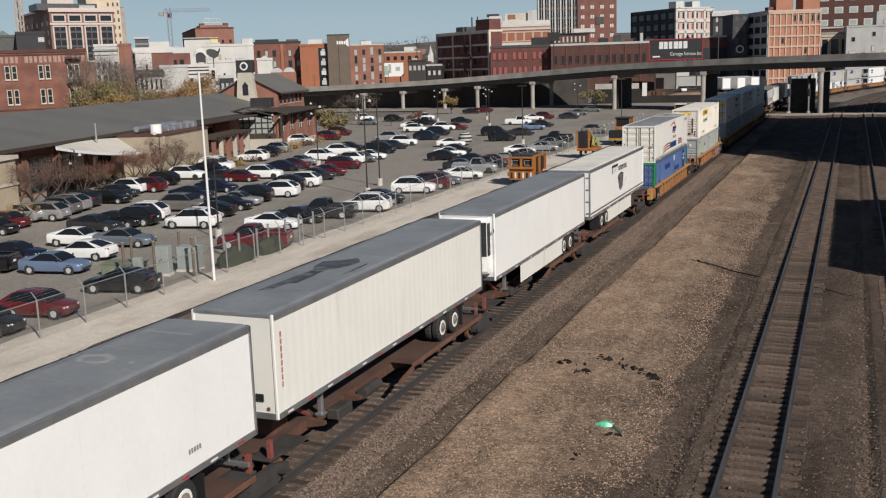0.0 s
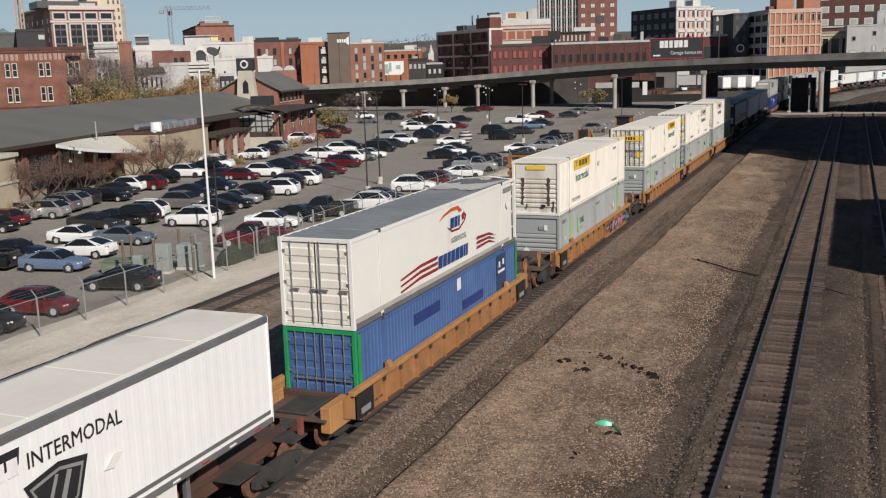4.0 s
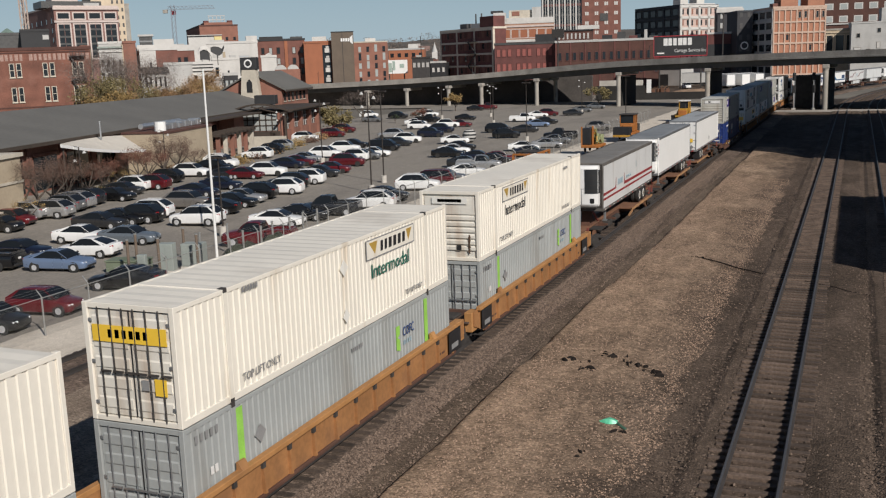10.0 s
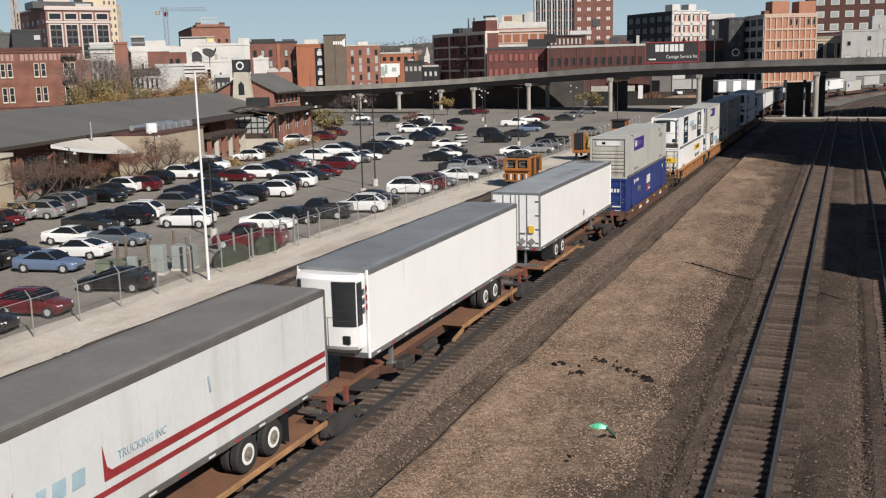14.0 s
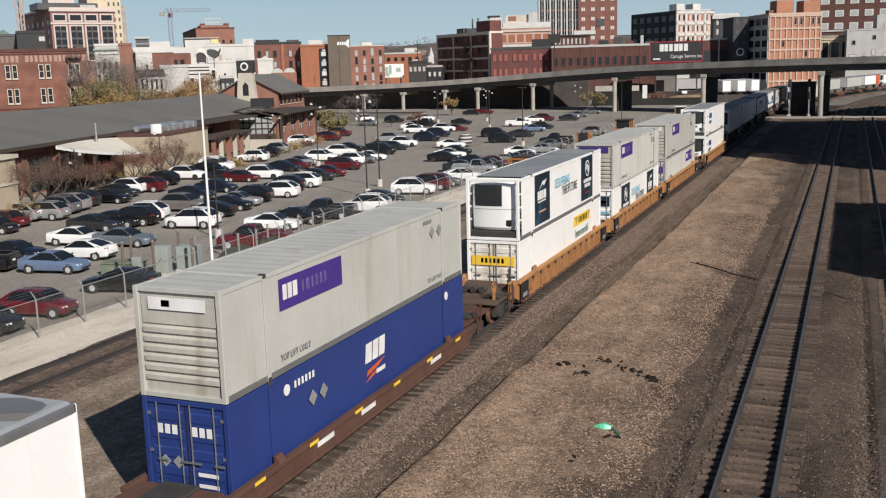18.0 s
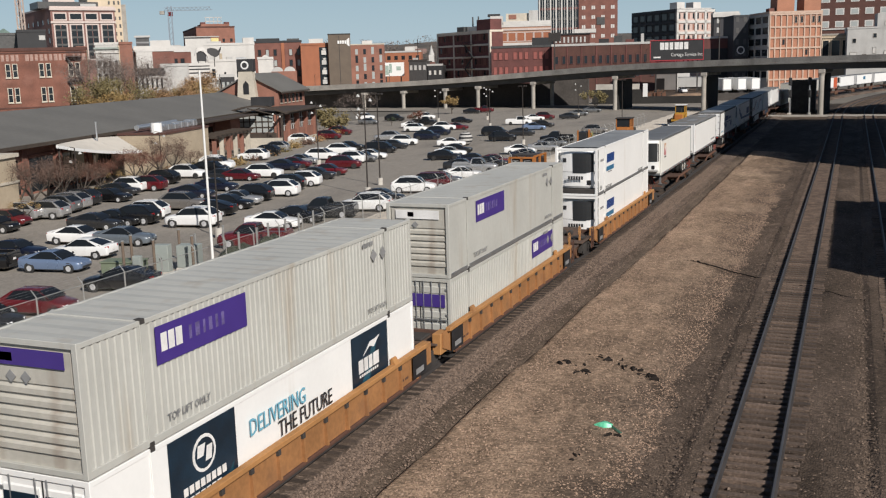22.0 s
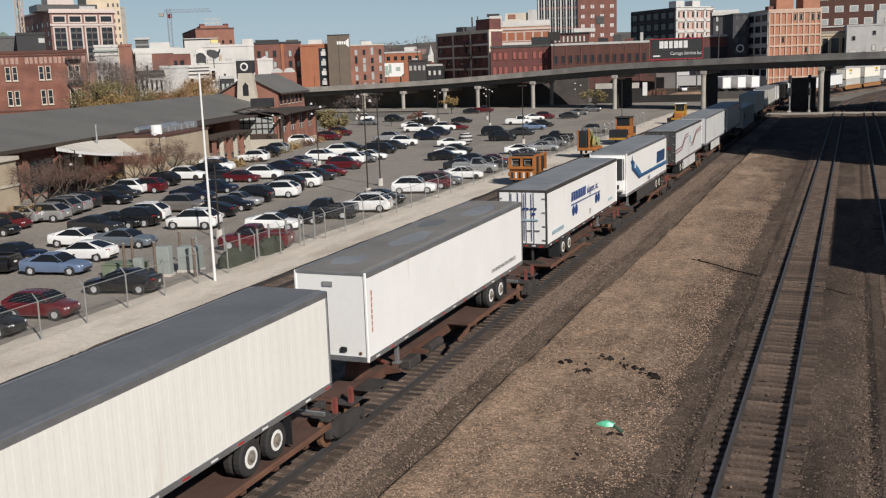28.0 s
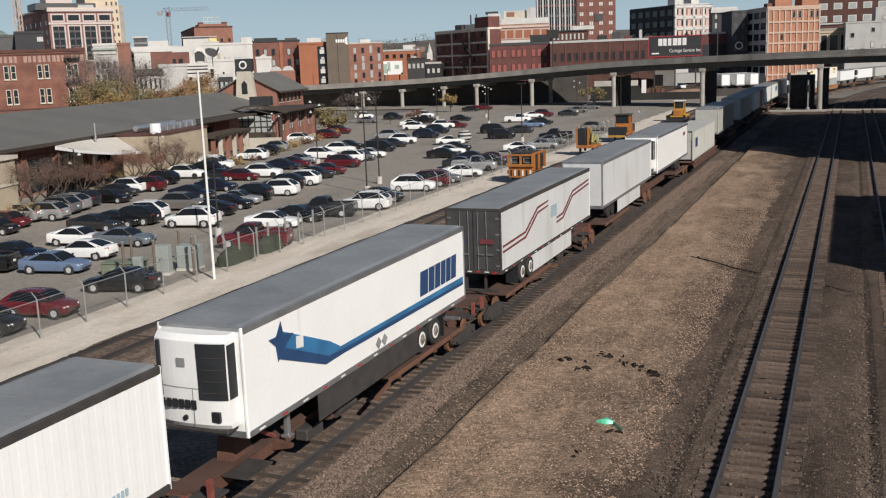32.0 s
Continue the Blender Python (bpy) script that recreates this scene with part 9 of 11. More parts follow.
heap = grid_sheet("earth_heap", -46, -33.5, 263.4, 275, 24, 12, 0.4, 0.4, 0.5, mat("brown heaped earth", (0.30, 0.20, 0.13), 0.95, var=0.35, scale=0.6, fine=4, bump=0.5), "low brown earth heap on the yard terrace", "heap", 21.0)
for v in heap.data.vertices:
    e = min(1, (v.co.x + 46) / 4, (-33.5 - v.co.x) / 4, (v.co.y - 263.4) / 3, (275 - v.co.y) / 4)
    v.co.z = 1.2 + max(0, e) * (v.co.z + 0.25)
rj = random.Random(31)
for k in range(7):
    sc = thing("scrap_pile", "dark heap of scrap parts on the yard terrace", "scrap", "scrap piles", pose(-49.3 + 0.6 * k, 264.6 + rj.uniform(0, 2.5), 1.42, 0, 0, rj.uniform(0, 90)))
    part("scrap_block", Geo().box(-0.5, 0.5, -0.35, 0.35, 0, rj.uniform(0.5, 1.2), 0.06), DARK if k % 2 else RUSTO, sc)
    part("scrap_bar", Geo().bar((-0.7, -0.3, 0.3), (0.6, 0.4, rj.uniform(0.9, 1.7)), 0.07, 6), RUST, sc)
for x in (-11.4, -7.8):
    ob = thing("rail_signal", "railway signal mast with dark lamp heads", "signal", "rail signals", pose(x, 208.8, GROUND - 0.2))
    part("mast", Geo().bar((0, 0, 0), (0, 0, 7.2), 0.11, 8), ALU, ob)
    for z in (6.6, 4.2):
        hd = part("signal_head", Geo().box(-0.32, 0.32, -0.2, 0.1, z - 0.75, z + 0.75, 0.05), BLACKW, ob)
        for q in range(3):
            part("hood", Geo().bar((0, -0.2, z - 0.45 + q * 0.45), (0, -0.5, z - 0.45 + q * 0.45), 0.14, 8), BLACKW, hd)
    part("base", Geo().box(-0.35, 0.35, -0.35, 0.35, 0, 0.5), CONCRETE_L, ob)
    part("ladder", Geo().box(0.14, 0.2, 0.1, 0.14, 0.3, 7.0), ALU, ob)
# Near-black all over, with slight variation in tone.
pw = part("bridge_abutment", Geo().box(-11.75, -7.0, 214.5, 223, -0.6, 6.0), mat("near-black wall", (0.045, 0.043, 0.042), 0.95, var=0.3))
tagged(pw, "dark concrete crash wall under the viaduct", "wall", "", "structure")


# ---- cars ----
ALLOY = mat("alloy wheel", (0.62, 0.62, 0.63), 0.4, 0.4, var=0.1)
CARGLASS = glass_mat("tinted car glass", (0.012, 0.014, 0.016), 0.04)
HEADLAMP = glass_mat("clear headlamp", (0.62, 0.63, 0.64), 0.1)
TAILLAMP = glass_mat("red tail lamp", (0.30, 0.012, 0.012), 0.15)
PLASTIC = mat("black bumper plastic", (0.03, 0.03, 0.03), 0.6, var=0.1)
PAINT = {}
for key, rgb, metal in (("white", (0.76, 0.76, 0.75), 0.0), ("black", (0.008, 0.008, 0.009), 0.1), ("char", (0.03, 0.031, 0.034), 0.3), ("grey", (0.17, 0.175, 0.18), 0.4), ("silver", (0.42, 0.42, 0.42), 0.5),
                        ("red", (0.115, 0.009, 0.013), 0.1), ("maroon", (0.10, 0.008, 0.012), 0.2), ("navy", (0.010, 0.013, 0.028), 0.2), ("lblue", (0.16, 0.22, 0.34), 0.3), ("slate", (0.16, 0.185, 0.21), 0.3), ("taupe", (0.20, 0.185, 0.17), 0.35)):
    PAINT[key] = mat(key + " car paint", rgb, 0.28, metal, var=0.03, scale=0.8, fine=8, coat=0.45)
WORDS = {"white": "white", "black": "black", "char": "charcoal", "grey": "grey", "silver": "silver", "red": "red", "maroon": "maroon", "navy": "dark blue", "lblue": "light blue", "slate": "slate grey", "taupe": "taupe grey"}
# name, length, width, belt, roof, cowl, windscreen top, roof end, tail glass foot (fractions from the nose), bonnet and tail heights
SHAPES = {"s": ("sedan", 4.85, 1.84, 1.00, 1.46, 0.27, 0.44, 0.66, 0.90, 0.90, 1.06), "h": ("hatchback", 4.2, 1.78, 1.02, 1.52, 0.22, 0.40, 0.80, 0.97, 0.90, 1.04),
          "u": ("suv", 4.85, 1.92, 1.18, 1.73, 0.24, 0.40, 0.80, 0.965, 1.08, 1.17), "v": ("minivan", 5.1, 1.98, 1.12, 1.75, 0.15, 0.33, 0.89, 0.985, 0.98, 1.10), "p": ("pickup_truck", 5.7, 1.98, 1.22, 1.86, 0.24, 0.36, 0.555, 0.595, 1.16, 1.20)}
CAR_MESH = {}
CAR_SCALE = 0.86         # all bodies shrunk below true size to fit the camera's view


def car_meshes(kind):
    """Meshes of one body type: nose towards +y, standing at z = 0."""
    if kind in CAR_MESH:
        return CAR_MESH[kind]
    _, L, W, belt, roof, f_bon, f_ws, f_re, f_tg, z_bon, z_tail = SHAPES[kind]
    hw = W / 2

    def y(f):
        return L / 2 - f * L

    def section(f, w, z_low, z_top):
        yy = y(f)
        h = z_top - z_low
        half = [(w * 0.84, z_low), (w * 0.965, z_low + h * 0.10), (w * 0.99, z_low + h * 0.32), (w, z_low + h * 0.62), (w * 0.985, z_low + h * 0.80), (w * 0.94, z_top - h * 0.06), (w * 0.84, z_top)]
        return [(x, yy, z) for x, z in half] + [(0, yy, z_top + 0.035)] + [(-x, yy, z) for x, z in half[::-1]]

    nose = z_bon - 0.13
    rings = [section(0.0, hw * 0.64, 0.40, nose - 0.20), section(0.008, hw * 0.78, 0.30, nose - 0.10), section(0.03, hw * 0.90, 0.24, nose - 0.02), section(0.08, hw * 0.97, 0.21, nose + 0.04), section(0.15, hw, 0.2, z_bon - 0.03), section(f_bon - 0.02, hw, 0.2, z_bon + 0.02), section(f_bon + 0.06, hw, 0.2, belt - 0.01), section(0.5, hw, 0.2, belt)]
    if kind == "p":
        rings += [section(f_tg, hw, 0.22, belt), section(f_tg + 0.005, hw, 0.22, belt - 0.06), section(0.98, hw, 0.26, belt - 0.06), section(1.0, hw * 0.96, 0.36, belt - 0.10)]
    else:
        rings += [section(f_tg - 0.10, hw, 0.22, belt + 0.02), section(min(0.95, f_tg + 0.02), hw * 0.98, 0.25, z_tail), section(0.978, hw * 0.94, 0.29, z_tail - 0.02), section(0.994, hw * 0.84, 0.36, z_tail - 0.10), section(1.0, hw * 0.70, 0.44, z_tail - 0.26)]
    body = Geo().loft(rings)
    if kind == "p":      # raised walls round an open bed
        body.box(-hw * 0.94, hw * 0.94, y(0.985), y(0.965), belt - 0.08, belt + 0.09, 0.01)
        for s in (-1, 1):
            body.box(min(s * hw * 0.84, s * hw * 0.95), max(s * hw * 0.84, s * hw * 0.95), y(0.985), y(f_tg), belt - 0.08, belt + 0.09, 0.01)
    # greenhouse: one curved form, cut into windscreen, side and rear glass, under a painted roof skin
    wb, wt = hw * 0.915, hw * (0.70 if kind in "sh" else 0.76)
    mid = (f_ws + f_re) / 2

    def ring(f):
        if f <= f_ws:
            t = (f - f_bon) / (f_ws - f_bon)
            zt = belt - 0.04 + (roof - 0.035 - belt + 0.04) * math.sin(t * 1.4) / math.sin(1.4)
        elif f <= f_re:
            u = (f - mid) / (f_re - mid) if f > mid else (mid - f) / (mid - f_ws) * 0.85
            zt = roof - 0.045 * u * u
        else:
            t = (f - f_re) / (f_tg - f_re)
            zt = roof - 0.045 - (roof - 0.045 - (belt if kind == "p" else z_tail)) * (t ** 1.25)
        k = max(0.0, min(1.0, (zt - belt + 0.04) / (roof - belt + 0.04)))
        w = wb + (wt - wb) * k
        return w, zt

    fs = [f_bon + (f_ws - f_bon) * i / 4 for i in range(5)] + [f_ws + (f_re - f_ws) * i / 6 for i in range(1, 7)] + [f_re + (f_tg - f_re) * i / 4 for i in range(1, 5)]
    g_front, g_rear, sides, skin = Geo(), Geo(), [Geo(), Geo()], []
    low = belt - 0.05
    for i in range(len(fs) - 1):
        a, b = fs[i], fs[i + 1]
        (wa, za), (wc, zc) = ring(a), ring(b)
        top = [(-wa, y(a), za), (0, y(a), za + 0.02), (wa, y(a), za), (-wc, y(b), zc), (0, y(b), zc + 0.02), (wc, y(b), zc)]
        if i < 4:
            g_front.add(top, [(0, 1, 4, 3), (1, 2, 5, 4)])
        elif i >= 10:
            g_rear.add(top, [(0, 1, 4, 3), (1, 2, 5, 4)])
        for n, s in enumerate((-1, 1)):
            sides[n].add([(s * wb, y(a), low), (s * wb, y(b), low), (s * wc, y(b), zc), (s * wa, y(a), za)], [(0, 1, 2, 3)])
    for i in range(4, 11):
        w, z = ring(fs[i])
        skin.append([(-w - 0.012, y(fs[i]), z - 0.035), (-w * 0.9, y(fs[i]), z + 0.012), (0, y(fs[i]), z + 0.04), (w * 0.9, y(fs[i]), z + 0.012), (w + 0.012, y(fs[i]), z - 0.035), (0, y(fs[i]), z - 0.03)])
    body.loft(skin)

    def pillar(f0, f1, wide):
        """A painted strip on the side glass from the belt (f0) to the roof (f1)."""
        w1, z1 = ring(f1)
        for s in (-1, 1):
            o = [(s * (wb + 0.008), y(f0 - wide), low), (s * (wb + 0.008), y(f0 + wide), low), (s * (w1 + 0.008), y(f1 + wide * 0.7), z1 - 0.01), (s * (w1 + 0.008), y(f1 - wide * 0.7), z1 - 0.01)]
            body.add(o + [(x - s * 0.03, yy, z) for x, yy, z in o], [(0, 1, 2, 3), (4, 7, 6, 5), (0, 4, 5, 1), (1, 5, 6, 2), (2, 6, 7, 3), (3, 7, 4, 0)])

    for s in (-1, 1):
        w1, z1 = ring(f_ws)
        body.bar((s * wb, y(f_bon + 0.005), low + 0.02), (s * w1, y(f_ws), z1), 0.026, 5, 0.022)
        w2, z2 = ring(f_re)
        w3, z3 = ring(f_tg)
        body.bar((s * w2, y(f_re), z2 - 0.01), (s * w3, y(f_tg), z3 - 0.01), 0.045, 5, 0.06)
    if kind in "uv":
        pillar(f_tg - 0.03, f_re - 0.005, 0.022)
        for s in (-1, 1):
            body.bar((s * wt * 0.94, y(f_ws + 0.06), roof + 0.035), (s * wt * 0.94, y(f_re - 0.04), roof + 0.02), 0.02, 5)
    elif kind in "sh":
        pillar(f_tg - 0.03, f_re, 0.03)
    else:
        pillar(f_tg - 0.012, f_re - 0.002, 0.012)
    r = 0.33 if kind in "sh" else 0.385
    tyre = Geo().disc((0, 0, 0), (1, 0, 0), r, 0.22, 18, 0.04)
    rim = Geo().disc((0, 0, 0), (1, 0, 0), r * 0.62, 0.225, 14, 0.01)
    for k in range(5):
        a = 2 * math.pi * k / 5
        rim.box(-0.122, 0.122, -0.03, 0.03, 0.0, r * 0.6, 0, pose(0, 0, 0, math.degrees(a)))
    lamps_f = Geo().box(-0.17, 0.17, -0.13, 0.07, -0.06, 0.07, 0.03)
    lamps_r = Geo().box(-0.16, 0.16, -0.05, 0.10, -0.08, 0.09, 0.03)
    low_f = Geo().box(-hw * 0.60, hw * 0.60, y(0.02), y(-0.004), 0.32, nose - 0.30, 0.03)
    low_r = Geo().box(-hw * 0.66, hw * 0.66, y(1.004), y(0.985), 0.34, 0.50, 0.03)
    # Black disc stands in for the shaded gap of a wheel well.
    arch = Geo().disc((0, 0, 0), (1, 0, 0), r + 0.06, 0.06, 18)
    CAR_MESH[kind] = dict(body=body.mesh("body", PAINT["white"], True), windscreen=g_front.mesh("windscreen", CARGLASS, True), rear=g_rear.mesh("rear_window", CARGLASS, True), sides=[q.mesh("side_window", CARGLASS, True) for q in sides],
                          tyre=tyre.mesh("tyre", TYRE, True), rim=rim.mesh("rim", ALLOY), head=lamps_f.mesh("headlight", HEADLAMP), tail=lamps_r.mesh("tail_light", TAILLAMP),
                          low_f=low_f.mesh("grille", PLASTIC), low_r=low_r.mesh("rear_bumper", PLASTIC), arch=arch.mesh("wheel_arch", PLASTIC), r=r, plate=Geo().box(-0.15, 0.15, -0.015, 0.015, 0, 0.15).mesh("plate", TAPE_W),
                          y=y, hw=hw, nose=nose, tail_z=z_tail)
    return CAR_MESH[kind]


def car(kind, colour, x, y, heading, near=True):
    c = car_meshes(kind)
    name = SHAPES[kind][0]
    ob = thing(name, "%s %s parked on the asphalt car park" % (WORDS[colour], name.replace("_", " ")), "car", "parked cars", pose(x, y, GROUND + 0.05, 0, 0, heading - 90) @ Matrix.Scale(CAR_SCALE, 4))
    body = part("body", c["body"], None, ob)
    body.material_slots[0].link = "OBJECT"
    body.material_slots[0].material = PAINT[colour]
    part("windscreen", c["windscreen"], None, ob)
    part("rear_window", c["rear"], None, ob)
    for q in c["sides"]:
        part("side_window", q, None, ob)
    for sx in (-1, 1):
        for f in (0.18, 0.80):
            m = pose(sx * (c["hw"] - 0.10), c["y"](f), c["r"])
            w = part("wheel", c["tyre"], None, ob, m=m)
            if y < 90:
                part("rim", c["rim"], None, w)
            if near:
                part("wheel_arch", c["arch"], None, ob, m=pose(sx * (c["hw"] - 0.035), c["y"](f), c["r"] + 0.02))
        if y < 100:
            part("headlight", c["head"], None, ob, m=pose(sx * c["hw"] * 0.70, c["y"](0.028), c["nose"] - 0.13, 0, 0, -sx * 24))
        if y < 85:
            part("tail_light", c["tail"], None, ob, m=pose(sx * c["hw"] * 0.76, c["y"](0.982), c["tail_z"] - 0.16, 0, 0, sx * 24))
        if near:
            part("mirror", MIRROR, None, ob, m=pose(sx * (c["hw"] + 0.06), c["y"](SHAPES[kind][5] + 0.06), SHAPES[kind][3] + 0.05))
    if near:
        part("grille", c["low_f"], None, ob)
        part("rear_bumper", c["low_r"], None, ob)
        part("plate", c["plate"], None, ob, m=pose(0, c["y"](1.008), c["tail_z"] - 0.42))
    return ob


MIRROR = Geo().box(-0.09, 0.09, -0.06, 0.06, 0, 0.14, 0.03).mesh("mirror", PLASTIC)
rng = random.Random(5)


def park(cars):
    """Parked cars: place, body type, colour and heading of the nose."""
    for x, y, kind, colour, heading in cars:
        car(kind, colour, x, y, heading + rng.uniform(-2, 2), y < 66)


park([(-36.9, 33.4, "h", "black", 10), (-36.8, 36.8, "h", "red", 10), (-36.5, 42.5, "s", "black", 192), (-49.2, 44.6, "p", "black", 190), (-44.1, 45.6, "s", "lblue", 10), (-49.7, 48.0, "s", "navy", 10), (-45.4, 49.6, "s", "white", 190), (-49.6, 53.7, "s", "white", 10), (-45.9, 54.1, "s", "slate", 10), (-36.4, 55.6, "p", "red", 194), (-59.8, 56.1, "h", "black", 10), (-61.3, 58.9, "h", "red", 10), (-52.8, 59.1, "s", "char", 10), (-52.4, 61.0, "s", "black", 12), (-62.8, 61.5, "u", "silver", 190), (-51.6, 62.0, "u", "black", 190)])
park([(-46.0, 62.0, "u", "white", 192), (-39.3, 62.6, "s", "white", 14), (-61.2, 62.7, "u", "silver", 190), (-52.5, 64.3, "u", "white", 192), (-39.0, 65.6, "s", "black", 14), (-62.7, 65.7, "u", "grey", 190), (-48.0, 67.2, "s", "black", 190), (-63.3, 67.6, "u", "silver", 190), (-38.0, 68.3, "p", "char", 194), (-52.5, 69.6, "u", "taupe", 12), (-64.1, 69.8, "u", "char", 190), (-48.7, 70.8, "s", "black", 10), (-36.4, 72.2, "u", "white", 194), (-62.9, 72.5, "s", "black", 10), (-49.4, 73.3, "s", "silver", 10), (-49.8, 75.8, "u", "black", 190)])
park([(-56.5, 76.3, "s", "navy", 12), (-65.1, 76.4, "s", "char", 10), (-37.2, 76.6, "s", "black", 14), (-66.2, 78.8, "u", "white", 190), (-49.0, 79.1, "u", "white", 194), (-64.9, 80.2, "u", "maroon", 190), (-57.3, 81.4, "s", "navy", 12), (-50.8, 83.3, "u", "black", 194), (-37.2, 83.6, "u", "white", 14), (-67.2, 85.4, "u", "black", 190), (-50.7, 86.3, "u", "white", 194), (-37.1, 86.9, "v", "maroon", 194), (-62.1, 89.4, "s", "char", 10), (-60.0, 89.7, "s", "maroon", 10), (-37.0, 89.9, "s", "grey", 14), (-67.7, 90.8, "u", "white", 10)])
park([(-52.3, 92.3, "s", "char", 14), (-58.9, 92.5, "u", "white", 14), (-67.3, 94.7, "u", "black", 10), (-36.6, 94.8, "s", "white", 18), (-52.8, 95.8, "s", "red", 14), (-69.9, 99.7, "u", "white", 10), (-61.0, 100.0, "s", "navy", 12), (-37.3, 100.3, "p", "silver", 14), (-71.2, 101.4, "u", "white", 10), (-61.0, 102.5, "s", "maroon", 14), (-54.4, 102.5, "u", "maroon", 14), (-39.8, 102.8, "s", "char", 16), (-37.5, 105.8, "s", "black", 14), (-62.2, 106.2, "s", "silver", 14), (-56.6, 108.0, "u", "white", 194), (-37.8, 108.2, "s", "red", 14)])
park([(-40.7, 109.2, "s", "navy", 14), (-55.7, 110.0, "h", "grey", 14), (-71.7, 110.3, "u", "white", 194), (-62.4, 111.7, "u", "white", 14), (-46.2, 113.5, "s", "black", 14), (-56.3, 113.5, "s", "white", 14), (-36.2, 115.5, "s", "navy", 14), (-73.5, 116.0, "u", "black", 190), (-47.1, 117.7, "s", "white", 14), (-63.5, 119.1, "u", "white", 14), (-58.9, 121.7, "v", "black", 12), (-75.5, 121.8, "u", "silver", 194), (-39.1, 121.8, "s", "white", 14), (-48.0, 122.2, "s", "black", 14), (-65.6, 125.6, "s", "black", 14), (-37.2, 125.8, "s", "silver", 12)])
park([(-60.0, 128.4, "s", "char", 14), (-52.7, 132.2, "s", "white", 14), (-37.9, 132.5, "s", "grey", 14), (-60.9, 133.9, "u", "white", 14), (-79.8, 136.7, "u", "white", 14), (-39.3, 139.8, "p", "black", 190), (-48.3, 141.9, "u", "black", 14), (-67.4, 141.9, "u", "silver", 194), (-61.5, 144.0, "u", "navy", 14), (-79.0, 144.2, "u", "maroon", 14), (-48.7, 152.7, "s", "char", 14), (-53.3, 152.8, "v", "black", 12), (-63.4, 153.2, "u", "navy", 14), (-82.0, 153.7, "u", "maroon", 14), (-37.6, 155.8, "u", "taupe", 14), (-70.9, 161.0, "u", "white", 12)])
park([(-67.0, 164.9, "u", "white", 14), (-50.5, 165.2, "s", "lblue", 14), (-65.1, 166.1, "s", "red", 14), (-76.0, 171.1, "s", "white", 14), (-51.0, 172.1, "s", "black", 14), (-57.6, 178.8, "p", "white", 12), (-77.0, 179.1, "p", "black", 14), (-90.4, 181.8, "s", "grey", 14), (-71.3, 184.8, "s", "black", 12), (-58.6, 191.9, "s", "white", 14), (-89.4, 192.2, "u", "black", 14), (-57.5, 195.3, "u", "maroon", 12), (-52.6, 196.5, "s", "char", 12), (-98.7, 197.1, "u", "white", 14), (-84.4, 197.2, "u", "white", 14), (-53.7, 208.1, "s", "grey", 12)])
car("p", "white", -44.5, 289.2, -68, False).matrix_basis.translation.z = 1.42
park([(-82.2, 219.7, "s", "black", 14), (-53.9, 221.0, "s", "grey", 14), (-81.0, 224.3, "p", "maroon", 14)])

# ---- fence ----
GALV = mat("galvanised steel", (0.40, 0.40, 0.385), 0.5, 0.6, var=0.12, scale=2, fine=20)
FENCE_X, FY0, STEP, BAYS = -33.45, 24.4, 2.95, 52
fence = thing("chain_link_fence", "galvanised chain-link fence with outward barbed-wire arms", "fence")
post_mesh = Geo().bar((0, 0, 0), (0, 0, 1.86), 0.038, 8).mesh("post", GALV)
arm_mesh = Geo().bar((0, 0, 1.86), (-0.28, 0, 2.18), 0.025, 6).mesh("arm", GALV)
rail_mesh = Geo().bar((0, 0, 1.80), (0, STEP * 4, 1.80), 0.022, 6).mesh("top_rail", GALV)
wires = Geo()
n = 26
for k in range(-15, n):
    for s in (0, 1):
        a0, a1 = k * STEP / n * 1.0, (k * STEP / n) + 1.70
        y0, z0, y1, z1 = a0, 0.05, a1, 1.76
        if y0 < 0:
            z0, y0 = z0 - y0 * 1.0059, 0
        if y1 > STEP:
            z1, y1 = z1 - (y1 - STEP) * 1.0059, STEP
        if z1 - z0 < 0.05:
            continue
        if s:
            y0, y1 = STEP - y0, STEP - y1
        wires.add([(0, y0 - 0.0028, z0), (0, y0 + 0.0028, z0), (0, y1 + 0.0028, z1), (0, y1 - 0.0028, z1)], [(0, 1, 2, 3)])
wire_mesh = wires.mesh("wire_mesh", GALV)
for k in range(BAYS):
    m = pose(FENCE_X, FY0 + k * STEP, GROUND + 0.04)
    p = part("post", post_mesh, None, fence, m=m)
    part("arm", arm_mesh, None, p)
    if k % 4 == 0:
        part("top_rail", rail_mesh, None, fence, m=m)
    part("wire_mesh", wire_mesh, None, fence, m=m)
for dx, dz in ((-0.1, 1.97), (-0.19, 2.07), (-0.27, 2.17)):
    part("barbed_wire", Geo().bar((FENCE_X + dx, FY0, GROUND + 0.04 + dz), (FENCE_X + dx, FY0 + BAYS * STEP, GROUND + 0.04 + dz), 0.003, 4), GALV, fence)

# ---- poles and lamps ----
pole = thing("mast_pole", "tall white tapered pole beside the fence", "pole", m=pose(-33.0, 46.0, GROUND))
part("shaft", Geo().bar((0, 0, 0), (0, 0, 11.7), 0.085, 12, 0.05), mat("white pole paint", (0.72, 0.72, 0.70), 0.45, var=0.06), pole, smooth=True)
part("base_plate", Geo().box(-0.25, 0.25, -0.25, 0.25, 0, 0.05), GALV, pole)
POLEP = mat("dark bronze pole paint", (0.035, 0.028, 0.024), 0.5, var=0.15)
LAMPW = mat("pale lamp shade", (0.5, 0.5, 0.48), 0.4)


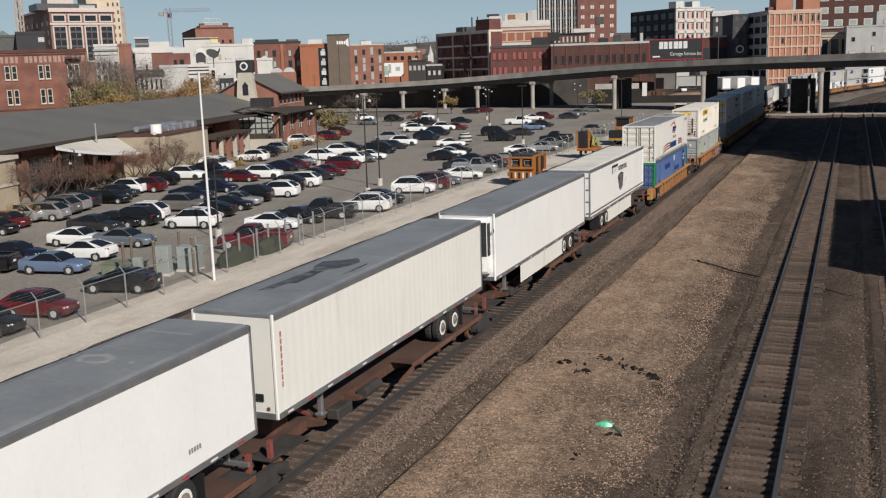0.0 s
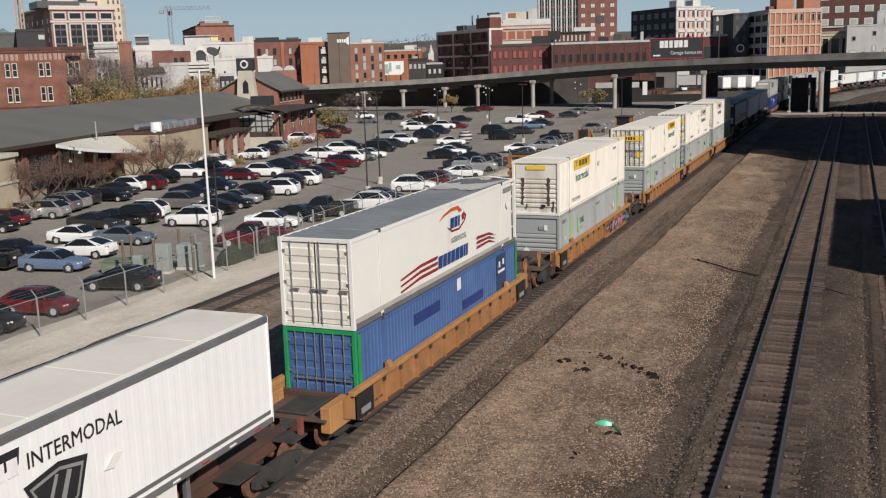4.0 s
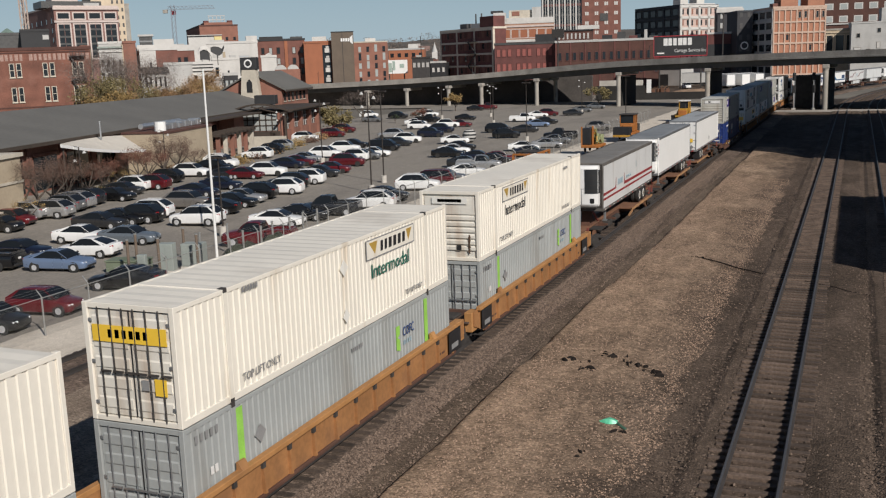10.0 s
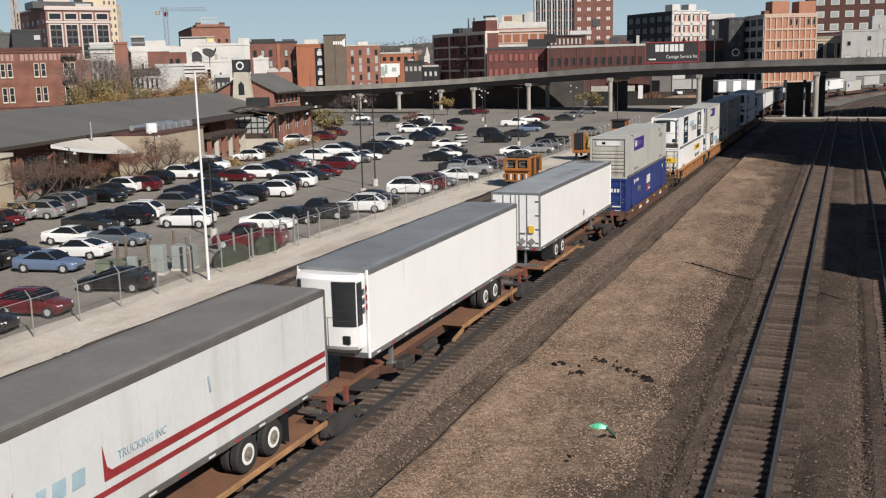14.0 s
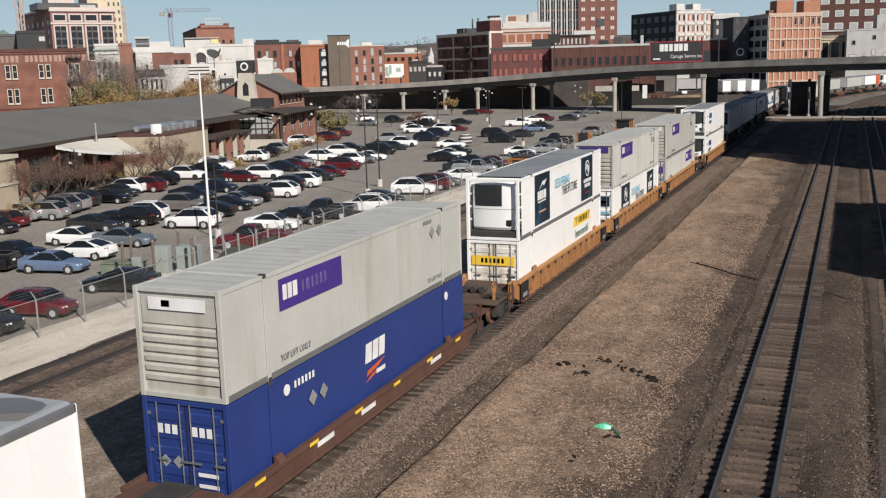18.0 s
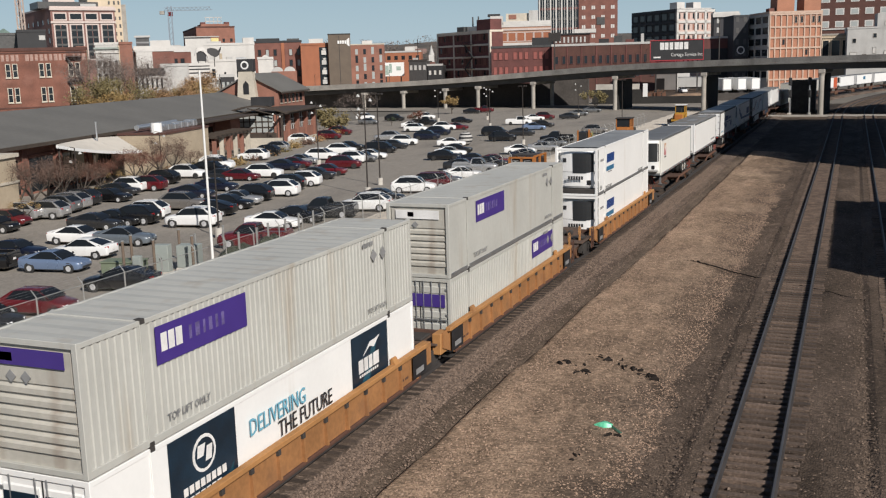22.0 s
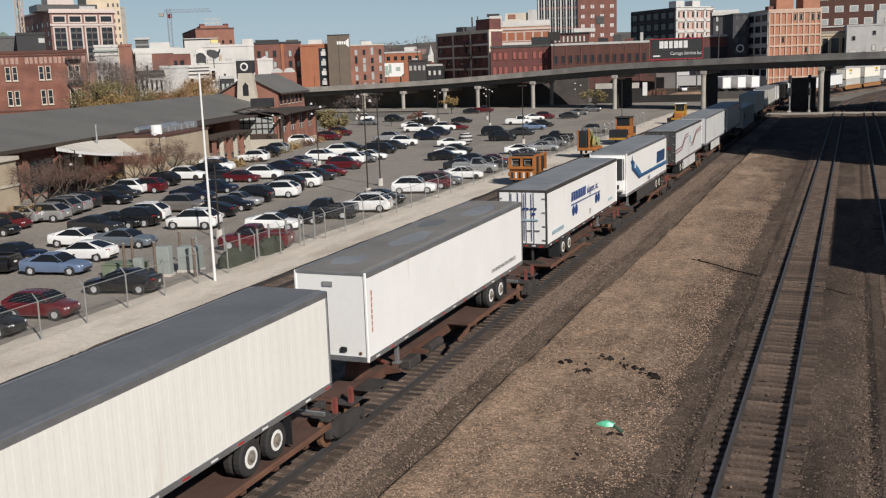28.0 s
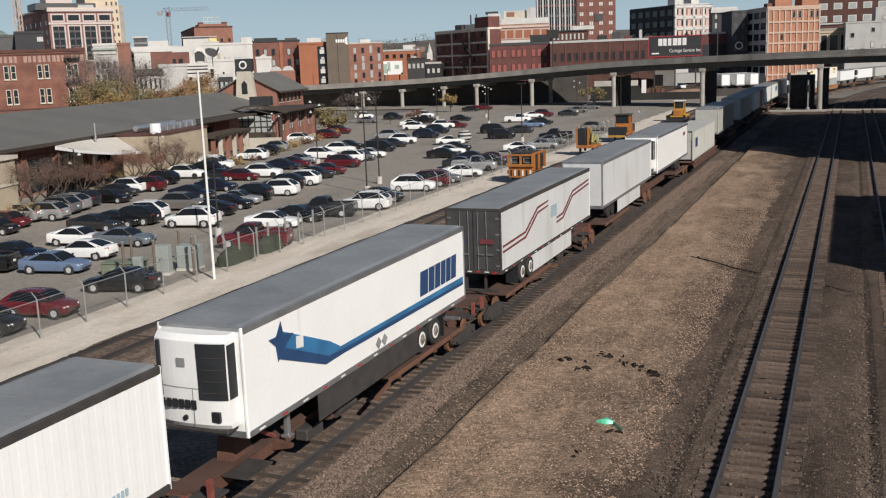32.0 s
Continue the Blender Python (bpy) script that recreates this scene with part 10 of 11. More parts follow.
def lamp_post(x, y, h, style):
    ob = thing("street_lamp", "dark bronze lamp post with %s in the car park" % ("box heads" if style == "box" else "bell shades"), "lamp", "car park lamps", pose(x, y, GROUND))
    part("base", Geo().bar((0, 0, 0), (0, 0, 0.75), 0.28, 12), CONCRETE_L, ob)
    part("pole", Geo().bar((0, 0, 0.6), (0, 0, h), 0.07, 10, 0.05), POLEP, ob)
    if style == "box":
        for s in (-1, 1):
            part("lamp_head", Geo().box(min(s * 0.1, s * 0.62), max(s * 0.1, s * 0.62), -0.18, 0.18, h - 0.12, h + 0.05, 0.03), POLEP, ob)
    else:
        for s, z in ((-1, h - 1.2), (1, h - 0.4), (-1, h)):
            a = part("bracket", Geo().bar((0, 0, z), (s * 0.6, 0, z + 0.1), 0.025, 6), POLEP, ob)
            part("shade", Geo().bar((s * 0.6, 0, z + 0.1), (s * 0.6, 0, z - 0.14), 0.05, 10, 0.19), LAMPW, a)


for x, y, h, st in ((-40.8, 81.3, 9.1, "bell"), (-43.0, 88.5, 9.0, "box"), (-41.0, 58.1, 5.6, "box"), (-59.1, 105.0, 7.6, "bell"), (-61.3, 173.0, 6.9, "bell"), (-43.2, 136.0, 8.3, "box"), (-53.0, 205.0, 6.8, "bell"), (-70.0, 196.0, 6.6, "bell"), (-78.5, 190.0, 6.4, "bell"), (-38.0, 178.0, 8.0, "box"), (-66.0, 72.0, 5.0, "bell"), (-72.0, 92.0, 5.0, "bell"), (-80, 130, 5.0, "bell")):
    lamp_post(x, y, h, st)

# ---- electric cabinets inside the fence ----
CABG = mat("pale grey-green cabinet", (0.29, 0.32, 0.30), 0.5, var=0.08)
DGREEN = mat("dark green cloth", (0.045, 0.052, 0.034), 0.9, var=0.2, scale=3, bump=0.3)
for x, y, w, d, h in ((-36.9, 46.6, 0.9, 0.6, 1.75), (-36.2, 48.2, 1.3, 0.9, 1.5), (-37.6, 45.2, 0.5, 0.35, 1.3)):
    ob = thing("electric_cabinet", "pale grey-green metal electric cabinet inside the fence", "cabinet", "electric cabinets", pose(x, y, GROUND + 0.04, 0, 0, 14))
    part("plinth", Geo().box(-w / 2 - 0.05, w / 2 + 0.05, -d / 2 - 0.05, d / 2 + 0.05, 0, 0.15), CONCRETE_L, ob)
    part("body", Geo().box(-w / 2, w / 2, -d / 2, d / 2, 0.15, h, 0.02), CABG, ob)
    for s in (-1, 1):
        dr = part("door", Geo().box(min(s * 0.01, s * (w / 2 - 0.03)), max(s * 0.01, s * (w / 2 - 0.03)), -d / 2 - 0.02, -d / 2, 0.22, h - 0.08, 0.005), CABG, ob)
        part("handle", Geo().box(s * 0.05 - 0.015, s * 0.05 + 0.015, -d / 2 - 0.05, -d / 2 - 0.02, h * 0.5, h * 0.5 + 0.15), DARK, dr)
for x, y in ((-37.9, 44.4), (-36.4, 45.2), (-38.8, 46.2), (-35.0, 46.9), (-37.2, 48.6)):
    ob = thing("utility_post", "weathered post beside the electric cabinets", "post", "utility posts", pose(x, y, GROUND))
    part("shaft", Geo().bar((0, 0, 0), (0, 0, 2.3), 0.08, 8), mat("weathered post wood", (0.16, 0.12, 0.09), 0.9, var=0.2), ob)
    part("cap", Geo().bar((0, 0, 2.3), (0, 0, 2.36), 0.1, 8), GALV, ob)
for x, y, l in ((-34.6, 50.6, 3.0), (-34.5, 54.2, 2.4)):
    ob = tagged(part("tarpaulin_mound", Geo().loft([[(-0.55 * q, yy, 0), (0.55 * q, yy, 0), (0.5 * q, yy, 0.8 * q), (0.1, yy, 1.15 * q), (-0.45 * q, yy, 0.85 * q)] for yy, q in ((-l / 2, 0.7), (-l / 4, 1), (0.1, 0.92), (l / 4, 1.03), (l / 2, 0.75))]), DGREEN, m=pose(x, y, GROUND + 0.02), smooth=True), "dark green cloth-covered heap behind the fence", "heap")
bin_ob = thing("green_box", "low dull green steel box on the asphalt", "box", m=pose(-39.4, 46.2, GROUND + 0.04, 0, 0, 14))
part("body", Geo().box(-1.2, 1.2, -0.6, 0.6, 0, 0.7, 0.03), mat("dull green paint", (0.16, 0.19, 0.13), 0.6), bin_ob)
part("lid", Geo().box(-1.25, 1.25, -0.65, 0.65, 0.7, 0.78, 0.02), mat("dull green paint", (0.16, 0.19, 0.13), 0.6), bin_ob)

# ---- striped sculpture ball ----
ball = thing("striped_ball", "round dark and pale striped sculpture on the car park", "sculpture", m=pose(-51.2, 134.0, GROUND + 0.05))
rows = [(math.sin(math.pi * i / 12) * 1.0, 1.0 - math.cos(math.pi * i / 12) * 1.0) for i in range(13)]
for i in range(12):
    part("band", Geo().bar((0, 0, rows[i][1]), (0, 0, rows[i + 1][1]), max(0.01, rows[i][0]), 20, max(0.01, rows[i + 1][0])), (BLACKW, LGREYW)[i % 2], ball, smooth=True)

post = thing("bollard", "grey steel guard post beside the cabinets", "post", "guard posts")
part("shaft", Geo().bar((0, 0, 0), (0, 0, 1.9), 0.07, 8), GALV, post)
part("cap", Geo().bar((0, 0, 1.9), (0, 0, 1.96), 0.085, 8), GALV, post)
for k, (x, y) in enumerate(((-34.3, 50.6), (-34.1, 52.3), (-34.4, 54.1), (-34.2, 55.9), (-34.3, 57.8), (-34.2, 59.6), (-36.6, 49.4), (-36.8, 52.6))):
    if k == 0:
        post.matrix_basis = pose(x, y, GROUND)
    else:
        copy_thing(post, pose(x, y, GROUND))
# ---- track machines on the siding ----
MACH = mat("machine orange paint", (0.38, 0.14, 0.032), 0.6, var=0.16, scale=1, dirt=(0.10, 0.065, 0.04), dirt_amount=0.3, dirt_scale=1.3)
MACHY = mat("machine yellow paint", (0.42, 0.225, 0.03), 0.6, var=0.14, scale=1, dirt=(0.12, 0.08, 0.04), dirt_amount=0.28, dirt_scale=1.3)
LIMEM = mat("faded lime paint", (0.3, 0.33, 0.17), 0.7, var=0.2, scale=2, dirt=(0.14, 0.12, 0.07), dirt_amount=0.3, dirt_scale=1.5)


def machine(y, L, mt, label, x=SIDING_X - 0.3):
    """The common base: a dirty frame on four flanged wheels."""
    ob = thing("track_machine", label, "track machine", "track machines", pose(x, y, 0))
    part("frame", Geo().box(-1.1, 1.1, -L / 2, L / 2, 0.62, 0.95, 0.04), mt, ob)
    for s in (-1, 1):
        for a in (-L * 0.33, L * 0.33):
            part("wheel", Geo().disc((s * 0.75, a, 0.38), (1, 0, 0), 0.38, 0.14, 16, 0.02), DARK, ob)
    return ob


# open-framed spike machine: slotted apron below, open operator's cage above
m = machine(92.0, 4.6, MACH, "dirty orange open-framed track machine on the siding")
ap = part("apron", Geo().box(-0.9, 1.5, -2.35, -2.2, 0.25, 1.3, 0.03), MACH, m)
for k in range(6):
    part("slot", Geo().box(-0.72 + k * 0.38, -0.55 + k * 0.38, -2.37, -2.34, 0.45, 1.0), TAPE_W if k % 2 else BLACKP, ap)
part("front_beam", Geo().box(-1.0, 1.6, -2.55, -2.15, 1.3, 1.55, 0.03), MACH, m)
part("top_beam", Geo().box(-0.95, 1.55, -2.4, -2.15, 2.3, 2.48, 0.03), MACH, m)
for x in (-0.88, 0.3, 1.48):
    part("front_post", Geo().box(x - 0.1, x + 0.1, -2.4, -2.2, 1.5, 2.35), MACH, m)
for x in (-0.3, 0.9):
    frame_part = part("work_head", Geo().box(x - 0.38, x + 0.38, -2.15, -1.5, 1.5, 2.25, 0.08), DARK, m)
    part("head_rim", Geo().box(x - 0.3, x + 0.3, -2.32, -2.26, 1.66, 1.71), GALV, frame_part)
    part("head_rim", Geo().box(x - 0.3, x + 0.3, -2.32, -2.26, 2.1, 2.15), GALV, frame_part)
    part("head_rim", Geo().box(x - 0.32, x - 0.25, -2.32, -2.26, 1.66, 2.15), GALV, frame_part)
part("rear_housing", Geo().box(-0.9, 1.45, -1.4, 1.6, 0.95, 2.2, 0.1), BLACKP, m)
for yy in (-2.0, -0.4, 1.5):
    part("side_post", Geo().box(1.42, 1.62, yy - 0.12, yy + 0.12, 0.95, 2.55), MACH, m)
part("side_beam", Geo().box(1.42, 1.6, -2.1, 1.7, 2.42, 2.58), MACH, m)
part("canopy", Geo().box(-0.9, 1.4, -1.5, 0.4, 2.5, 2.6, 0.03), DARK, m)
for k in range(5):
    part("hose", Geo().bar((-0.7 + k * 0.45, -2.0, 2.15), (-0.5 + k * 0.45, -1.2, 2.45 + 0.06 * (k % 2)), 0.06, 6), DARK if k % 2 else MACH, m)
# narrow machine: dark box, orange mast and faded lime hose works
m = machine(117.6, 3.6, MACH, "dark track machine with orange mast and faded lime hoses")
part("cabinet", Geo().box(-1.1, 0.0, -1.5, 0.3, 0.95, 2.9, 0.06), BLACKP, m)
part("mast", Geo().box(0.15, 0.35, -1.4, -1.2, 0.95, 3.2), MACH, m)
part("mast", Geo().box(-1.15, -0.98, -1.55, -1.4, 0.95, 3.1), MACH, m)
r = random.Random(12)
for k in range(12):
    x0, y0, z0 = r.uniform(0.3, 0.9), r.uniform(-1.2, 0.6), r.uniform(1.0, 1.8)
    part("hose", Geo().bar((x0, y0, z0), (x0 + r.uniform(-0.5, 0.5), y0 + r.uniform(-0.7, 0.7), z0 + r.uniform(0.5, 1.4)), r.uniform(0.05, 0.14), 6), LIMEM if k % 3 else MACHY, m)
part("engine", Geo().box(-0.6, 0.9, 0.4, 1.6, 0.95, 2.0, 0.08), LIMEM, m)
# cab machine with a black front box
m = machine(137.2, 5.4, MACH, "dirty orange track machine with dark glazed cab and front bucket")
part("front_box", Geo().box(-1.35, 1.0, -3.3, -2.0, 0.5, 1.75, 0.06), BLACKP, m)
part("front_edge", Geo().box(-1.35, 1.0, -3.36, -3.2, 0.4, 0.7, 0.02), MACHY, m)
part("hood", Geo().box(-0.4, 0.95, -2.0, -0.4, 0.95, 2.0, 0.12), MACH, m)
cab = part("cab", Geo().box(-1.0, 1.0, -0.6, 1.5, 0.95, 2.1, 0.06), MACH, m)
part("cab_window", Geo().box(-0.92, 0.92, -0.55, 1.42, 2.1, 3.2, 0.05), PANE, cab)
for x in (-0.95, 0.95):
    for yy in (-0.55, 0.45, 1.42):
        part("cab_post", Geo().box(x - 0.06, x + 0.06, yy - 0.06, yy + 0.06, 2.1, 3.25), MACH, cab)
part("cab_roof", Geo().box(-1.1, 1.1, -0.75, 1.6, 3.2, 3.36, 0.04), DARK, cab)
for s in (-0.7, 0.7):
    part("lift_arm", Geo().bar((s, -0.3, 1.9), (s, -2.6, 1.3), 0.12, 6), MACH, m)
part("counterweight", Geo().box(-1.1, 1.1, 1.8, 2.8, 0.8, 1.9, 0.1), DARK, m)
# boom machine with a white-roofed cab
m = machine(175.2, 6.0, MACHY, "yellow-orange track machine with lowered blade and white-roofed cab", -27.3)
part("body", Geo().box(-0.75, 0.75, -1.9, 2.4, 0.95, 2.0, 0.1), MACHY, m)
part("nose", Geo().box(-0.7, 0.7, -2.3, -1.85, 0.9, 1.75, 0.08), MACH, m)
for sx in (-1.25, 1.25):
    part("track_guard", Geo().box(sx - 0.3, sx + 0.3, -1.7, 1.9, 0.55, 1.05, 0.12), MACHY, m)
    part("crawler_track", Geo().box(sx - 0.26, sx + 0.26, -1.9, 2.1, -0.15, 0.6, 0.2), DARK, m)
    part("lift_arm", Geo().bar((sx * 0.8, 0.2, 1.7), (sx * 0.8, -2.7, 0.6), 0.14, 7), MACHY, m)
part("blade", Geo().prism([(-3.0, -0.1), (-2.75, -0.1), (-2.6, 0.5), (-2.75, 1.0), (-2.95, 1.0), (-2.82, 0.5)], "x", -1.75, 1.4), BLACKP, m)
cab = part("cab", Geo().box(-0.75, 0.75, -0.3, 1.3, 2.0, 3.15, 0.06), PANE, m)
for x in (-0.78, 0.78):
    for yy in (-0.3, 1.3):
        part("cab_post", Geo().box(x - 0.07, x + 0.07, yy - 0.07, yy + 0.07, 1.9, 3.2), MACHY, cab)
part("cab_roof", Geo().box(-0.95, 0.95, -0.55, 1.5, 3.15, 3.32, 0.05), TAPE_W, cab)
part("stack", Geo().bar((0.35, -1.0, 2.0), (0.35, -1.0, 2.7), 0.07, 8), DARK, m)


# ---- trees ----
BARK = mat("grey bark", (0.10, 0.08, 0.065), 0.95, var=0.25, scale=4, fine=20, bump=0.4)


def leaf_mat(name, rgb):
    m = mat(name, rgb, 0.75, var=0.35, scale=1.3, fine=7)
    nt = m.node_tree
    b = nt.nodes["Principled BSDF"]
    b.inputs["Subsurface Weight"].default_value = 0.0
    return m


LEAVES = {"rust": leaf_mat("rust-red leaves", (0.17, 0.072, 0.048)), "brown": leaf_mat("brown leaves", (0.15, 0.09, 0.066)), "olive": leaf_mat("olive leaves", (0.21, 0.17, 0.075)),
          "gold": leaf_mat("golden leaves", (0.32, 0.215, 0.085)), "orange": leaf_mat("orange leaves", (0.33, 0.20, 0.10)), "green": leaf_mat("dark green leaves", (0.035, 0.05, 0.025)), "bare": leaf_mat("bare twig brown", (0.19, 0.15, 0.13))}


def tree(x, y, h, spread, leaf, density, seed, label, base=GROUND, leaf_size=0.11):
    """A tapered trunk with forking limbs; leaves are small tilted blades clumped round the limb ends."""
    r = random.Random(seed)
    ob = thing("tree", label, "tree", "trees", pose(x, y, base))
    g = Geo()
    ends = []

    def limb(p, d, length, rad, depth):
        q = p
        for k in range(2):
            d = (d + Vector((r.uniform(-1, 1), r.uniform(-1, 1), r.uniform(-0.3, 0.5))) * 0.22).normalized()
            n = q + d * length / 2
            g.bar(q, n, rad, 5 if depth > 1 else 6, rad * 0.75)
            q, rad = n, rad * 0.75
        if depth >= 4 or rad < 0.012:
            ends.append(q)
            return
        for k in range(r.choice((2, 3, 3))):
            nd = (d + Vector((r.uniform(-1, 1), r.uniform(-1, 1), r.uniform(-0.35, 0.55))) * (0.75 + 0.4 * spread)).normalized()
            limb(q, nd, length * r.uniform(0.6, 0.82), rad * 0.72, depth + 1)
        if depth > 1:
            ends.append(q)

    g.bar((0, 0, -0.1), (0, 0, h * 0.22), h * 0.028, 8, h * 0.021)
    for k in range(4):
        a = k * 1.6 + r.uniform(0, 1)
        limb(Vector((0, 0, h * r.uniform(0.16, 0.26))), Vector((math.cos(a) * spread, math.sin(a) * spread, 1.0)).normalized(), h * 0.27, h * 0.016, 1)
    part("trunk", g, BARK, ob)
    if density:
        vs, fs = [], []
        for e in ends:
            for k in range(density):
                c = e + Vector((r.gauss(0, 1), r.gauss(0, 1), r.gauss(0, 0.8))) * h * 0.05
                u = Vector((r.uniform(-1, 1), r.uniform(-1, 1), r.uniform(-1, 1))).normalized()
                w = u.cross(Vector((r.uniform(-1, 1), r.uniform(-1, 1), r.uniform(-1, 1)))).normalized()
                s = leaf_size * r.uniform(0.6, 1.4)
                o = len(vs)
                vs += [tuple(c - u * s), tuple(c + w * s * 0.5), tuple(c + u * s), tuple(c - w * s * 0.5)]
                fs.append((o, o + 1, o + 2, o + 3))
        me = bpy.data.meshes.new("crown")
        me.from_pydata(vs, [], fs)
        me.materials.append(LEAVES[leaf])
        crown = part("crown", me, None, ob)
        crown["kind"] = "stuff"
    return ob


# along the terrace and the freight house
for k, (x, y, h, lf, dn) in enumerate([(-63.2, 62.2, 6.4, "brown", 52), (-63.9, 64.3, 6.8, "brown", 50), (-64.6, 66.8, 6.0, "brown", 54), (-65.2, 69.3, 5.2, "brown", 50), (-66.0, 72.7, 4.8, "brown", 50), (-66.8, 75.8, 4.6, "rust", 40), (-67.7, 79.6, 3.2, "gold", 24), (-68.5, 83.0, 5.0, "rust", 70),
                                        (-69.1, 85.3, 4.8, "rust", 70), (-70.1, 89.2, 6.0, "brown", 60), (-70.9, 92.7, 5.0, "brown", 50), (-72.3, 97.5, 3.4, "brown", 16), (-61.2, 60.6, 3.0, "gold", 34), (-65.2, 63.0, 5.6, "bare", 14), (-79.5, 107, 3.8, "bare", 8), (-81.0, 112, 3.4, "bare", 6), (-83.5, 121, 3.4, "bare", 8)]):
    tree(x, y, h, 1.0, lf, dn * 17 // 10, 40 + k, {"brown": "small half-bare tree with dull rust-brown leaves on the terrace", "bare": "small bare tree with grey twigs", "rust": "small autumn tree with rust-red leaves", "orange": "small tree with orange autumn leaves", "gold": "small golden-leaved shrub tree"}[lf], leaf_size=0.046)
tree(-86.5, 158.5, 7.6, 3.2, "olive", 80, 61, "broad low tree with olive green leaves", leaf_size=0.2)
tree(-92.0, 181.0, 8.2, 0.9, "bare", 10, 62, "bare brown tree beside the hall")
tree(-83.5, 178.0, 2.2, 0.5, "green", 30, 63, "small dark evergreen shrub")
tree(-80.5, 181.0, 2.6, 0.6, "green", 26, 64, "small dark evergreen shrub")
tree(-87.0, 219.0, 5.0, 0.9, "gold", 26, 65, "small golden tree at the car park edge", leaf_size=0.2)
tree(-77.0, 176.0, 3.6, 0.7, "rust", 20, 66, "small red-leaved tree on a car park island")
tree(-54.5, 226.0, 6.0, 1.1, "olive", 34, 67, "olive tree before the viaduct", leaf_size=0.22)
tree(-127.5, 148.0, 12.6, 0.8, "olive", 70, 68, "tall yellow-green tree behind the freight house", leaf_size=0.15)
tree(-125.2, 146.0, 9.6, 0.9, "gold", 62, 71, "golden tree behind the freight house", leaf_size=0.15)
tree(-132.2, 158.0, 18.5, 0.8, "bare", 85, 69, "tall bare grey tree behind the freight house", leaf_size=0.085)
tree(-131.5, 153.0, 17.5, 0.8, "bare", 85, 75, "tall bare grey tree behind the freight house", leaf_size=0.085)
tree(-135.0, 165.0, 16.5, 0.9, "bare", 85, 70, "tall bare grey tree behind the roofs", leaf_size=0.085)
tree(-134.0, 178.0, 10.2, 1.0, "orange", 62, 72, "orange autumn tree behind the freight house", leaf_size=0.15)
tree(-132.5, 172.5, 8.8, 1.0, "orange", 62, 73, "orange-brown autumn tree behind the freight house", leaf_size=0.15)
tree(-132.6, 182.0, 9.8, 0.9, "gold", 56, 74, "golden-brown autumn tree behind the freight house", leaf_size=0.15)
tree(-134.1, 190.0, 11.8, 0.8, "orange", 56, 76, "orange-brown autumn tree behind the freight house", leaf_size=0.15)
for k in range(14):
    tree(-230 + k * 7 + rng.uniform(-4, 4), 430 + rng.uniform(-30, 60), 9 + rng.uniform(-2, 3), 0.9, "bare", 60, 90 + k, "far bare brown tree among the roofs", leaf_size=0.22, base=GROUND)

# shrubs along the terrace
for k in range(16):
    y = 62 + k * 6.0
    x = -90 - 0.2456 * (y - 136) + (8.8 if y < 100 else 12.2) + rng.uniform(-0.5, 0.5)
    r = random.Random(300 + k)
    vs, fs = [], []
    for j in range(420):
        c = Vector((r.gauss(0, 0.5), r.gauss(0, 0.6), abs(r.gauss(0.45, 0.3))))
        u = Vector((r.uniform(-1, 1), r.uniform(-1, 1), r.uniform(-0.2, 1))).normalized()
        w = u.cross(Vector((r.uniform(-1, 1), r.uniform(-1, 1), 0.3))).normalized()
        s, o = r.uniform(0.08, 0.2), len(vs)
        vs += [tuple(c - u * s), tuple(c + w * s * 0.4), tuple(c + u * s), tuple(c - w * s * 0.4)]
        fs.append((o, o + 1, o + 2, o + 3))
    me = bpy.data.meshes.new("shrub")
    me.from_pydata(vs, [], fs)
    me.materials.append(LEAVES[("brown", "orange", "olive", "gold")[k % 4]])
    tagged(part("shrub", me, None, m=pose(x, y, GROUND)), "dry autumn shrub on the terrace edge", "shrub", "terrace shrubs")

# ---- ties, under the rails ----
tie_meshes = []
for k in range(5):
    r = random.Random(k)
    tie_meshes.append(Geo().box(-1.3 - r.uniform(0, 0.06), 1.3 + r.uniform(0, 0.06), -0.115, 0.115, -0.34, -0.198 - r.uniform(0, 0.008), 0.012).mesh("tie", TIE))


def lay_ties(key, single, far_end):
    rt = random.Random(len(key))
    rest = Geo()
    d, count = -28.0, 0
    while d < far_end:
        x, y, h = along(d, *TRACKS[key])
        m = pose(x + rt.uniform(-0.05, 0.05), y, rt.uniform(-0.006, 0.004), 0, 0, math.degrees(h) + rt.uniform(-1.2, 1.2))
        if single[0] <= d <= single[1]:
            tie = part("tie", tie_meshes[rt.randrange(5)], None, TRACK_OBS[key], m=m)
            if key in ("train", "siding"):
                tie.material_slots[0].link = "OBJECT"
                tie.material_slots[0].material = TIE_D
        else:
            rest.box(-1.3, 1.3, -0.115, 0.115, -0.34, -0.2, 0, m)
        d += 0.53 + rt.uniform(-0.02, 0.02)
    far = part("ties_beyond", rest, TIE_D if key in ("train", "siding") else TIE, TRACK_OBS[key])
    far["kind"] = "stuff"


lay_ties("train", (18, 40), 400)
lay_ties("east", (14, 60), 400)
lay_ties("far", (64, 76), 400)
lay_ties("siding", (26, 38), 200)

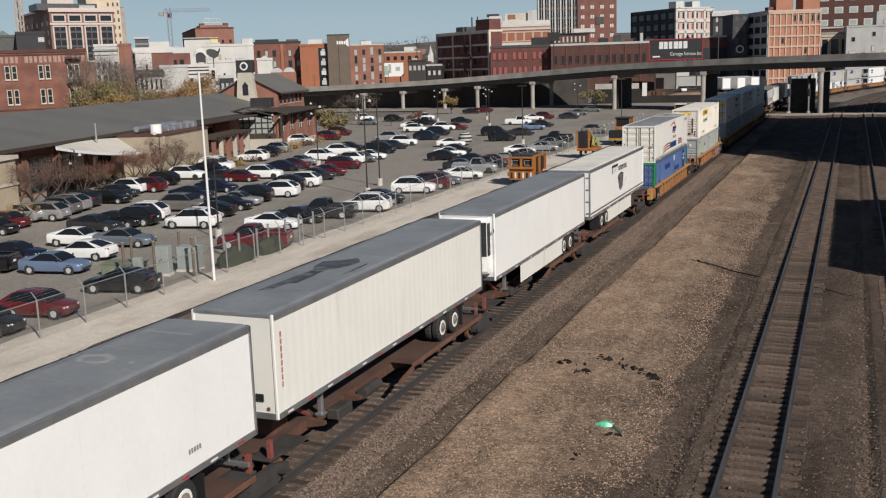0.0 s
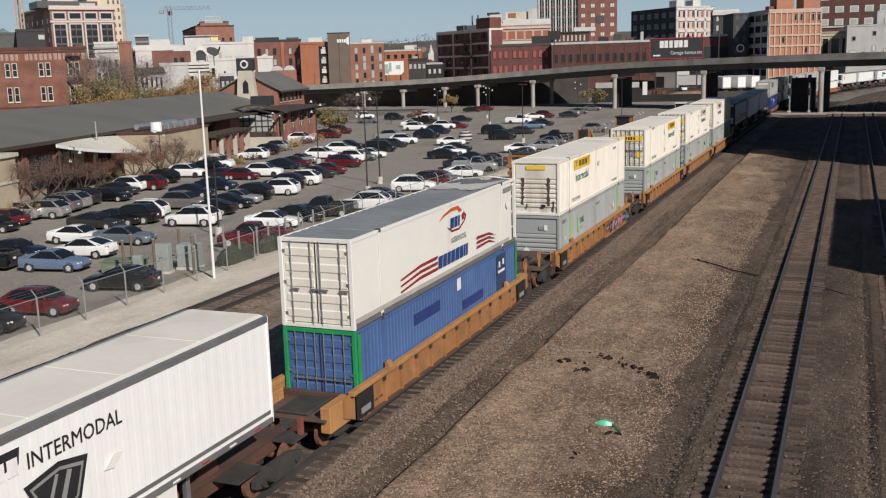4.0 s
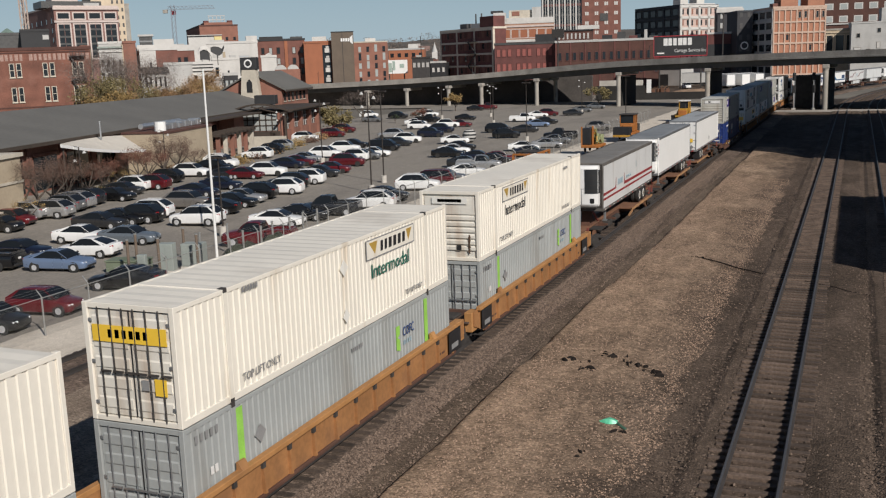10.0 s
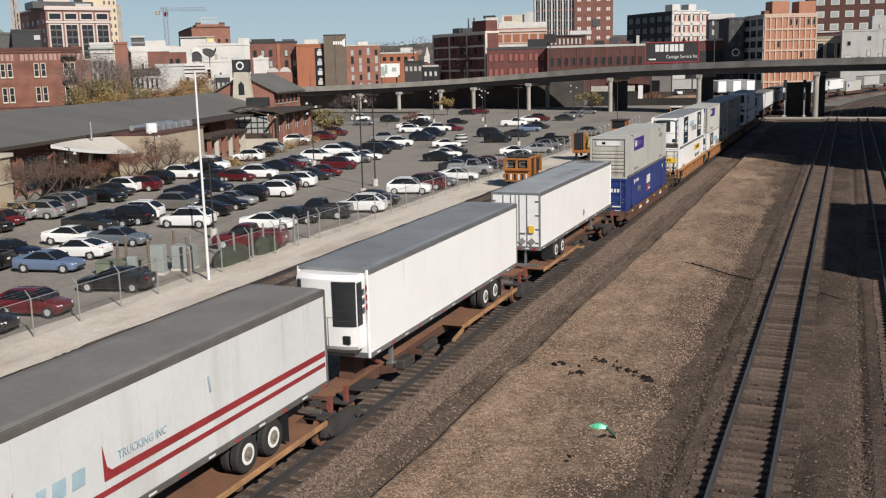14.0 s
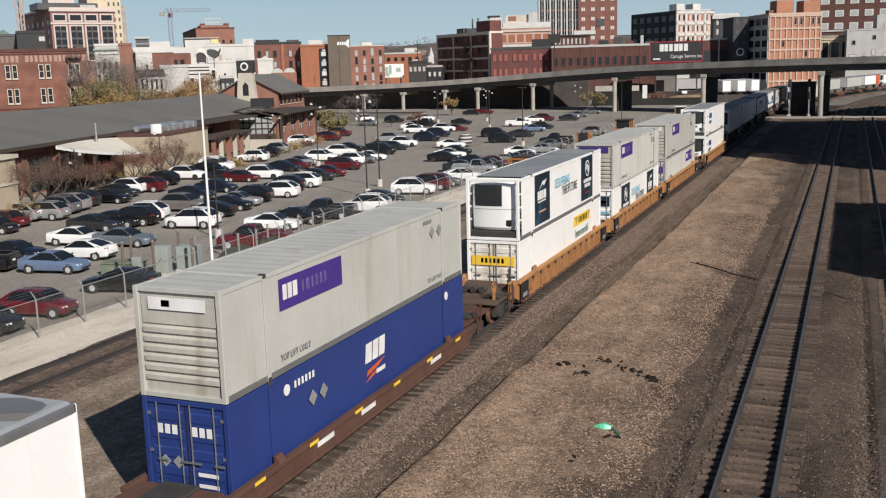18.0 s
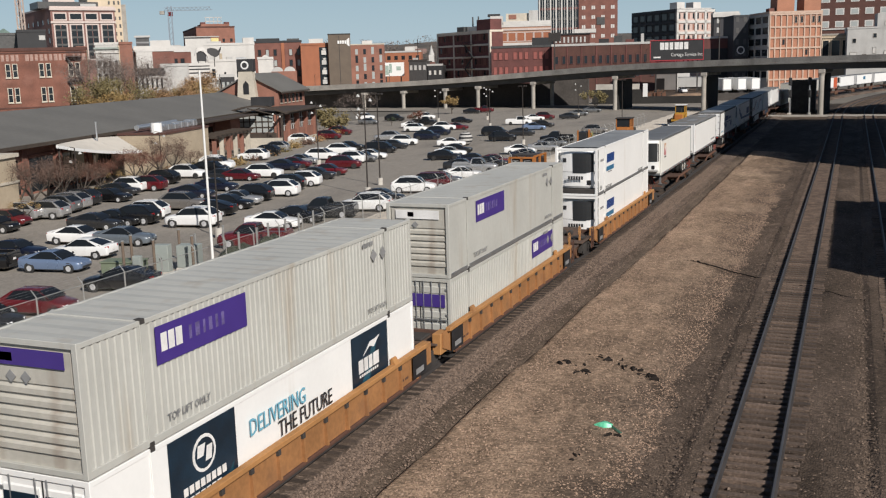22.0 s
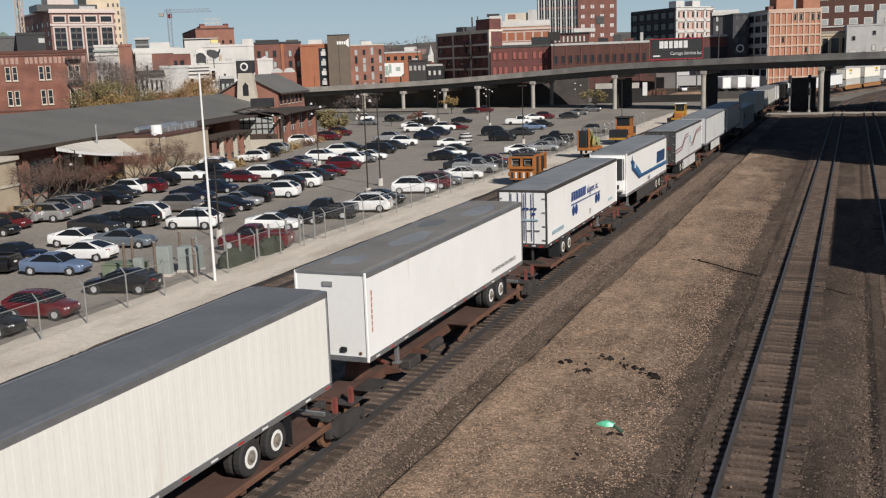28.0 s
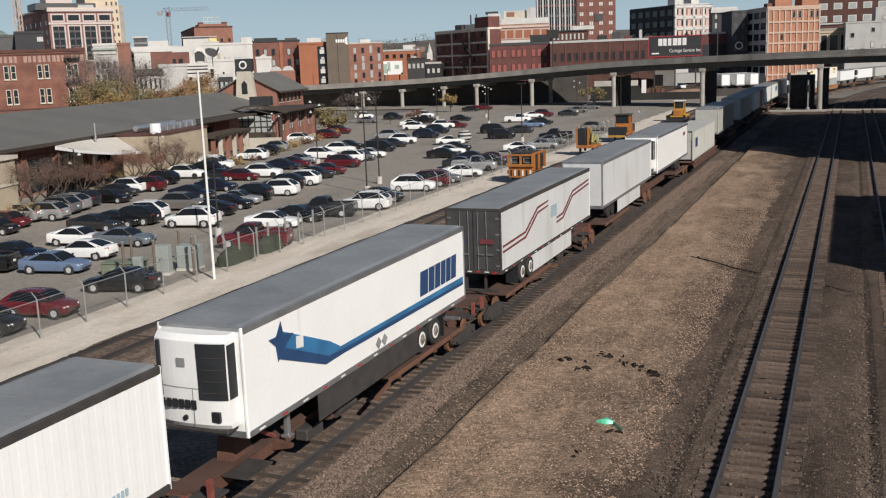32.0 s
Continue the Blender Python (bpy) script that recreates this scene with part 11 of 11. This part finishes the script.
# ---- loose stones, litter ----
def stones(name, label, material, count, x0, x1, y0, y1, size, z, seed, near_bias=1.6):
    r = np.random.RandomState(seed)
    base_v = np.array([(1, 0, 0), (-1, 0, 0), (0, 1, 0), (0, -1, 0), (0, 0, 0.8), (0, 0, -0.4)], float)
    tri = np.array([(0, 2, 4), (2, 1, 4), (1, 3, 4), (3, 0, 4)])
    xs, ys = x0 + (x1 - x0) * (0.5 + 0.5 * np.sin(np.pi * (r.uniform(0, 1, count) - 0.5)) * r.uniform(0.75, 1.0, count)), y0 + (y1 - y0) * r.uniform(0, 1, count) ** near_bias
    sc = size * r.uniform(0.4, 1.3, count) ** 1.3
    zs = np.array([z(a, b) for a, b in zip(xs, ys)]) if callable(z) else np.full(count, z)
    ang = r.uniform(0, 6.28, count)
    st = r.uniform(0.5, 1.3, (count, 1, 3))
    v = base_v[None] * st * sc[:, None, None]
    v = v + r.uniform(-0.2, 0.2, v.shape) * sc[:, None, None]
    c, s = np.cos(ang)[:, None], np.sin(ang)[:, None]
    vx, vy = v[..., 0] * c - v[..., 1] * s, v[..., 0] * s + v[..., 1] * c
    v = np.stack([vx + xs[:, None], vy + ys[:, None], v[..., 2] + zs[:, None]], -1).reshape(-1, 3)
    f = (tri[None] + (np.arange(count) * 6)[:, None, None]).reshape(-1, 3)
    me = bpy.data.meshes.new(name)
    me.from_pydata(v.tolist(), [], f.tolist())
    me.materials.append(material)
    return tagged(part(name, me, None), label, "stones", "", "stuff")


ST_B = stone_mat("mixed ballast stones", (0.085, 0.06, 0.046), (0.235, 0.17, 0.13))
ST_E = stone_mat("mixed dark stones", (0.065, 0.047, 0.036), (0.19, 0.138, 0.104))
ST_S = stone_mat("mixed tan stones", (0.15, 0.10, 0.07), (0.36, 0.25, 0.18))
stones("loose_stones", "loose ballast stones along the train track", ST_B, 34000, -13.8, -12.6, 14, 110, 0.045, -0.222, 1)
stones("loose_stones", "loose ballast stones rolled down to the silt", ST_B, 9000, -12.9, -11.6, 14, 110, 0.04, -0.268, 11)
stones("loose_stones", "loose tan stones on the gravel bank", ST_S, 56000, -11.15, -5.0, 14, 95, 0.034, bank_top, 2)
stones("loose_stones", "loose stones between the bank and the track", ST_E, 40000, -8.0, 2.0, 14, 110, 0.034, -0.32, 3)
stones("loose_stones", "loose stones in the ballast of the tracks", ST_E, 12000, -4.6, 1.4, 14, 90, 0.04, -0.245, 4)
MINT = mat("mint green plastic", (0.12, 0.55, 0.33), 0.4, var=0.2, scale=8)
litter = thing("plastic_bag", "crumpled mint green plastic bag on the gravel", "litter", m=pose(-6.86, 29.77, bank_top(-6.86, 29.77), 0, 0, 8))
part("bag", Geo().loft([[(yy, -0.16 * q, 0), (yy, 0.16 * q, 0.01), (yy + 0.02, 0.11 * q, 0.13 * q), (yy - 0.03, -0.09 * q, 0.16 * q)] for yy, q in ((-0.3, 0.35), (-0.14, 0.9), (-0.02, 1.05), (0.12, 0.8), (0.24, 0.45))]), MINT, litter, smooth=True)
part("tail", Geo().loft([[(0.2 + 0.3 * q, -0.06 - 0.5 * q, 0), (0.3 + 0.3 * q, -0.02 - 0.5 * q, 0.01), (0.25 + 0.3 * q, -0.04 - 0.5 * q, 0.06 * (1.2 - q))] for q in (0, 0.4, 0.75, 1.0)]), mat("dull green plastic", (0.06, 0.13, 0.085), 0.5), litter)
TAR = mat("black tar", (0.022, 0.018, 0.016), 1.0, var=0.3)
TAR.node_tree.nodes["Principled BSDF"].inputs["Specular IOR Level"].default_value = 0.1
for k, (x, y, sx, sy, n) in enumerate(((-8.8, 34.6, 0.3, 0.3, 9), (-9.4, 35.6, 0.5, 0.25, 6), (-8.4, 36.6, 0.7, 0.3, 9), (-7.3, 35.9, 0.45, 0.35, 10), (-6.65, 35.35, 0.4, 0.3, 11), (-7.12, 27.05, 0.12, 0.3, 6), (-6.42, 29.1, 0.2, 0.06, 2), (-5.1, 32.55, 0.4, 0.14, 2), (-4.37, 59.5, 0.15, 0.2, 2), (-8.0, 56.4, 0.5, 0.15, 5))):
    r = random.Random(k)
    ob = thing("tar_debris", "broken black tar lumps lying on the gravel", "debris", "debris", pose(x, y, bank_top(x, y) + 0.01))
    for j in range(n):
        a, b, s, turn = r.uniform(-sx, sx), r.gauss(0, sy * 0.6), r.choice((0.05, 0.08, 0.12, 0.18)), r.uniform(0, 3.14)
        slim = r.uniform(0.2, 0.55)
        ring = []
        for i in range(8):
            u, v = s * r.uniform(0.75, 1.25) * math.cos(i * 0.785), s * slim * r.uniform(0.7, 1.3) * math.sin(i * 0.785)
            ring.append((a + u * math.cos(turn) - v * math.sin(turn), b + u * math.sin(turn) + v * math.cos(turn)))
        part("tar_lump", Geo().loft([[(u, v, -0.1) for u, v in ring], [(u, v, 0.015) for u, v in ring], [(a + (u - a) * 0.5, b + (v - b) * 0.5, 0.02 + s * 0.3) for u, v in ring]]), TAR, ob)
# black cable lying across the bank and under the rails
WAY = [(-8.3, 56.6, -0.05), (-7.3, 56.0, -0.05), (-6.4, 55.2, -0.08), (-5.67, 54.7, -0.17), (-4.9, 54.5, -0.27), (-4.3, 54.1, -0.3), (-3.4, 53.8, -0.27), (-2.3, 52.75, -0.27), (-1.2, 51.85, -0.25), (-0.6, 51.3, -0.23), (0.0, 50.6, -0.24), (0.9, 50.3, -0.3), (1.9, 49.9, -0.3)]
cable = Geo()
for a, b in zip(WAY, WAY[1:]):
    cable.bar(a, b, 0.035, 6)
tagged(part("cable", cable, TAR), "thin black cable lying across the gravel and under the rails", "cable")


motions()
